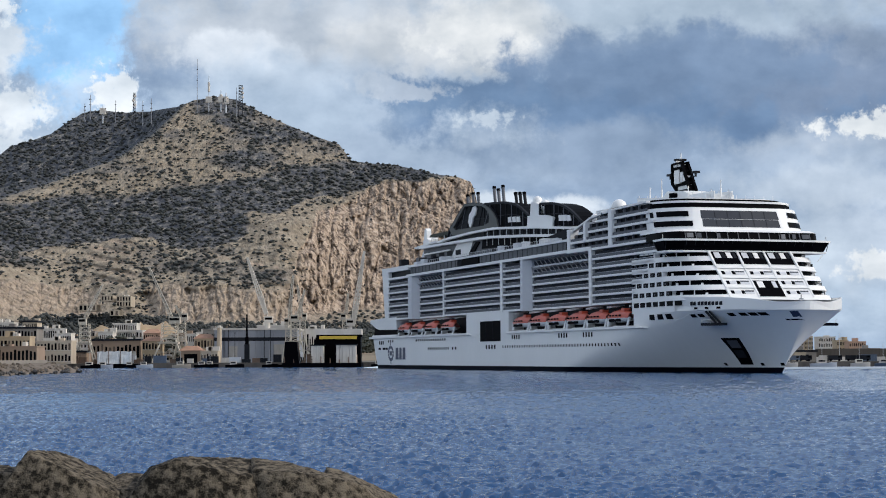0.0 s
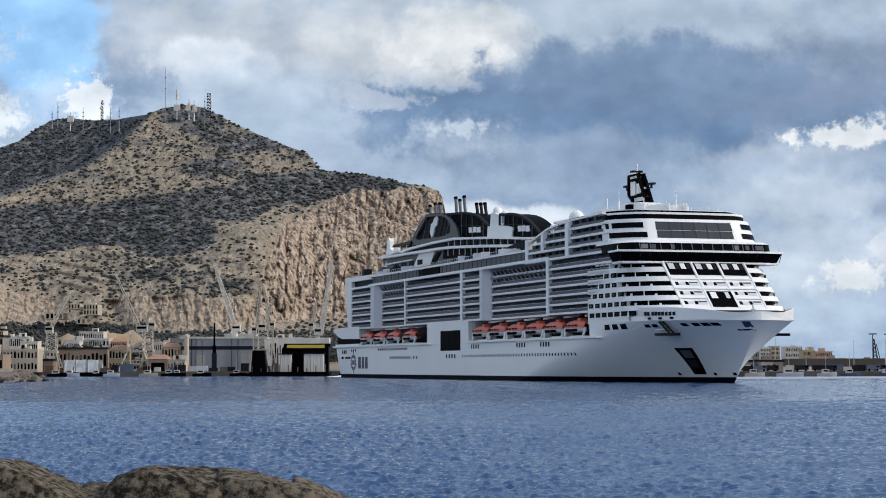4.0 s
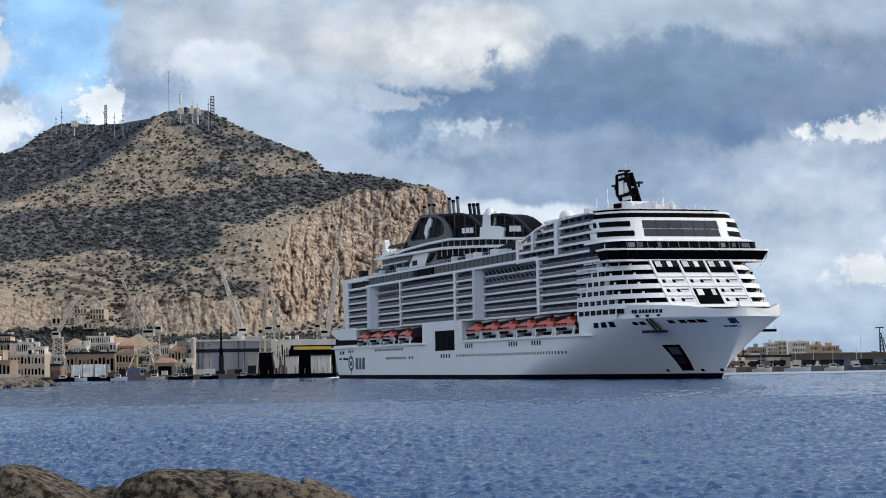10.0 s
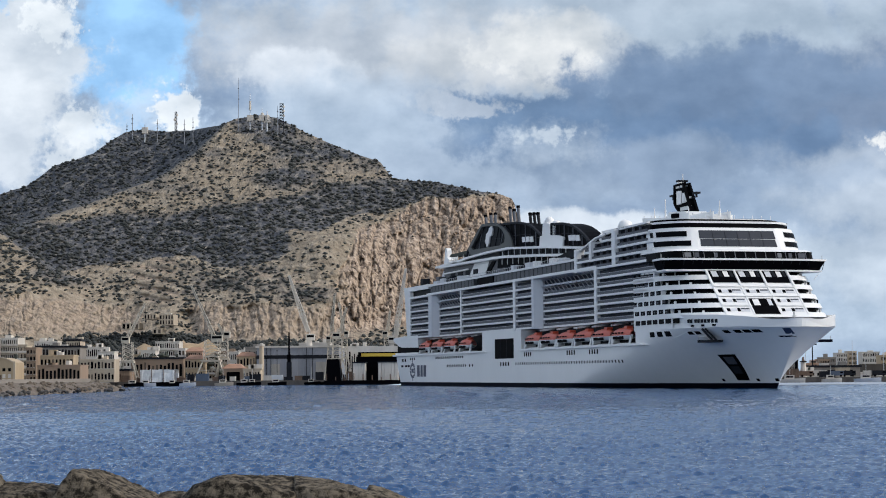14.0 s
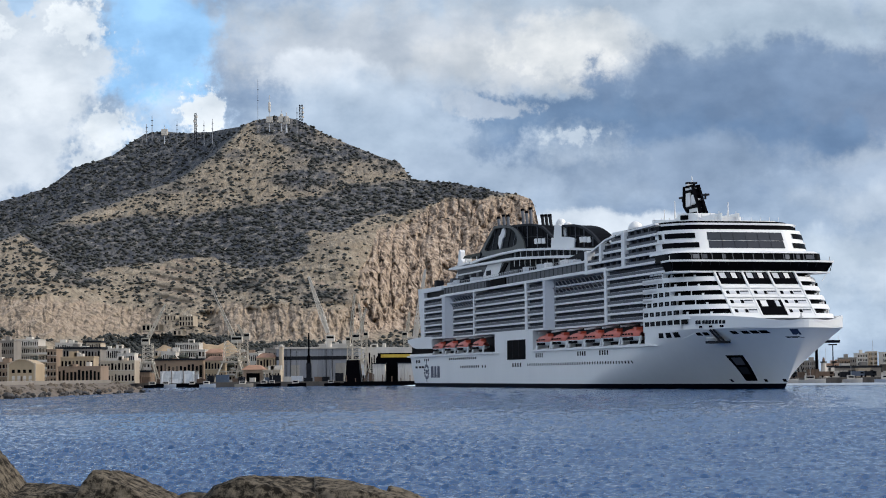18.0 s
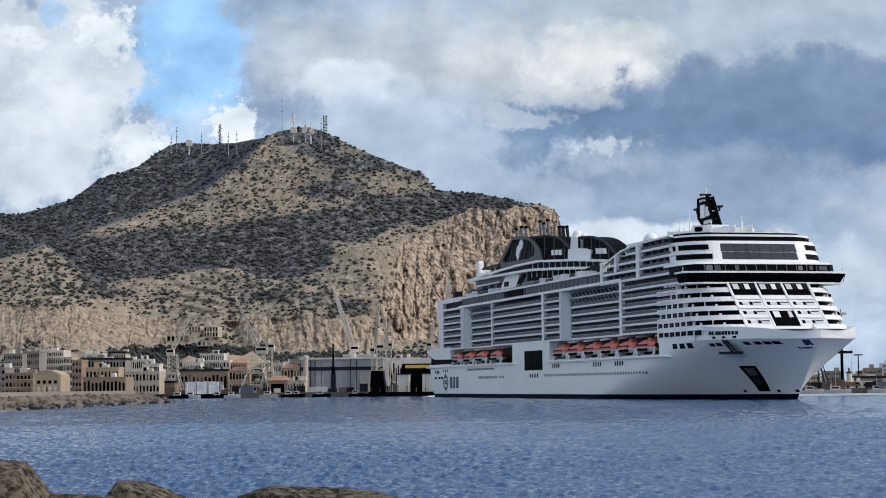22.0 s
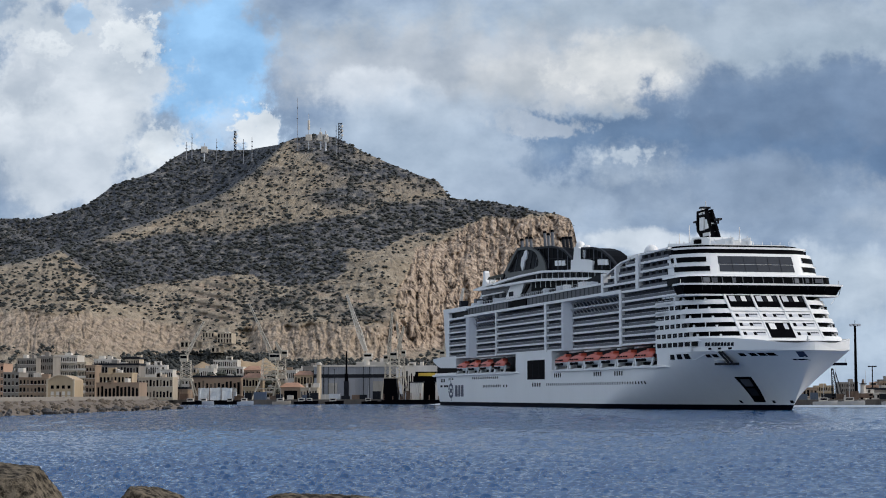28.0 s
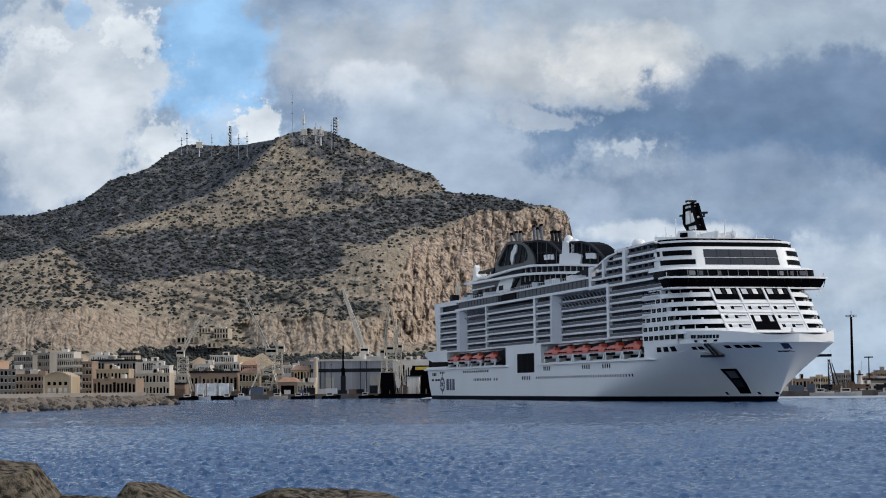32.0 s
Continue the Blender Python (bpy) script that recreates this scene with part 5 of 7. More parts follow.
def fbm2(x, y, seed, octaves=6, gain=0.5):
    """Smooth value noise on arrays."""
    out, amp, tot = np.zeros_like(x), 1.0, 0.0
    for o in range(octaves):
        rng = np.random.default_rng(seed * 100 + o)
        t = rng.random((256, 256))
        xi, yi = np.floor(x).astype(int), np.floor(y).astype(int)
        fx, fy = x - xi, y - yi
        fx, fy = fx * fx * (3 - 2 * fx), fy * fy * (3 - 2 * fy)
        a, b_ = t[xi % 256, yi % 256], t[(xi + 1) % 256, yi % 256]
        c, d = t[xi % 256, (yi + 1) % 256], t[(xi + 1) % 256, (yi + 1) % 256]
        out += amp * ((a * (1 - fx) + b_ * fx) * (1 - fy) + (c * (1 - fx) + d * fx) * fy)
        tot += amp
        amp *= gain
        x, y = x * 2.03 + 17, y * 2.03 + 31
    return out / tot - 0.5


# skyline of the mountain: bearing and height over the eye, both in thousandths
CREST = [(-420, 80), (-330, 92), (-289, 94.5), (-271, 94.5), (-255, 98), (-243, 101.5), (-234, 107.5), (-228, 112.3), (-207, 118.3), (-198, 125), (-190, 129.8),
         (-180, 131.6), (-167, 129.8), (-155, 129.6), (-140, 132.3), (-131, 136), (-119, 137.6), (-109, 136.2), (-95, 129), (-80, 122), (-65, 115.8), (-54.5, 111.6), (-49.5, 105)]
CREST_EAST = [(-47.5, 102.8), (-35, 102), (-23, 100.8), (-5, 97.2), (8, 95.2), (14.5, 92.8), (16.2, 89.7), (17.6, 83.7), (18.9, 77), (20.2, 70), (24, 45), (30, 18), (40, 2), (60, 0.5)]
# lines across the slopes, in the same units: the spur before the western ridge, the two edges of the belt of scrub and
# cloud shade, the near western hill, the cliff's brow
SPUR = [(-420, 60), (-300, 66), (-265, 74), (-246, 79), (-228, 86), (-213, 90.5), (-198, 95.5), (-177, 102.5), (-165, 110), (-152, 119), (-140, 130), (-131, 138), (-120, 150)]
BELT_LOW = [(-420, 74), (-289, 70), (-252, 62), (-228, 57), (-205, 58), (-180, 63), (-158, 62.5), (-128, 57.5), (-107, 62), (-95, 71), (-80, 79), (-59, 85), (-41, 87), (-32, 92), (14, 95)]
BELT_TOP = [(-420, 84), (-289, 84), (-222, 82), (-198, 85), (-167, 84), (-143, 90.5), (-119, 91), (-95, 96), (-77, 101.5), (-47, 104), (20, 106)]
WEST_HILL = [(-420, 110), (-300, 95), (-289, 91), (-271, 83), (-255, 76), (-240, 66), (-225, 57), (-205, 50), (-190, 40), (-180, 20)]
BROW = [(-100, 20), (-84, 40), (-72, 60), (-65, 77), (-47, 83.5), (-32, 92), (12, 94), (60, 94)]


def soft(x, a, b):
    t = np.clip((x - a) / (b - a), 0, 1)
    return t * t * (3 - 2 * t)


def zone(b, m, b0, b1, m0, m1, eb=18.0, em=6.0):
    """1 inside a stretch of bearings and heights, with soft edges."""
    return soft(b, b0 - eb, b0 + eb) * soft(-b, -b1 - eb, -b1 + eb) * soft(m, m0 - em, m0 + em) * soft(-m, -m1 - em, -m1 + em)


def mountain():
    b = np.concatenate([np.linspace(-420, -300, 50), np.linspace(-299.5, 44, 760)])
    v = np.linspace(0, 1, 330)
    Wg, B = np.meshgrid(v, b, indexing="ij")
    ec = lerp_table(B, CREST + CREST_EAST)
    wob = fbm2(B / 22 + 40, Wg * 3, 2, 5) * 2.2
    ec = ec + wob * np.clip((ec - 60) / 30, 0, 1)
    foot = 6.0
    M = foot + np.maximum(ec - foot, 0.4) * Wg
    jag = 9 * fbm2(B / 13, M / 9, 12, 6, 0.62)
    nB, nM = B + 11 * fbm2(B / 18, M / 14, 11, 6, 0.6), M + jag
    # cliffs: the great eastern face, the western scarp and the low middle scarp
    east = soft(lerp_table(nB, BROW) - M - 0.25 * jag, -1, 1.5) * soft(nM, 22, 28) * soft(nB, -86, -66)
    west = zone(nB, nM, -420, -180, 22, lerp_table(nB, [(-300, 47), (-258, 44), (-212, 40), (-180, 34)]), 8, 2)
    mid = zone(nB, nM, -155, -66, 18, 37, 8, 2.5)
    cliff = np.clip(east + west + mid, 0, 1)
    wide = np.cumsum(np.pad(cliff, ((0, 0), (81, 80)), mode="edge"), axis=1)
    wide = (wide[:, 161:] - wide[:, :-161]) / 161
    run = 9.5 - 2.5 * wide
    run = run + 14 * soft(B, -128, -18) * soft(-M, -26, -22)
    dm = np.diff(M, axis=0, prepend=M[:1])
    Y = 2750 + np.cumsum(run * dm, axis=0)
    # the summit's western ridge lies behind a spur, and a nearer hill before both
    behind = M - lerp_table(B, SPUR) + 0.35 * jag
    back = soft(behind, -1.0, 3.0)
    Y += 420 * back * soft(-B, 128, 160) + 260 * np.clip((-150 - B) / 90, 0, 1.5) * back
    hill = soft(lerp_table(B, WEST_HILL) - M - 0.3 * jag, -1.5, 2.5)
    Y -= 200 * hill * soft(-B, 185, 260)
    # the eastern shoulder stands before the summit
    Y -= 120 * np.exp(-((B + 80) / 26) ** 2) * soft(M, 10, 60) * soft(-M, -84, -70)
    X = B * Y / 1000
    # ribs, ledges and cracks of the cliffs
    face = np.clip(east + 0.4 * west + 0.6 * mid, 0, 1)
    warp = 2.5 * fbm2(B / 5, M / 5, 30, 4, 0.6)
    Y += 26 * fbm2((B + warp) / 13 + 7, M / 60, 31, 3, 0.5) * face
    for wid, tall, deep, thin, seed in ((9, 34, 20, 0.05, 32), (3.6, 13, 11, 0.06, 34), (1.8, 4.5, 6, 0.09, 38)):
        line = fbm2((B + warp) / wid + 7, (M + 2 * warp) / tall, seed, 3, 0.6)
        Y += deep * np.exp(-(line / thin) ** 2) * face
    Y -= 10 * fbm2(B / 2.2, M / 1.6, 39, 3, 0.6) * face
    # a shaded gully and stepped quarry benches
    Y += 36 * np.exp(-((B + 156 + (M - 30) * 0.3) / 5) ** 2) * soft(M, 20, 24) * soft(-M, -36, -33)
    quarry = zone(nB, nM, -184, -162, 38, 63, 3, 2)
    bench = np.sin(M * 1.15 + 0.22 * B + fbm2(B / 12, M / 8, 44) * 2)
    Y += quarry * 9 * bench
    strata = zone(nB, nM, -160, -64, 36, 60, 8, 4)
    Y += strata * 5 * np.sin(M * 1.05 - 0.06 * B + 7 * fbm2(B / 20, M / 12, 45))
    # folds, gullies and knolls on the slopes
    Y -= 62 * fbm2((X + 2.2 * M) / 170, (2.6 * M - 0.45 * X) / 110, 33, 5, 0.55) * (1 - 0.6 * cliff)
    Y -= 15 * fbm2(X / 26, M / 3.0, 35, 4, 0.6) * (1 - 0.4 * cliff)
    Y = np.minimum(Y, 4780)
    X = B * Y / 1000
    Z = EYE[2] + M * Y / 1000
    # the far side falls behind the crest
    X = np.vstack([X, X[-1:] * 1.02])
    Z = np.vstack([Z, Z[-1:] - 140 - 0 * Z[-1:]])
    Y = np.vstack([Y, np.minimum(Y[-1:] + 90, 4830)])
    Z = np.maximum(Z, 1.0)
    me = bpy.data.meshes.new("mountain")
    ni, nj = X.shape
    idx = np.arange(ni * nj).reshape(ni, nj)
    F = np.stack([idx[:-1, :-1], idx[:-1, 1:], idx[1:, 1:], idx[1:, :-1]], -1).reshape(-1, 4)
    V = np.stack([X, Y, Z], -1).reshape(-1, 3)
    me.from_pydata(V.tolist(), [], F.tolist())
    me.shade_smooth()
    m = bpy.data.materials.new("limestone_slope")
    nt, N, L, bs = nodes(m)
    bs.inputs["Roughness"].default_value = 0.95
    bs.inputs["Specular IOR Level"].default_value = 0.1
    tc = N.new("ShaderNodeTexCoord")
    ge = N.new("ShaderNodeNewGeometry")
    sx = N.new("ShaderNodeSeparateXYZ")
    L.new(ge.outputs["Normal"], sx.inputs[0])

    def noise_node(scale, detail, stretch=(1, 1, 1)):
        mp = N.new("ShaderNodeMapping")
        mp.inputs["Scale"].default_value = stretch
        L.new(tc.outputs["Object"], mp.inputs[0])
        n = N.new("ShaderNodeTexNoise")
        n.inputs["Scale"].default_value, n.inputs["Detail"].default_value = scale, detail
        L.new(mp.outputs[0], n.inputs["Vector"])
        return n.outputs[0]

    def ramp(fac, stops):
        r = N.new("ShaderNodeValToRGB")
        r.color_ramp.elements[0].position, r.color_ramp.elements[1].position = stops[0][0], stops[-1][0]
        r.color_ramp.elements[0].color, r.color_ramp.elements[1].color = (*stops[0][1], 1), (*stops[-1][1], 1)
        for p, c in stops[1:-1]:
            r.color_ramp.elements.new(p).color = (*c, 1)
        L.new(fac, r.inputs[0])
        return r.outputs[0]

    def mixc(fac, a, c):
        x = N.new("ShaderNodeMix")
        x.data_type = "RGBA"
        L.new(fac, x.inputs[0])
        L.new(a, x.inputs[6])
        L.new(c, x.inputs[7])
        return x.outputs[2]

    slope = ramp(noise_node(0.05, 9), [(0.30, (0.185, 0.156, 0.122)), (0.48, (0.275, 0.230, 0.172)), (0.70, (0.37, 0.32, 0.25))])
    cliff_col = ramp(noise_node(0.10, 9, (1, 1, 0.45)), [(0.35, (0.085, 0.064, 0.052)), (0.43, (0.255, 0.196, 0.148)), (0.55, (0.405, 0.318, 0.242)), (0.68, (0.52, 0.42, 0.335))])
    # dark bluish greys hold scrub, cloud shadow and distance haze in one colour
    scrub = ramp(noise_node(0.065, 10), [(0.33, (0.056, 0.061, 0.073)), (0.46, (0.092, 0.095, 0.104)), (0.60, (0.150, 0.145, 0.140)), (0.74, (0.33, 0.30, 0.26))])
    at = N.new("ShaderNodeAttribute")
    at.attribute_name = "cover_and_shade"
    veg_shade = ramp(at.outputs["Fac"], [(0.30, (0, 0, 0)), (0.62, (1, 1, 1))])
    c = mixc(veg_shade, slope, scrub)
    st = N.new("ShaderNodeAttribute")
    st.attribute_name = "bare"
    c = mixc(st.outputs["Fac"], c, cliff_col)
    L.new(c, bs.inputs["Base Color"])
    bp = N.new("ShaderNodeBump")
    bp.inputs["Distance"].default_value, bp.inputs["Strength"].default_value = 14.0, 1.0
    L.new(noise_node(0.085, 9, (1, 0.5, 0.4)), bp.inputs["Height"])
    L.new(bp.outputs[0], bs.inputs["Normal"])
    me.materials.append(m)
    # share of scrub and painted cloud shade: thick on the belt and the western ridge, thin on the spurs and the cliffs
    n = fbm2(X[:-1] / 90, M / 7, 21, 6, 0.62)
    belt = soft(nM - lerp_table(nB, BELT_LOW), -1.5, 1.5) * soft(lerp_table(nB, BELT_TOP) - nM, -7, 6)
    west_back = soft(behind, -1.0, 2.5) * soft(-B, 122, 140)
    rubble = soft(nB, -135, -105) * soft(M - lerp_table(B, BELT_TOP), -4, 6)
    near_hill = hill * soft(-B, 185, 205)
    cov_shade = 0.20 + 0.9 * n
    cov_shade += 0.34 * rubble
    cov_shade = np.maximum(cov_shade, belt * (0.86 + 0.9 * n))
    cov_shade = cov_shade * (1 - near_hill) + near_hill * (0.06 + 0.7 * n + 0.62 * soft(nB, -262, -215) * soft(nM, 44, 52))
    cov_shade = np.maximum(cov_shade, west_back * (1.05 + 0.4 * n))
    cov_shade += 0.45 * zone(nB, M, -135, -100, 128.5, 145, 5, 1.5)
    cov_shade -= 0.9 * zone(nB, nM, -103, -56, 49, 76, 4, 2)
    cov_shade += 0.16 * strata
    cov_shade -= 0.3 * cliff
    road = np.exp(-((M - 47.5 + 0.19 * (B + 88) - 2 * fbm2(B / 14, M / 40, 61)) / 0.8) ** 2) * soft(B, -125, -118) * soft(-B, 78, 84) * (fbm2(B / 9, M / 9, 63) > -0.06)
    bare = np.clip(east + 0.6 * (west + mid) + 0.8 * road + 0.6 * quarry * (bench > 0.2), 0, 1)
    cov_shade -= 0.5 * quarry + road
    cov_shade = np.clip(cov_shade, 0, 1)
    cov_shade = np.vstack([cov_shade, cov_shade[-1:]])
    at_ = me.attributes.new("cover_and_shade", "FLOAT", "POINT")
    at_.data.foreach_set("value", cov_shade.reshape(-1).astype(np.float32))
    cl = me.attributes.new("bare", "FLOAT", "POINT")
    cl.data.foreach_set("value", np.vstack([bare, bare[-1:]]).reshape(-1).astype(np.float32))
    ob = new("mountain", me)
    tagged(ob, "rugged limestone mountain with scrub, cloud shade in its colour, bare spurs and cliffs", "mountain", kind="structure")
    # scrub bushes
    rng = np.random.default_rng(8)
    g = Mesh()
    ico = [(0, 0, 1), (0.9, 0, 0.25), (0.28, 0.85, 0.25), (-0.72, 0.53, 0.25), (-0.72, -0.53, 0.25), (0.28, -0.85, 0.25), (0, 0, -0.5)]
    icf = [(0, 1, 2), (0, 2, 3), (0, 3, 4), (0, 4, 5), (0, 5, 1), (6, 2, 1), (6, 3, 2), (6, 4, 3), (6, 5, 4), (6, 1, 5)]
    n = 0
    while n < 8500:
        i, j = rng.integers(8, ni - 2), rng.integers(40, nj - 60)
        if i >= cliff.shape[0] or rng.random() > 0.22 + 0.26 * cov_shade[i, j] - 0.17 * cliff[i, j] - 0.12 * (cov_shade[i, j] < 0.04):
            continue
        n += 1
        open_ground = cov_shade[i, j] < 0.4
        r = rng.choice((2.2, 2.8, 3.4, 4.2)) * rng.uniform(0.8, 1.25) * (1 - 0.45 * cliff[i, j]) * (1.0 if open_ground else 1.15)
        x, y, z = X[i, j] + rng.uniform(-3, 3), Y[i, j] + rng.uniform(-4, 4), Z[i, j] + r * 0.25
        q = rng.uniform(0.7, 1.3, 7)
        g.add([(x + a * r * k * 1.2, y + b_ * r * k, z + c_ * r * k * 0.8) for (a, b_, c_), k in zip(ico, q)], icf)
    # trees at the cliffs' foot
    lush = 0.9 * ((B > -222) & (B < -138) & (M < 21)) + 0.55 * ((B >= -138) & (B < 10) & (M < 17)) + 0.3 * (M < 13)
    lush = lush + 0.8 * ((B > -292) & (B < -252) & (M > 22) & (M < 33) & (fbm2(B / 8, M / 6, 71) > 0))
    lush = lush * (0.5 + 1.6 * fbm2(B / 7, M / 5, 72))
    n = 0
    while n < 6500:
        i, j = rng.integers(4, 70), rng.integers(40, nj - 60)
        if rng.random() > lush[i, j]:
            continue
        n += 1
        r = rng.uniform(2.2, 4.6)
        x, y, z = X[i, j] + rng.uniform(-4, 4), Y[i, j] - rng.uniform(0, 8), Z[i, j] + r * rng.uniform(0.2, 1.4)
        q = rng.uniform(0.7, 1.3, 7)
        g.add([(x + a * r * k, y + b_ * r * k, z + c_ * r * k) for (a, b_, c_), k in zip(ico, q)], icf)
    me2 = bpy.data.meshes.new("scrub")
    me2.from_pydata(g.v, [], g.f)
    me2.shade_smooth()
    me2.materials.append(BUSH)
    tagged(new("scrub", me2), "dark green scrub bushes dotted over the slopes", "shrubs", kind="stuff")


mountain()


def flat_land():
    g = Mesh()
    g.prism([(-2600, 330), (-133, 330), (-133, 600), (-170, 780), (-170, 872), (60, 872), (140, 2900), (-2600, 2900)], -3, 2.2)
    tagged(g.link("ground", GROUND), "paved harbour quay and town ground", "ground", kind="structure")
    g = Mesh()
    g.prism([(92, 725), (900, 745), (900, 2500), (92, 2500)], -3, 2.0)
    tagged(g.link("mole", GROUND), "low dark harbour mole", "mole", kind="structure")
    g = Mesh()
    g.prism([(91.5, 724.3), (900, 744.3), (900, 744.9), (91.5, 724.9)], -2, 1.9)
    tagged(g.link("mole_wall", QUAYW), "dark wet stone face of the mole", "quay wall", kind="structure")
    g = Mesh()
    g.box(-170.6, 60.4, 871.2, 871.9, -2, 2.1)
    tagged(g.link("quay_wall", QUAYW), "dark wet stone face of the quay", "quay wall", kind="structure")
    # a slick of smooth water beyond the bow; its pale colour paints the sky's reflection
    g = Mesh()
    g.prism([(60, 590), (420, 600), (420, 700), (66, 690)], -0.5, 0.16)
    tagged(g.link("calm_water", CALM_SHEEN), "smooth slick of sheltered water, the sky's reflection put into its pale colour", "water", kind="structure")


flat_land()

# ---- harbour and town ----


def house(x, y, w, d, h, storeys, cols, plaster, roof, label, tall=False, blank=False, gate=False, base=None):
    """A town house: walls, storeys of windows with sills, and a roof with parapet, dark cornice or tiles."""
    if len(label.split()) < 4:
        label += " in the harbour town"
    ob = thing("building", label, "building", x, y, base or (2.1 if x < 60 else 1.95))
    g = Mesh()
    g.box(0, w, 0, d, 0, h)
    g.link("wall", plaster, ob)
    far = y > 930
    cols = int(round(cols * (1.9 if far else 1.4))) if not (blank or gate or tall) else cols
    hs = h / storeys
    cw = w / cols
    if gate:
        g = Mesh()
        g.box(w * 0.2, w * 0.85, -0.08, 0.2, 0, h * 0.72)
        g.link("gate", BLACK, ob, "wide dark open gate")
    elif blank:
        for k in range(cols + 1):
            g = Mesh()
            g.box(max(0, k * cw - 0.3), k * cw + 0.3, -0.25, 0, 0, h * 0.94)
            g.link("pilaster", plaster, ob)
    else:
        for i in range(storeys):
            for k in range(cols):
                ww, wh = cw * random.uniform(0.42, 0.66), hs * (0.74 if tall else random.uniform(0.46, 0.62))
                x0, z0 = cw * (k + 0.5) - ww / 2, hs * i + hs * (0.14 if tall else 0.24)
                g = Mesh()
                g.box(x0, x0 + ww, -0.06, 0.2, z0, z0 + wh)
                win = g.link("window", GLASS if random.random() < 0.75 else SHUT, ob)
                if y < 1010:
                    g = Mesh()
                    g.box(x0 - 0.15, x0 + ww + 0.15, -0.25, 0.1, z0 - 0.2, z0 - 0.02)
                    g.link("sill", PLAST["plaster_white"], win)
            if roof == "balcony":
                g = Mesh()
                g.box(-0.2, w + 0.2, -1.3, 0, hs * i - 0.05, hs * i + min(1.0, hs * 0.3))
                g.link("balcony", PLAST["plaster_white"], ob)
            elif i and not tall:
                g = Mesh()
                g.box(-0.1, w + 0.1, -0.18, 0, hs * i - 0.15, hs * i + 0.1)
                g.link("string_course", plaster, ob)
    if roof == "tile":
        g = Mesh()
        v = [(-0.5, -0.5, h), (w + 0.5, -0.5, h), (w + 0.5, d + 0.5, h), (-0.5, d + 0.5, h), (w * 0.2, d / 2, h + 2.2), (w * 0.8, d / 2, h + 2.2)]
        g.add(v, [(0, 1, 5, 4), (1, 2, 5), (2, 3, 4, 5), (3, 0, 4), (3, 2, 1, 0)])
        g.link("roof", ROOF, ob, "low tiled roof")
    else:
        g = Mesh()
        e = 0.5 if roof == "dark" else 0.2
        g.box(-e, w + e, -e, d + e, h, h + (0.9 if roof == "dark" else 0.5))
        g.link("roof", DARKG if roof == "dark" else plaster, ob, "dark flat roof" if roof == "dark" else "")
        if w > 6 and not blank:
            for k in range(random.randint(1, 3)):
                a = random.uniform(0.1, 0.75) * w
                g = Mesh()
                g.box(a, a + random.uniform(1.2, 3.5), d * 0.3, d * 0.6, h + 0.4, h + random.uniform(1.2, 2.8))
                g.link("roof_box", PLAST["plaster_white"] if k else plaster, ob)
    return ob


def sandy_rise(x, y, r, top):
    """A bare ochre mound between the town and the mountain."""
    g = Mesh()
    rows = []
    for i in range(25):
        rows.append([(r * 1.6 * (k / 12 - 1), r * 1.6 * (i / 12 - 1), top * math.exp(-((k / 12 - 1) ** 2 + (i / 12 - 1) ** 2) * 2.2) * (1 + 0.5 * noise.noise(Vector((k * 0.5, i * 0.5, x)))) - top * 0.12) for k in range(25)])
    g.strip(rows)
    ob = g.link("mound", SAND, smooth=True)
    ob.matrix_basis = pose(x, y, 0)
    tagged(ob, "bare sandy ochre slope above the town", "slope", kind="structure")


SAND = mat("sandy_ground", (0.33, 0.24, 0.145), 0.95, var=0.4, scale=0.06, fine=0.6)


def gable_hall(x, y, w, d, eave, top):
    ob = thing("harbour_hall", "ochre hall with a curved gable and two rows of windows", "building", x, y, 2.1)
    n = 10
    poly = [(0, 0), (w, 0)] + [(w * (1 - k / n), eave - 2.1 + (top - eave) * math.sin(math.pi * k / n)) for k in range(n + 1)]
    v = [(a, b, z) for b in (0, d) for a, z in poly]
    m = len(poly)
    g = Mesh()
    g.add(v, [tuple(range(m)), tuple(range(2 * m - 1, m - 1, -1))] + [(k, (k + 1) % m, m + (k + 1) % m, m + k) for k in range(m)])
    g.link("wall", PLAST["plaster_ochre"], ob)
    g = Mesh()
    for k in range(n):
        a, b = poly[2 + k], poly[3 + k]
        g.beam((a[0], -0.2, a[1]), (b[0], -0.2, b[1]), 0.25)
    g.link("gable_moulding", PLAST["plaster_cream"], ob)
    for i, z in enumerate((0.45, 2.3, 4.9)):
        for k in range(4):
            g = Mesh()
            a = w * (0.14 + 0.21 * k)
            g.box(a, a + w * 0.11, -0.07, 0.2, z, z + (1.5 if i < 2 else 1.3))
            g.link("window", GLASS if i == 2 else PLAST["plaster_white"], ob)
    for s in (0, 1):
        g = Mesh()
        g.box(s * w - 0.35, s * w + 0.35, -0.3, 0.4, 0, eave - 1.6)
        g.link("corner_pier", PLAST["plaster_cream"], ob)
    g = Mesh()
    g.box(w * 0.47, w * 0.53, -0.1, 0.2, 0, 3.6)
    g.link("door", RUST, ob)


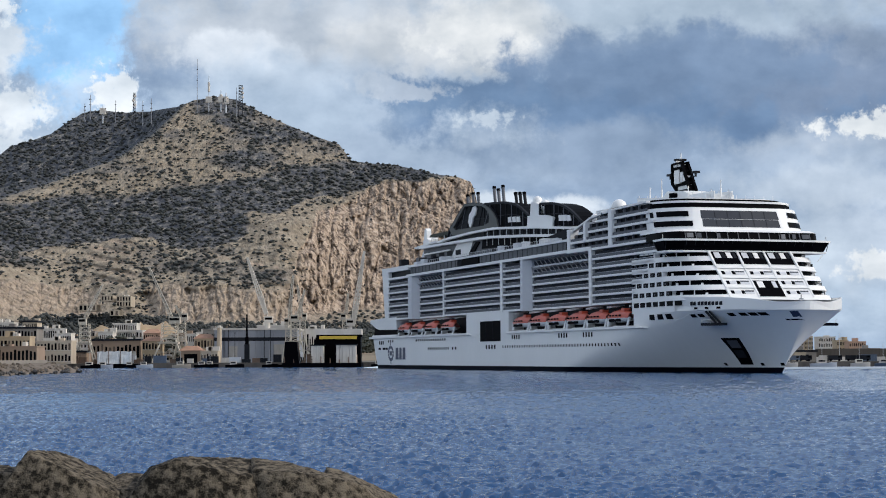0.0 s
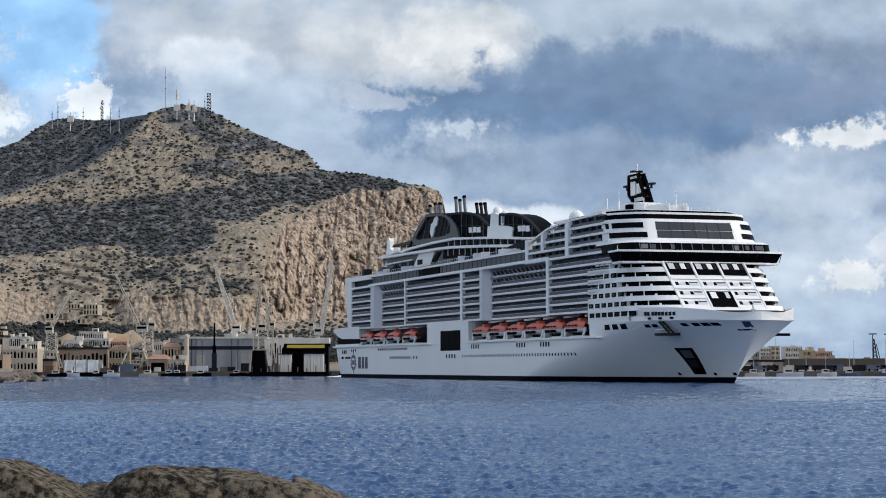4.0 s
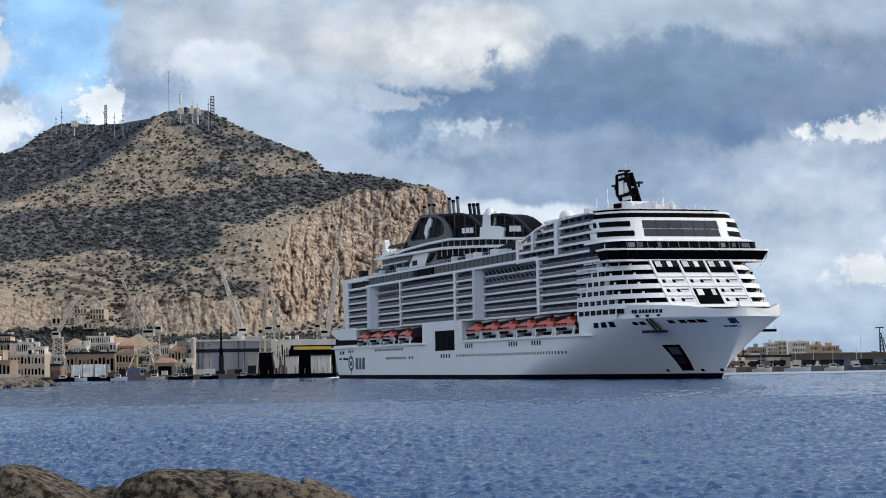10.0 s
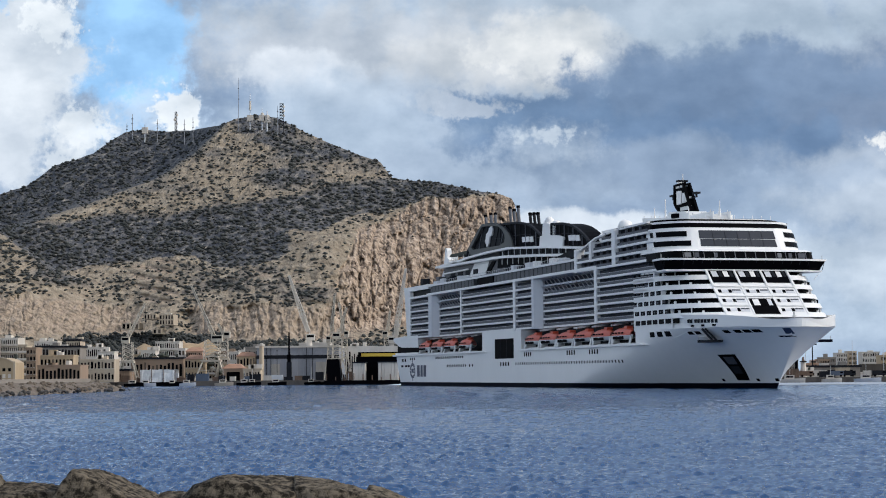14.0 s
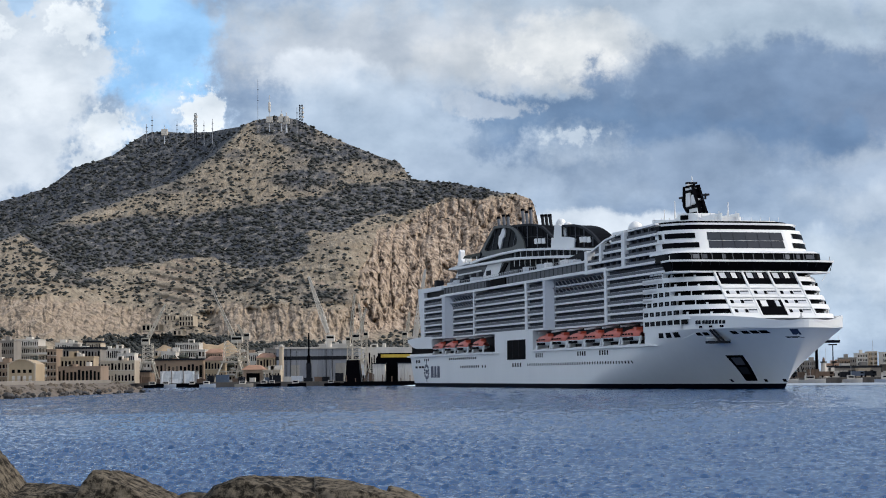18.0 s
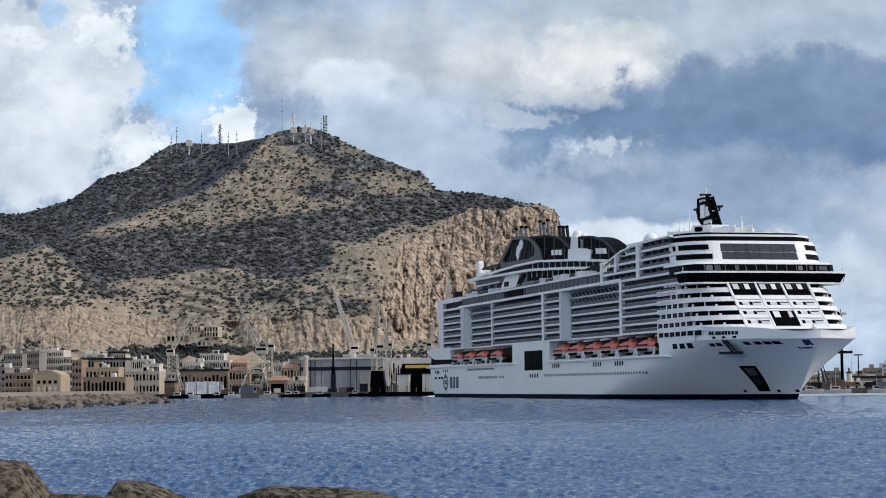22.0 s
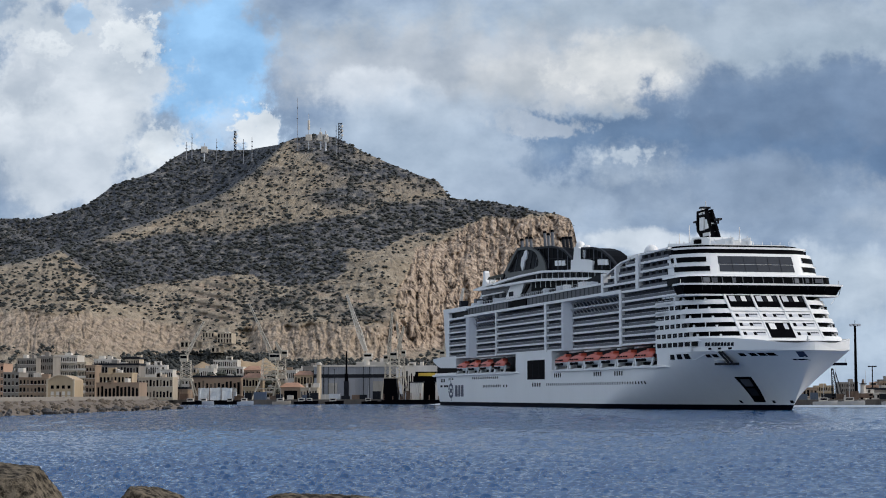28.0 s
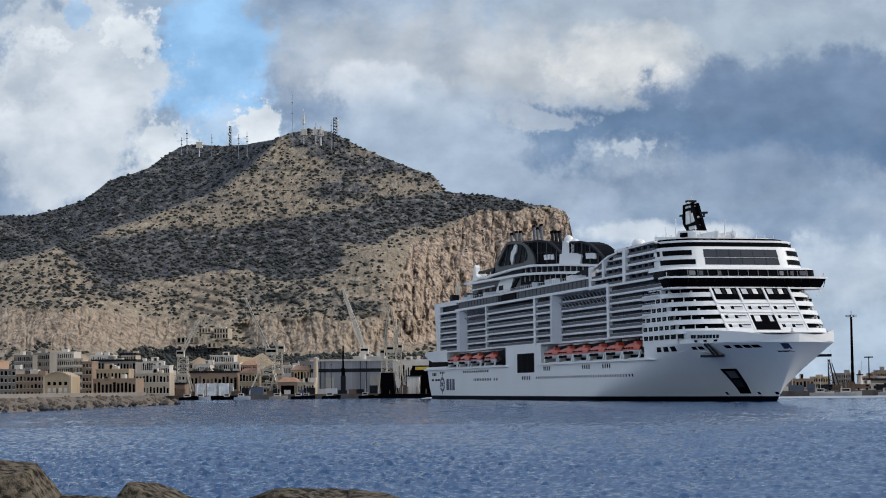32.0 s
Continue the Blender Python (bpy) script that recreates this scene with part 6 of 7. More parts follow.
def grey_shed(x, y, w, d, top):
    ob = thing("ship_hall", "large light grey shipyard hall with a dark band", "building", x, y, 2.1)
    h = top - 2.1
    n = 14
    for k in range(n):
        g = Mesh()
        g.box(w * k / n + 0.03, w * (k + 1) / n - 0.03, 0, d, 0, h)
        g.link("wall_panel", SHEDG, ob)
    g = Mesh()
    g.box(-0.1, w + 0.1, -0.12, 0, h * 0.66, h * 0.77)
    g.link("window_band", DARKG, ob, "dark window band")
    g = Mesh()
    g.box(-0.5, w + 0.5, -0.5, d, h, h + 0.9)
    g.link("roof", PLAST["plaster_white"], ob, "white roof edge")
    for a, b, t in ((0.17, 0.28, 0.5), (0.72, 0.9, 0.55)):
        g = Mesh()
        g.box(w * a, w * b, -0.15, 0.1, 0, h * t)
        g.link("sliding_door", CONC, ob)
    for k in range(5):
        g = Mesh()
        a = random.uniform(0.05, 0.9) * w
        g.box(a, a + 0.25, -0.4, -0.05, 0, h)
        g.link("drain_pipe", DARKG, ob)


def tarp_shed(x, y, w, d, top):
    ob = thing("covered_barge", "barge under white tarpaulins moored at the quay", "barge", x, y - 6, 0)
    g = Mesh()
    g.box(-2.5, w + 4, 0, d, -0.6, 1.9)
    g.link("barge_hull", BLACK, ob, "black barge hull")
    k = 0
    for a, b in ((0.0, 0.28), (0.29, 0.62), (0.63, 1.0)):
        g = Mesh()
        rows = []
        for z in (1.9, 4, 6, top):
            rows.append([(w * a + (w * (b - a)) * i / 6 + random.uniform(-0.15, 0.15), 0.6 + random.uniform(-0.25, 0.25) + (z - 1.9) * 0.06, z + random.uniform(-0.2, 0.2)) for i in range(7)])
        rows.append([(p[0], d - 0.6, p[2] - 0.3) for p in rows[-1]])
        rows.append([(p[0], d - 0.6, 1.9) for p in rows[-1]])
        g.strip(rows)
        g.link("tarpaulin", TARP, ob, "creased white tarpaulin")
    for k in range(4):
        g = Mesh()
        g.beam((w * k / 3, 0.3, 1.9), (w * k / 3, 0.3, top + 0.4), 0.15)
        g.link("post", RUST, ob)


def chimney(x, y, top):
    ob = thing("chimney", "pale stone tower chimney with a flared cap", "chimney", x, y, 2.1)
    g = Mesh()
    g.tube(0, 0, 0, top - 3.4, 1.35, 1.05, 10)
    g.link("shaft", PLAST["plaster_cream"], ob)
    g = Mesh()
    g.tube(0, 0, top - 3.4, top - 2.6, 1.5, 1.5, 10)
    g.tube(0, 0, top - 2.6, top - 2.1, 0.9, 0.7, 10)
    g.link("cap", PLAST["plaster_white"], ob)


def spar(x, y, top):
    ob = thing("piling_mast", "tall black piling mast on the quay", "mast", x, y, 2.1)
    g = Mesh()
    g.tube(0, 0, 0, top - 2.1, 0.55, 0.35, 8)
    g.link("mast", BLACK, ob)
    g = Mesh()
    g.box(-1.1, 1.1, -1, 1, 0, 8.5)
    g.link("winch_house", DARKG, ob)
    g = Mesh()
    g.box(-0.8, 0.8, -0.6, 0.6, 8.5, 12)
    g.link("hammer", BLACK, ob)


def thin_mast(x, y, top):
    ob = thing("flag_pole", "thin dark pole on the quay", "pole", x, y, 2.1)
    g = Mesh()
    g.tube(0, 0, 0, top - 2.1, 0.16, 0.1, 6)
    g.link("pole", DARKG, ob)
    g = Mesh()
    g.ball(0, 0, top - 2.1, 0.3, n=8, rings=5)
    g.link("finial", DARKG, ob)


def lattice(g, a, b, w0, w1, bays, r=0.12):
    """A square lattice beam from a to b."""
    a, b = Vector(a), Vector(b)
    d = (b - a).normalized()
    s = d.cross(Vector((0, 1, 0)))
    s = (s if s.length > 0.1 else Vector((1, 0, 0))).normalized()
    t = Vector((0, 1, 0))
    def corner(k, i):
        q = i / bays
        w = (w0 + (w1 - w0) * q) / 2
        return a + (b - a) * q + s * w * (1, -1, -1, 1)[k] + t * w * (1, 1, -1, -1)[k]
    for k in range(4):
        g.beam(corner(k, 0), corner(k, bays), r)
        for i in range(bays):
            g.beam(corner(k, i), corner((k + 1) % 4, i + 1), r * 0.7)
            if i:
                g.beam(corner(k, i), corner((k + 1) % 4, i), r * 0.7)


def crane(x, y, w, top, jib, kind, paint, label):
    """A harbour crane: portal or column, cabin, jib and stays. jib: foot and tip, along and up."""
    ob = thing("harbour_crane", label, "crane", x, y, 2.1)
    top -= 2.1
    foot, tip = [(p[0], 0, p[1] - 2.1) for p in jib]
    if kind == "portal":
        for sx in (-1, 1):
            for sy in (-1, 1):
                g = Mesh()
                g.beam((sx * w, sy * w * 0.7, 0), (sx * w * 0.45, sy * w * 0.35, top * 0.55), 0.35)
                g.link("leg", paint, ob)
        g = Mesh()
        lattice(g, (0, 0, top * 0.5), (0, 0, top), w * 0.95, w * 0.8, 5, 0.16)
        g.link("tower", paint, ob)
        g = Mesh()
        g.box(-w * 0.6, w * 0.6, -w * 0.45, w * 0.45, top * 0.5 - 0.5, top * 0.5 + 0.3)
        g.link("portal_beam", paint, ob)
        for q in (0.18, 0.34):
            g = Mesh()
            g.beam((-w * (1 - q), -w * 0.6, top * q * 1.5), (w * (1 - q), -w * 0.6, top * q * 1.5), 0.2)
            g.link("cross_beam", paint, ob)
    else:
        g = Mesh()
        g.tube(0, 0, 0, top, w * 0.28, w * 0.22, 10)
        g.link("column", paint, ob)
    g = Mesh()
    c = Vector((foot[0] - math.copysign(1.2, tip[0] - foot[0]), 0, top))
    g.box(c.x - w * 0.35, c.x + w * 0.35, -1.6, 1.6, top - 0.6, top + 2.6)
    cab = g.link("cabin", PLAST["plaster_white"] if kind == "slew" else paint, ob, "crane cabin")
    g = Mesh()
    g.box(c.x - w * 0.3, c.x + w * 0.3, -1.68, -1.55, top + 0.9, top + 2.0)
    g.link("cabin_window", GLASS, cab)
    g = Mesh()
    if kind == "slew":
        mid = Vector(foot).lerp(Vector(tip), 0.32)
        lattice(g, foot, mid, 1.6, 2.6, 5, 0.2)
        lattice(g, mid, tip, 2.4, 0.8, 12, 0.17)
        g.beam(foot, mid, 0.8)
        g.beam(mid, tip, 0.45)
    else:
        lattice(g, foot, tip, 1.5, 0.6, 12, 0.16)
    g.link("jib", paint, ob, "raised jib")
    peak = Vector((foot[0] * 0.3, 0, top + 4.5))
    g = Mesh()
    g.beam((0, -0.8, top + 1), peak, 0.16)
    g.beam((0, 0.8, top + 1), peak, 0.16)
    g.link("gantry", paint, ob)
    g = Mesh()
    g.beam(peak, tip, 0.06)
    g.beam((foot[0], 0, foot[2] + 1), peak, 0.06)
    g.link("stay", DARKG, ob)
    g = Mesh()
    drop = Vector(tip) - Vector((0, 0, (tip[2] - top) * 0.45))
    g.beam(tip, drop, 0.05)
    g.box(drop.x - 0.3, drop.x + 0.3, -0.3, 0.3, drop.z - 0.8, drop.z)
    g.link("hook", DARKG, ob)


def floating_dock(x, y, w):
    ob = thing("floating_dock", "black floating dock with white sheds and a yellow stripe", "dock", x, y, 0)
    g = Mesh()
    g.box(0, w, 0, 24, -0.8, 2.0)
    g.link("pontoon", BLACK, ob)
    g = Mesh()
    v = [(0.5, 0.3, 2), (7.5, 0.3, 2), (6.5, 0.3, 11.5), (1.2, 0.3, 11.5), (0.5, 10, 2), (7.5, 10, 2), (6.5, 10, 11.5), (1.2, 10, 11.5)]
    g.add(v, [(0, 1, 2, 3), (7, 6, 5, 4), (0, 1, 5, 4), (1, 2, 6, 5), (2, 3, 7, 6), (3, 0, 4, 7)])
    g.link("wing_wall", BLACK, ob, "black side wall of the dock")
    for a, b, z, mt in ((0.36, 0.52, 9.6, PLAST["plaster_white"]), (0.68, 0.93, 9.8, PLAST["plaster_white"])):
        n = 6
        for k in range(n):
            g = Mesh()
            q0, q1 = w * (a + (b - a) * k / n), w * (a + (b - a) * (k + 1) / n)
            g.box(q0 + 0.06, q1 - 0.06, 1.5, 9, 2, z)
            g.link("shed_panel", mt, ob, "white shed panel")
        g = Mesh()
        g.box(w * a - 0.4, w * b + 0.4, 1.2, 9.4, z, z + 0.5)
        g.link("shed_roof", DARKG, ob)
    # solid black block paints the shade inside the open shed
    g = Mesh()
    g.box(w * 0.40, w * 0.98, 11, 22, 2, 13.4)
    g.link("rear_shed", BLACK, ob, "black block for the shaded interior of the dock shed")
    g = Mesh()
    g.box(w * 0.45, w * 0.93, 10.5, 10.68, 12.6, 14.0)
    g.link("stripe", YELLOW, ob, "yellow stripe")
    g = Mesh()
    g.box(w * 0.40, w * 0.99, 10.4, 22.4, 14.6, 17.2)
    g.link("roof", PLAST["plaster_white"], ob, "white roof")
    g = Mesh()
    g.box(w * 0.41, w, 10.7, 22, 13.4, 14.6)
    g.link("eave", BLACK, ob)
    for k in range(9):
        g = Mesh()
        a = w * (0.03 + 0.115 * k)
        g.tube(a, 0.4, 2, random.uniform(3.2, 5.5), 0.22, n=6)
        g.link("bollard", RUST, ob)
    for k in range(6):
        g = Mesh()
        a = w * (0.22 + 0.02 * k)
        g.beam((a, 2, 2), (a + random.uniform(-2, 2), 2, random.uniform(7, 12)), 0.15)
        g.link("pipe", RUST if k % 2 else GREYW, ob)


def light_mast(x, y, top):
    ob = thing("light_mast", "tall dark floodlight mast with a ring of lamps", "mast", x, y, 1.9)
    h = top - 1.9
    g = Mesh()
    g.tube(0, 0, 0, h - 1.5, 0.66, 0.42, 12)
    g.link("pole", BLACK, ob)
    g = Mesh()
    g.tube(0, 0, h - 1.9, h - 1.4, 1.5, 1.5, 12)
    g.link("ring", DARKG, ob)
    for k in range(8):
        a = 2 * math.pi * k / 8
        g = Mesh()
        q = (1.75 * math.cos(a), 1.75 * math.sin(a))
        g.box(q[0] - 0.42, q[0] + 0.42, q[1] - 0.3, q[1] + 0.3, h - 2.1, h - 1.2)
        g.link("floodlight", GREYW, ob)
    g = Mesh()
    g.tube(0, 0, h - 1.4, h + 0.2, 0.12, n=6)
    g.link("lightning_rod", DARKG, ob)


def derrick(x, y, top):
    ob = thing("derrick", "small dark lattice derrick on the mole", "derrick", x, y, 1.9)
    g = Mesh()
    lattice(g, (0, 0, 0), (-1.2, 0, top - 1.9), 2.6, 0.5, 8, 0.14)
    g.link("tower", DARKG, ob)
    g = Mesh()
    g.beam((0, 0, top * 0.75), (2.8, 0, 1), 0.2)
    g.link("strut", DARKG, ob)
    g = Mesh()
    g.box(-2, 2, -1.5, 1.5, 0, 1.6)
    g.link("base", RUST, ob)


def beacon(x, y, top):
    ob = thing("beacon", "small white harbour beacon tower", "beacon", x, y, 1.9)
    h = top - 1.9
    g = Mesh()
    g.tube(0, 0, 0, h * 0.75, 1.3, 0.95, 10)
    g.link("tower", PLAST["plaster_white"], ob)
    g = Mesh()
    g.tube(0, 0, h * 0.75, h * 0.8, 1.4, 1.4, 10)
    g.link("gallery", DARKG, ob)
    g = Mesh()
    g.tube(0, 0, h * 0.8, h, 0.6, 0.3, 8)
    g.link("lantern", RUST, ob)


def lamp_post(x, y, top):
    ob = thing("lamp_post", "thin dark lamp post with a cross arm", "lamp post", x, y, 1.9)
    h = top - 1.9
    g = Mesh()
    g.tube(0, 0, 0, h, 0.3, 0.2, 8)
    g.link("pole", DARKG, ob)
    g = Mesh()
    g.box(-1.8, 1.8, -0.2, 0.2, h - 0.3, h + 0.2)
    g.link("arm", DARKG, ob)


def aerial(x, y, z0, z1, w, kind):
    ob = thing("radio_mast", {"s": "slender radio mast on the summit", "w": "white and red radio mast on the summit", "l": "lattice radio tower with dishes on the summit"}[kind], "radio mast", x, y, z0 - 25)
    h = z1 - z0 + 25
    if kind == "l":
        for sx in (-1, 1):
            g = Mesh()
            g.beam((sx * w, 0, 0), (sx * w * 0.8, 0, h), 0.6)
            g.link("leg", DARKG, ob)
        n = 7
        for k in range(n):
            a, b = 22 + (h - 22) * k / n, 22 + (h - 22) * (k + 1) / n
            g = Mesh()
            g.beam((-w, 0, a), (w, 0, b), 0.6)
            g.beam((-w, 0, b), (w, 0, b), 0.8)
            g.link("brace", DARKG, ob)
        for k in range(3):
            g = Mesh()
            g.tube(random.choice((-1, 1)) * w, -1.5, h - 8 - 9 * k, h - 4 - 9 * k, 2.2, n=10)
            g.link("dish", PLAST["plaster_white"], ob)
    else:
        g = Mesh()
        g.tube(0, 0, 0, h, w * 0.6, w * 0.35, 8)
        g.link("mast", SHEDG if kind == "s" else GREYW, ob)
        if kind == "w":
            g = Mesh()
            g.tube(0, 0, h * 0.55, h * 0.8, w * 1.5, w * 1.5, 8)
            g.link("antenna_drum", PLAST["plaster_white"], ob)
            g = Mesh()
            g.box(-6, 6, -3, 3, 18, 30)
            g.link("hut", PLAST["plaster_white"], ob)
        else:
            for q in (0.6, 0.8):
                g = Mesh()
                g.box(-w * 1.3, w * 1.3, -0.4, 0.4, h * q, h * q + 1.2)
                g.link("cross_arm", DARKG, ob)


SHUT = mat("brown_shutters", (0.10, 0.075, 0.055), 0.8, var=0.3)

house(-211.2, 760, 12.0, 14, 9.1, 3, 6, PLAST["plaster_brown"], "flat", "low brown stone harbour building with shuttered windows")
gable_hall(-195.7, 745, 10.6, 16, 10.4, 12.4)
house(-229.1, 800, 6.8, 14, 11.7, 4, 3, PLAST["plaster_grey"], "flat", "grey concrete block with small windows")
house(-278.8, 1000, 10.0, 16, 21.5, 6, 5, PLAST["plaster_grey"], "flat", "grey apartment block with balconies")
house(-271.5, 1010, 9.2, 16, 22.8, 6, 4, PLAST["plaster_grey"], "flat", "grey apartment block with balconies")
house(-266.8, 1030, 12.8, 16, 23.7, 6, 6, PLAST["plaster_white"], "balcony", "white apartment block with stacked balconies")
house(-268.7, 900, 11.0, 16, 17.1, 5, 5, PLAST["plaster_pink"], "flat", "faded pink apartment block")
house(-257.3, 820, 12.0, 16, 13.4, 4, 6, PLAST["plaster_brown"], "flat", "brown harbour storehouse")
house(-236.7, 960, 4.4, 12, 18.7, 5, 3, PLAST["plaster_cream"], "balcony", "cream house with balconies")
house(-208.2, 860, 4.4, 12, 15.6, 5, 2, PLAST["plaster_brown"], "flat", "narrow brown house with blank front")
house(-181.9, 770, 17.5, 16, 7.0, 1, 8, PLAST["plaster_brown"], "flat", "long brown palace with a lower arcade")
house(-185.5, 790, 13.9, 10, 11.2, 1, 9, PLAST["plaster_ochre"], "flat", "yellow loggia with tall windows on a palace", tall=True)
house(-208.5, 880, 20.5, 14, 16.2, 3, 10, PLAST["plaster_grey"], "dark", "long grey building with a dark flat roof")
house(-212.3, 960, 7.3, 12, 20.7, 5, 4, PLAST["plaster_cream"], "dark", "cream block with a dark top storey")
house(-261.6, 1100, 13.3, 12, 23.0, 4, 5, PLAST["plaster_white"], "flat", "white house on the hillside")
house(-183.7, 860, 15.6, 12, 10.0, 2, 7, PLAST["plaster_cream"], "flat", "cream terraced houses")
house(-212.1, 1000, 11.2, 12, 17.8, 3, 5, PLAST["plaster_white"], "balcony", "white villa with wide balconies")
house(-196.4, 960, 8.7, 10, 14.8, 2, 4, PLAST["plaster_white"], "flat", "low white house above the quay")
house(-184.8, 880, 19.6, 14, 5.1, 1, 8, PLAST["plaster_brown"], "dark", "long brown quayside shed with a dark roof line", blank=True)
house(-167.8, 900, 24.4, 12, 10.6, 1, 9, PLAST["plaster_brown"], "dark", "long brown workshop")
house(-199.8, 1150, 14.5, 14, 23.1, 5, 6, PLAST["plaster_white"], "balcony", "white modern apartment block with wide balconies")
house(-196.1, 1080, 8.5, 12, 17.1, 2, 4, PLAST["plaster_white"], "flat", "low white house above the quay")
house(-161.7, 1000, 3.6, 10, 16.7, 4, 1, PLAST["plaster_white"], "flat", "tall narrow white house")
house(-140.8, 890, 8.6, 12, 10.3, 2, 4, PLAST["plaster_ochre"], "tile", "ochre house with arched top")
house(-156.0, 990, 8.6, 12, 15.3, 3, 4, PLAST["plaster_pink"], "tile", "pink house with tiled roof")
house(-133.2, 980, 5.9, 12, 14.4, 3, 3, PLAST["plaster_white"], "flat", "white house by the shipyard")
house(-121.7, 930, 9.2, 12, 11.8, 2, 4, PLAST["plaster_ochre"], "tile", "ochre house with a tiled roof")
house(-122.4, 885, 9.5, 14, 5.8, 1, 2, PLAST["plaster_brown"], "tile", "brown boathouse with a wide dark door", gate=True)
house(-112.5, 882, 7.9, 10, 5.2, 1, 4, PLAST["plaster_cream"], "flat", "low cream storehouse")
house(-132.6, 1050, 9.4, 12, 17.6, 2, 5, PLAST["plaster_grey"], "flat", "grey storehouse with small windows")
house(-509.9, 2835, 17.9, 40, 7.6, 1, 4, PLAST["plaster_cream"], "flat", "ruined pale house with dark arched window holes", tall=True, base=90.2)
house(-486.9, 2835, 21.3, 40, 15.2, 2, 5, PLAST["plaster_cream"], "flat", "ruined pale house with dark arched window holes", tall=True, base=81.6)
house(-543.2, 2835, 25.6, 40, 9.3, 1, 4, PLAST["plaster_cream"], "flat", "ruined pale house with dark arched window holes", tall=True, base=75.2)
house(-497.0, 2835, 13.7, 40, 7.6, 1, 2, PLAST["plaster_cream"], "flat", "ruined pale house with dark arched window holes", tall=True, base=68.1)
sandy_rise(-244.0, 1500, 60, 32.6)
grey_shed(-111.9, 930, 40.3, 40, 18.0)
house(-97.9, 1000, 16.4, 20, 19.0, 1, 8, PLAST["plaster_white"], "flat", "white shipyard hall with a long window strip")
house(-76.3, 1010, 18.7, 20, 17.1, 1, 8, PLAST["plaster_white"], "flat", "white shipyard hall with dark windows")
tarp_shed(-158.0, 874, 16.1, 12, 7.6)
chimney(-106.5, 905, 19.8)
spar(-90.8, 880, 24.5)
thin_mast(-96.6, 882, 15.9)
crane(-166.6, 885, 5.0, 20.6, [(0.1, 23.2), (8.2, 38.9)], "portal", CRANEW, "old grey portal crane with a lattice jib")
crane(-128.1, 890, 7.5, 21.1, [(1.3, 22.7), (-9.8, 47.3)], "portal", CRANEW, "old lattice portal crane with a raised jib")
crane(-123.0, 895, 4.0, 22.7, [(0.2, 23.2), (-3.0, 29.4)], "portal", CRANEW, "old lattice crane tower")
crane(-88.7, 960, 6.0, 22.6, [(-0.6, 26.4), (-10.3, 55.0)], "slew", PLAST["plaster_white"], "white slewing crane with a long boom")
crane(-70.0, 900, 5.0, 21.9, [(0.8, 22.5), (4.5, 36.6)], "portal", CRANEW, "grey shipyard lattice crane with a short jib")
crane(-73.6, 905, 3.0, 20.5, [(0.3, 22.1), (2.2, 43.6)], "portal", CRANEW, "thin grey lattice crane tower")
crane(-44.4, 905, 5.0, 19.9, [(1.3, 18.9), (6.9, 54.8)], "slew", PLAST["plaster_white"], "white slewing crane with a tall boom")
crane(-46.9, 912, 3.5, 22.8, [(0.2, 25.5), (1.4, 35.0)], "portal", CRANEW, "grey lattice crane with a cabin")
crane(-68.3, 925, 3.0, 23.3, [(-0.4, 24.7), (-2.7, 39.8)], "portal", CRANEW, "grey lattice crane on the quay")
floating_dock(-71.7, 846, 35.2)
house(229.7, 1250, 6.4, 14, 13.6, 5, 3, PLAST["plaster_white"], "flat", "tall white apartment block standing beyond the mole")
house(239.1, 1260, 5.3, 14, 14.7, 5, 3, PLAST["plaster_cream"], "flat", "tall cream apartment block standing beyond the mole")
house(244.2, 1240, 11.1, 14, 14.0, 4, 5, PLAST["plaster_white"], "flat", "tall white apartment block standing beyond the mole")
house(247.8, 1200, 7.2, 14, 11.4, 3, 4, PLAST["plaster_ochre"], "flat", "ochre apartment block standing beyond the mole")
house(251.4, 1180, 10.3, 14, 10.4, 3, 4, PLAST["plaster_pink"], "flat", "faded pink harbour building standing beyond the mole")
house(213.9, 1220, 9.5, 14, 10.6, 3, 4, PLAST["plaster_grey"], "flat", "grey harbour building standing beyond the mole")
house(220.1, 1000, 9.0, 14, 5.5, 1, 5, PLAST["plaster_grey"], "flat", "low grey storehouse standing beyond the mole")
house(224.5, 980, 20.6, 14, 5.1, 1, 9, PLAST["plaster_brown"], "flat", "long low brown storehouse standing beyond the mole")
house(126.8, 760, 8.6, 14, 2.1, 1, 3, PLAST["plaster_white"], "flat", "white quayside hut standing beyond the mole")
house(140.9, 765, 4.6, 14, 3.1, 1, 3, PLAST["plaster_cream"], "flat", "cream quayside hut standing beyond the mole")
house(142.4, 1000, 8.7, 14, 6.0, 2, 5, PLAST["plaster_ochre"], "flat", "ochre harbour building standing beyond the mole")
house(161.8, 1050, 9.8, 14, 8.0, 3, 5, PLAST["plaster_grey"], "flat", "grey office block standing beyond the mole")
house(181.5, 1040, 5.4, 14, 8.3, 3, 3, PLAST["plaster_brown"], "flat", "brown block standing beyond the mole")
house(167.2, 1000, 7.3, 14, 6.1, 2, 4, PLAST["plaster_pink"], "flat", "faded pink harbour building standing beyond the mole")
house(116.4, 900, 11.8, 14, 4.7, 1, 5, PLAST["plaster_brown"], "flat", "low brown shed standing beyond the mole")
light_mast(123.5, 760, 32.9)
derrick(113.2, 745, 14.0)
beacon(122.9, 740, 9.7)
lamp_post(136.8, 800, 15.5)
derrick(220.5, 900, 16.6)
lamp_post(209.2, 860, 18.4)
lamp_post(216.2, 860, 18.3)
house(155.0, 790, 104.3, 3, 4.6, 1, 40, PLAST["dark_stone"], "flat", "long dark stone harbour wall with shallow buttresses", blank=True)
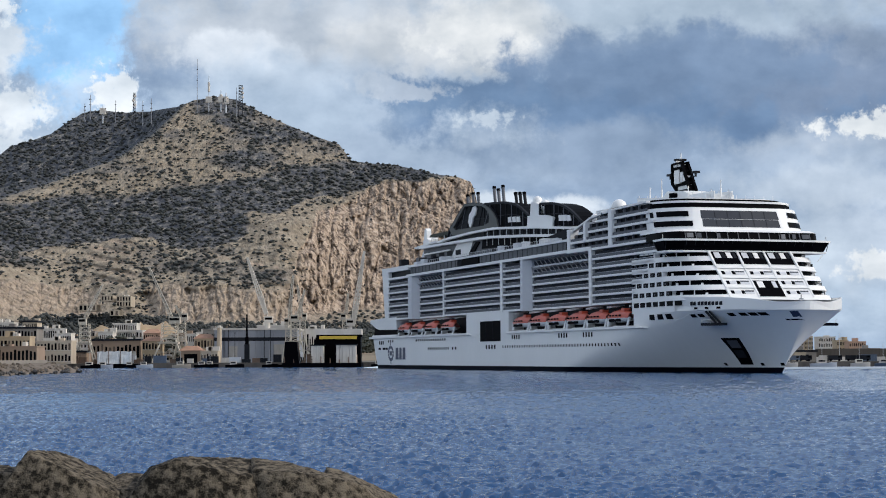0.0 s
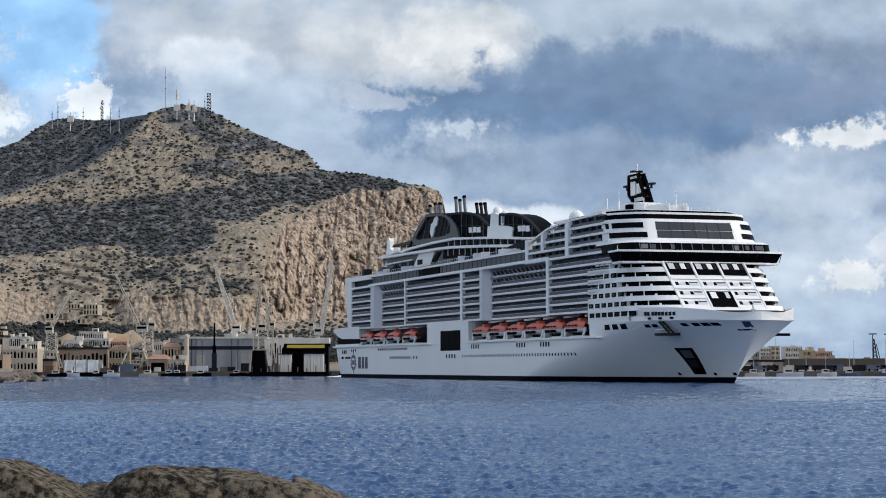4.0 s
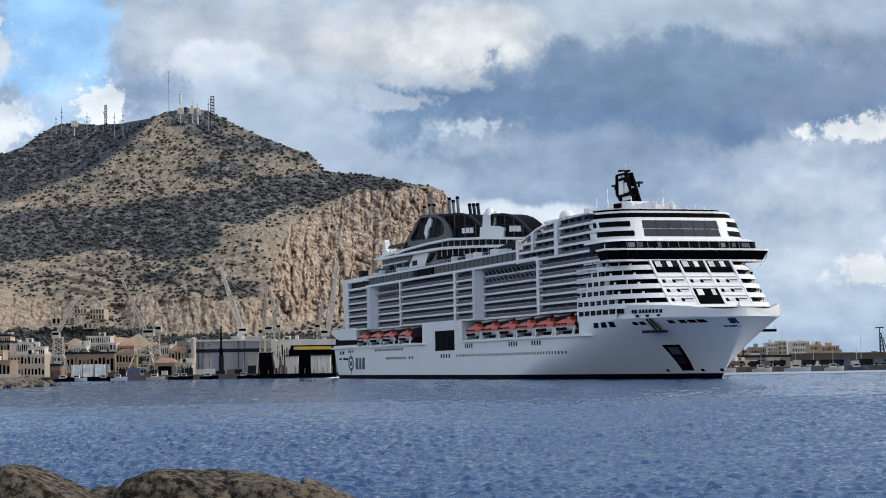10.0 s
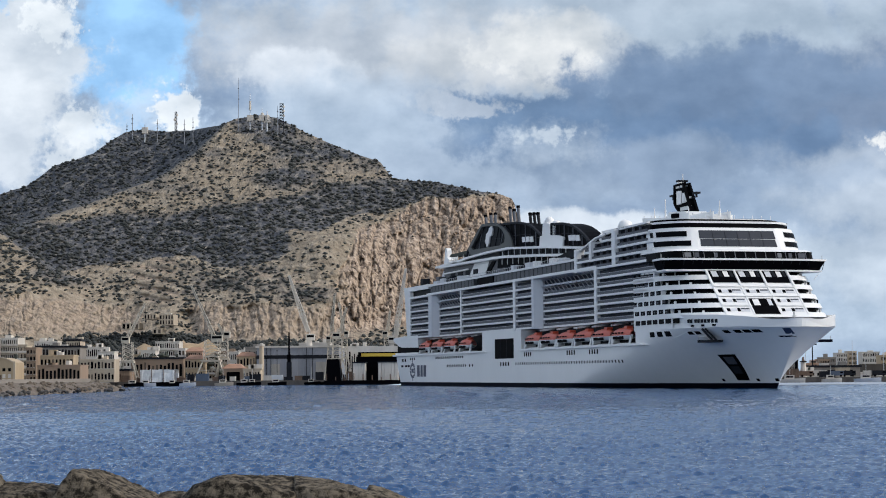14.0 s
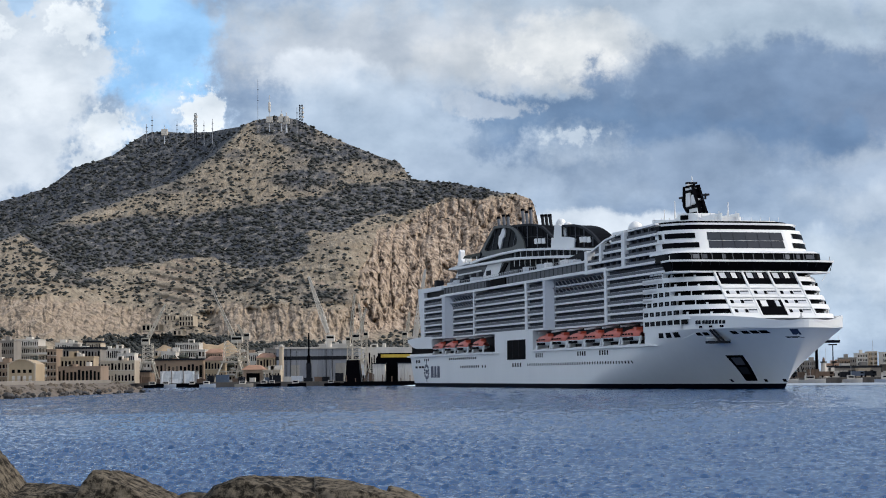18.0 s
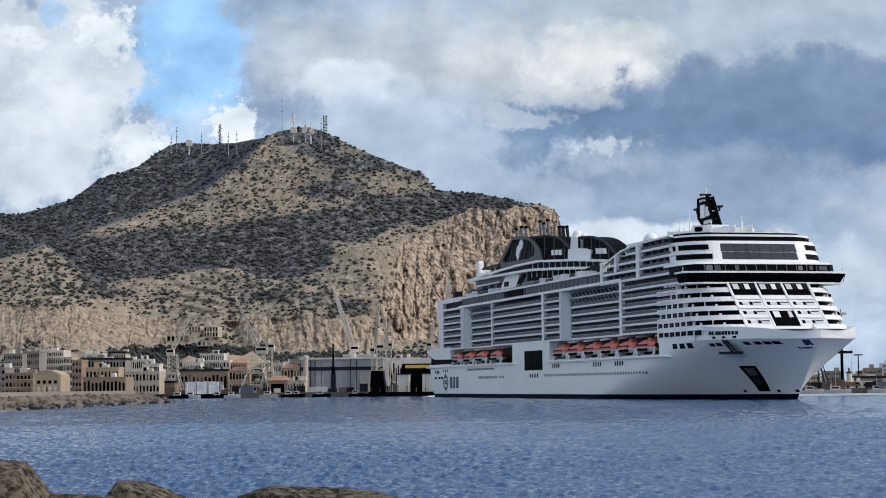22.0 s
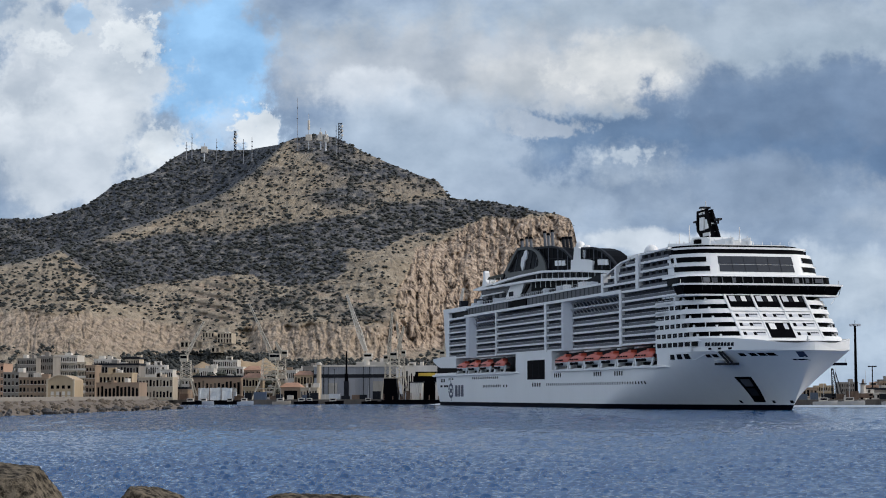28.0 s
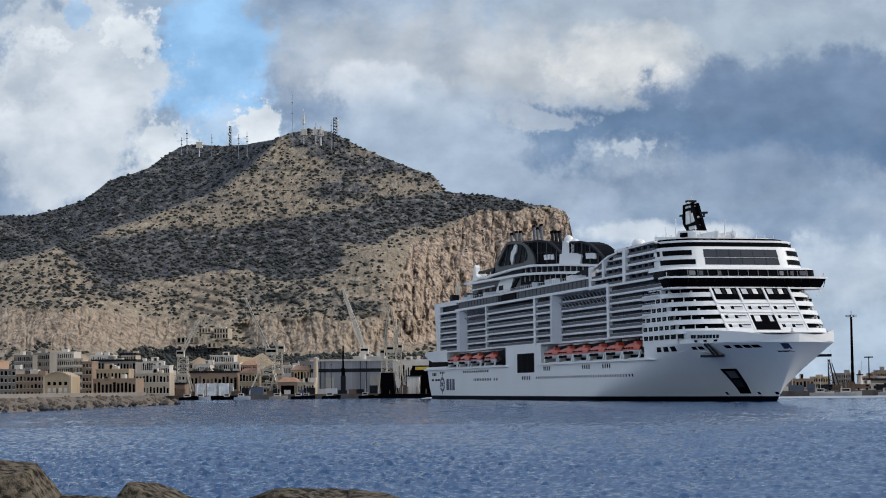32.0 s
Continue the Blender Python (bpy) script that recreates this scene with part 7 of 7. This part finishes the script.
house(130.6, 772, 20.5, 16, 3.7, 1, 4, PLAST["plaster_grey"], "dark", "grey quayside pavilion with a wide dark opening", gate=True)
aerial(-486, 3750, 515, 597, 1.0, "s")
aerial(-463, 3750, 517, 565, 1.6, "w")
aerial(-400, 3750, 506, 544, 4.0, "l")
aerial(-408, 3750, 506, 540, 1.2, "s")
aerial(-698, 3750, 502, 527, 1.6, "s")
aerial(-648, 3750, 495, 516, 1.2, "s")
aerial(-611, 3750, 491, 530, 2.2, "l")
aerial(-594, 3750, 490, 515, 1.4, "s")
aerial(-577, 3750, 493, 519, 1.4, "s")
aerial(-439, 3750, 517, 535, 2.0, "w")
aerial(-429, 3750, 514, 530, 3.0, "w")
aerial(-673, 3750, 495, 507, 2.0, "w")
aerial(-709, 3750, 499, 510, 1.5, "s")


def quay_clutter():
    """Containers, vans, boats and huts along the quay and the mole."""
    rng = random.Random(4)

    def van(x, y, z, paint, label):
        ob = thing("van", label, "van", x, y, z)
        g = Mesh()
        g.box(0, 5.2, 0, 2.1, 0.5, 2.3)
        g.link("body", paint, ob)
        g = Mesh()
        g.box(3.7, 4.9, -0.04, 2.14, 1.4, 2.0)
        g.link("side_window", GLASS, ob)
        for a in (0.9, 4.1):
            g = Mesh()
            g.beam((a, -0.05, 0.42), (a, 0.3, 0.42), 0.36, 10)
            g.link("wheel", BLACK, ob)

    def boat(x, y, L, paint, label):
        ob = thing("moored_boat", label, "boat", x, y, 0)
        g = Mesh()
        rows = []
        for k in range(7):
            q = k / 6
            b = 1.5 * math.sin(math.pi * (0.16 + 0.72 * q)) ** 0.6
            rows.append([(q * L, -b, 1.2 + 0.5 * q), (q * L, -b * 0.6, -0.3), (q * L, b * 0.6, -0.3), (q * L, b, 1.2 + 0.5 * q)])
        g.strip(rows, close=True)
        g.link("hull", paint, ob)
        g = Mesh()
        g.box(L * 0.25, L * 0.6, -0.9, 0.9, 1.2, 2.8)
        cab = g.link("cabin", PLAST["plaster_white"], ob)
        g = Mesh()
        g.box(L * 0.3, L * 0.56, -0.95, 0.95, 1.9, 2.5)
        g.link("cabin_window", GLASS, cab)
        g = Mesh()
        g.tube(L * 0.45, 0, 2.8, rng.uniform(5, 9), 0.08, n=6)
        g.link("mast", CHROME, ob)

    def crate(x, y, z, w, h, paint, label):
        ob = thing("container", label, "container", x, y, z)
        g = Mesh()
        g.box(0, w, 0, 2.4, 0, h)
        g.link("body", paint, ob)
        n = max(3, int(w / 1.2))
        for k in range(n):
            g = Mesh()
            g.box(w * (k + 0.2) / n, w * (k + 0.55) / n, -0.07, 0, 0.15, h - 0.15)
            g.link("rib", paint, ob)

    paints = [(GREYW, "grey"), (RUST, "rusty brown"), (PLAST["plaster_white"], "white"), (DARKG, "dark grey"), (PLAST["plaster_cream"], "cream"), (BLUEP, "faded blue")]
    for k in range(34):
        m, c = rng.choice(paints + paints[1:2] * 2 + paints[3:4] * 4)
        crate(-215 + k * 4.9 + rng.uniform(-1.5, 1.5), 873 + rng.uniform(0.2, 2.2), 2.15, rng.uniform(2.5, 6.0), rng.uniform(1.6, 4.0), m, c + " steel container on the quay edge")
    for k in range(19):
        m, c = rng.choice(paints[:1] + paints[2:3] * 2 + paints[4:] + paints[1:2])
        boat(-168 + k * 10.4 + rng.uniform(-4, 4), 866 + rng.uniform(-3, 3), rng.uniform(5, 9), m if rng.random() < 0.35 else BLACK, c + " boat moored by the quay")
    dark = paints[1:2] + paints[3:4] * 2 + paints[2:3] + paints[5:6]
    for k in range(30):
        m, c = rng.choice(dark)
        x = 96 + k * 5.2 + rng.uniform(-2, 2)
        if rng.random() < 0.5:
            van(x, 728 + rng.uniform(0, 8), 2.0, m, c + " van parked on the mole")
        else:
            crate(x, 728 + rng.uniform(0, 9), 1.95, rng.uniform(2.5, 6), rng.uniform(1.5, 3.4), m, c + " container on the mole")
    for k in range(11):
        m, c = rng.choice(paints)
        boat(98 + k * 13 + rng.uniform(-3, 3), 716 + rng.uniform(-3, 3), rng.uniform(7, 12), PLAST["plaster_white"] if rng.random() < 0.5 else m, "small boat with a white cabin moored at the mole")
    for k in range(9):
        ob = thing("yacht", "white sailing yacht with a bare mast", "yacht", 100 + k * 15 + rng.uniform(-4, 4), 735 + rng.uniform(5, 40), 1.9)
        g = Mesh()
        g.box(-4, 4, -1.2, 1.2, 0, 1.8)
        g.link("hull", PLAST["plaster_white"], ob)
        g = Mesh()
        g.tube(0, 0, 1.8, rng.uniform(10, 15), 0.13, 0.08, 6)
        g.link("mast", CHROME, ob)


BLUEP = mat("faded_blue_paint", (0.07, 0.095, 0.14), 0.6, var=0.3, scale=0.4)
quay_clutter()


def left_breakwater():
    """Rubble breakwater that runs out before the town, with a low wall on top."""
    rng = random.Random(11)
    g = Mesh()
    rows = []
    for k in range(60):
        y = 340 + 4.4 * k
        rows.append([(-112 - rng.uniform(0, 1), y, -1.5), (-114.5 + rng.uniform(-0.6, 0.6), y, 0.3), (-117.5 + rng.uniform(-0.8, 0.8), y, 1.6 + rng.uniform(-0.4, 0.4)), (-121 + rng.uniform(-0.5, 0.5), y, 2.7 + rng.uniform(-0.3, 0.3)), (-124, y, 3.0), (-140, y, 2.4)])
    g.strip(rows)
    br = tagged(g.link("breakwater", RUBBLE), "rubble breakwater with a low stone wall", "breakwater", kind="structure")
    shapes = []
    for k in range(6):
        m = Mesh()
        m.ball(0, 0, 0, 1, 0.8, 7, 5)
        m.v = [tuple(c * rng.uniform(0.7, 1.25) for c in p) for p in m.v]
        me = bpy.data.meshes.new("stone")
        me.from_pydata(m.v, [], m.f)
        me.materials.append(RUBBLE)
        shapes.append(me)
    wet = [me.copy() for me in shapes]
    for me in wet:
        me.materials[0] = WETROCK
    for k in range(290):
        q = rng.random()
        y = 360 + 245 * rng.random()
        ob = new("stone", rng.choice(wet if q < 0.3 else shapes))
        r = rng.uniform(0.35, 0.95)
        ob.parent = br
        ob.matrix_basis = pose(-112.5 - 9 * q, y, 0.1 + 2.6 * q, rng.uniform(0, 90), 0, rng.uniform(0, 360)) @ Matrix.Diagonal((r * rng.uniform(0.7, 1.5), r, r * rng.uniform(0.6, 1.1), 1))
    g = Mesh()
    g.box(-125.4, -124.4, 340, 598, 2.4, 4.0)
    tagged(g.link("parapet_wall", PLAST["plaster_grey"]), "low weathered harbour wall", "wall", kind="structure")


left_breakwater()


def woods():
    """Dark trees at the mountain's foot, behind the town."""
    rng = np.random.default_rng(17)
    g = Mesh()
    ico = [(0, 0, 1), (0.9, 0, 0.25), (0.28, 0.85, 0.25), (-0.72, 0.53, 0.25), (-0.72, -0.53, 0.25), (0.28, -0.85, 0.25), (0, 0, -0.5)]
    icf = [(0, 1, 2), (0, 2, 3), (0, 3, 4), (0, 4, 5), (0, 5, 1), (6, 2, 1), (6, 3, 2), (6, 4, 3), (6, 5, 4), (6, 1, 5)]
    for b0, b1, n, y0, y1 in ((-300, -60, 700, 1010, 1450), (-215, -140, 1100, 1400, 1900), (-300, -215, 500, 1500, 1900), (-160, -70, 1000, 1500, 2000), (-70, 20, 700, 1500, 2000)):
        for k in range(n):
            y = rng.uniform(y0, y1)
            x = rng.uniform(b0, b1) * y / 1000
            hgt = rng.uniform(6, 14) + max(0, y - 1300) * 0.022
            for j in range(4):
                r = rng.uniform(1.3, 3.0)
                c = (x + rng.uniform(-2, 2), y + rng.uniform(-2, 2), 2 + hgt * rng.uniform(0.45, 1.0))
                q = rng.uniform(0.6, 1.35, 7)
                g.add([(c[0] + a * r * s, c[1] + b * r * s, c[2] + d * r * s) for (a, b, d), s in zip(ico, q)], icf)
    # thickets on the rise below the cliffs
    k = 0
    while k < 3000:
        y, b0 = rng.uniform(1750, 2760), rng.uniform(-300, 22)
        x = b0 * y / 1000
        if noise.noise(Vector((x / 60, y / 120, 3))) + (0.35 if -190 < b0 < -140 or -120 < b0 else 0.05) < rng.uniform(-0.1, 0.5):
            continue
        k += 1
        base = 2.4 + ((y - 1150) / 1750) ** 1.15 * 24
        for j in range(4):
            r = rng.uniform(1.8, 4.0)
            c = (x + rng.uniform(-3, 3), y + rng.uniform(-3, 3), base + rng.uniform(1, 7))
            q = rng.uniform(0.6, 1.35, 7)
            g.add([(c[0] + a * r * s, c[1] + b * r * s, c[2] + d * r * s) for (a, b, d), s in zip(ico, q)], icf)
    me = bpy.data.meshes.new("woods")
    me.from_pydata(g.v, [], g.f)
    me.materials.append(LEAF)
    tagged(new("woods", me), "dark belt of trees at the foot of the mountain", "trees", kind="stuff")


woods()


def foothill():
    """Rising ground behind the town."""
    b = np.linspace(-420, 24, 150)
    w = np.linspace(0, 1, 30)
    Wg, B = np.meshgrid(w, b, indexing="ij")
    Y = 1150 + 1750 * Wg
    X = B * Y / 1000
    Z = 2.4 + (Wg ** 1.15) * 24 * np.clip((24 - B) / 30, 0, 1) + 6 * fbm2(X / 70, Y / 90, 41) * Wg
    idx = np.arange(X.size).reshape(X.shape)
    F = np.stack([idx[:-1, :-1], idx[:-1, 1:], idx[1:, 1:], idx[1:, :-1]], -1).reshape(-1, 4)
    me = bpy.data.meshes.new("foothill")
    me.from_pydata(np.stack([X, Y, Z], -1).reshape(-1, 3).tolist(), [], F.tolist())
    me.shade_smooth()
    me.materials.append(mat("dry_grass", (0.24, 0.19, 0.125), 0.95, var=0.5, scale=0.02, fine=0.2))
    tagged(new("foothill", me), "dry grassy rise behind the town", "hill", kind="structure")


foothill()


def hillside_houses():
    """Small houses scattered between the town and the mountain."""
    rng = random.Random(23)
    names = [("plaster_white", "white"), ("plaster_cream", "cream"), ("plaster_pink", "pink"), ("plaster_ochre", "ochre"), ("plaster_grey", "grey")]
    for k in range(75):
        b = rng.uniform(-300, -60)
        y = rng.uniform(1010, 1480)
        p, c = rng.choice(names)
        w, h = rng.uniform(7, 15), rng.uniform(7, 15)
        house(b * y / 1000, y, w, 9, h, max(2, int(h / 3.2)), max(2, int(w / 3)), PLAST[p], rng.choice(("flat", "flat", "tile", "dark", "balcony")), c + " town house below the mountain")


hillside_houses()


def apartment_rows():
    """Mid-rise blocks with stacked balconies, row behind row between the quay and the mountain."""
    rng = random.Random(41)
    rows = [("plaster_white", "white"), ("plaster_cream", "cream"), ("plaster_grey", "grey"), ("plaster_white", "off-white"), ("plaster_brown", "brown")]
    for k in range(34):
        b = -298 + 5.6 * k + rng.uniform(-2.5, 2.5)
        y = rng.uniform(1040, 1400)
        p, c = rows[(k * 3) % 5]
        w, st = rng.uniform(8, 15), rng.choice((3, 4, 4, 5))
        house(b * y / 1000, y, w, 10, st * 3.1 + rng.uniform(0, 2) + (y - 1040) * 0.012, st, rng.choice((2, 3, 3)), PLAST[p], rng.choice(("balcony", "balcony", "flat", "dark")), c + " apartment block with stacked balconies behind the quay")


apartment_rows()

# ---- boulders before the eye ----


def boulder(label, x, y, z, faces, seed, rx=1.7, ry=0.95, rz=1.5, chips=7):
    """A broken boulder: an egg of stone split along its faces (tilt in degrees east of up, distance), chipped and roughened."""
    rng = random.Random(seed)
    planes = [(Vector((math.sin(radians(a)), -0.12 + 0.1 * (i % 3), math.cos(radians(a)))).normalized(), d) for i, (a, d) in enumerate(faces)]
    for i in range(chips):
        n = Vector((rng.gauss(0, 1), -abs(rng.gauss(0, 1.2)) if i % 3 else rng.gauss(0, 1), rng.gauss(0, 0.7))).normalized()
        planes.append((n, rng.uniform(0.92, 1.2) * Vector((n.x * rx * 0.85, n.y * ry, n.z * rz * 0.95)).length))
    bm = bmesh.new()
    bmesh.ops.create_icosphere(bm, subdivisions=6, radius=1)
    o = Vector((seed * 1.7, seed, 0))
    for v in bm.verts:
        p = v.co.normalized()
        r = 1 / Vector((p.x / rx, p.y / ry, p.z / rz)).length
        for n, d in planes:
            c = p.dot(n)
            if c > 0.02:
                r = min(r, d / c)
        q = p * r
        r += 0.016 * noise.fractal(q * 5.0 + o, 0.7, 2.0, 6) - 0.035 * max(0.0, 0.25 - abs(noise.noise(q * 3.4 - o)) * 2.4) - 0.02 * abs(noise.noise(q * 9 + o)) + 0.012 * noise.noise(q * 26 + o) + 0.012
        v.co = p * r
    me = bpy.data.meshes.new("boulder")
    bm.to_mesh(me)
    bm.free()
    me.shade_smooth()
    me.materials.append(ROCKM)
    ob = new("boulder", me)
    ob.matrix_basis = pose(x, y, z)
    return tagged(ob, label, "boulder", "breakwater boulders")


def near_shore():
    g = Mesh()
    g.prism([(-60, -60), (60, -60), (60, 24), (-60, 24)], -3, 2.0)
    g.add([(-60, 24, 2.0), (60, 24, 2.0), (60, 34, -3), (-60, 34, -3)], [(0, 1, 2, 3)])
    tagged(g.link("shore", RUBBLE), "rubble shore behind the boulders", "ground", kind="structure")


near_shore()
boulder("peaked dark brown boulder at the water's edge", -5.7, 28, 1.9, [(-56, 0.93), (25, 0.93), (-2, 1.11), (62, 1.2)], 3)
boulder("long weathered brown boulder with dark stains", -3.5, 28, 1.8, [(-49, 1.21), (-20, 1.165), (0, 1.10), (11, 1.07), (75, 0.97)], 8)
boulder("broad brown boulder with a rough flat top", -2.15, 28.05, 1.75, [(2, 1.05), (9.5, 0.975), (17.6, 0.98), (-80, 0.84), (60, 1.28)], 52)
boulder("flat-topped brown boulder beside the long one", -1.15, 28.2, 1.6, [(18, 0.83), (27, 0.76), (55, 0.8), (-70, 0.9)], 14, 1.1)
boulder("big rounded grey-brown boulder on the shore", -8.1, 28, 2.1, [(5, 1.16), (56, 1.08), (-45, 1.2)], 21)
boulder("small dark wet boulder between larger ones", -4.75, 28.3, 1.55, [(0, 0.99), (30, 1.0), (-40, 0.95)], 31, 0.95)
boulder("low ledge of dark brown stone between boulders", -6.85, 28.2, 1.75, [(-3, 1.0), (4, 1.0)], 37, 1.05)
boulder("brown boulder beside the big rounded one", -9.9, 28.3, 1.9, [(10, 1.0), (-20, 1.0)], 44)
SKY = sky_backdrop()


def motions():
    walk(SHIP, [(t, pose(x, y, 0, 0, 0, a)) for t, x, y, a in SHIP_WAY])
    walk(SKY, [(0, pose(0, 4850, 0)), (16, pose(61, 4850, 0)), (32, pose(122, 4850, 0))])
    walk(WATER, [(0, pose(0, 0, 0)), (16, pose(-3, -5, 0)), (32, pose(-6, -10, 0))])


motions()
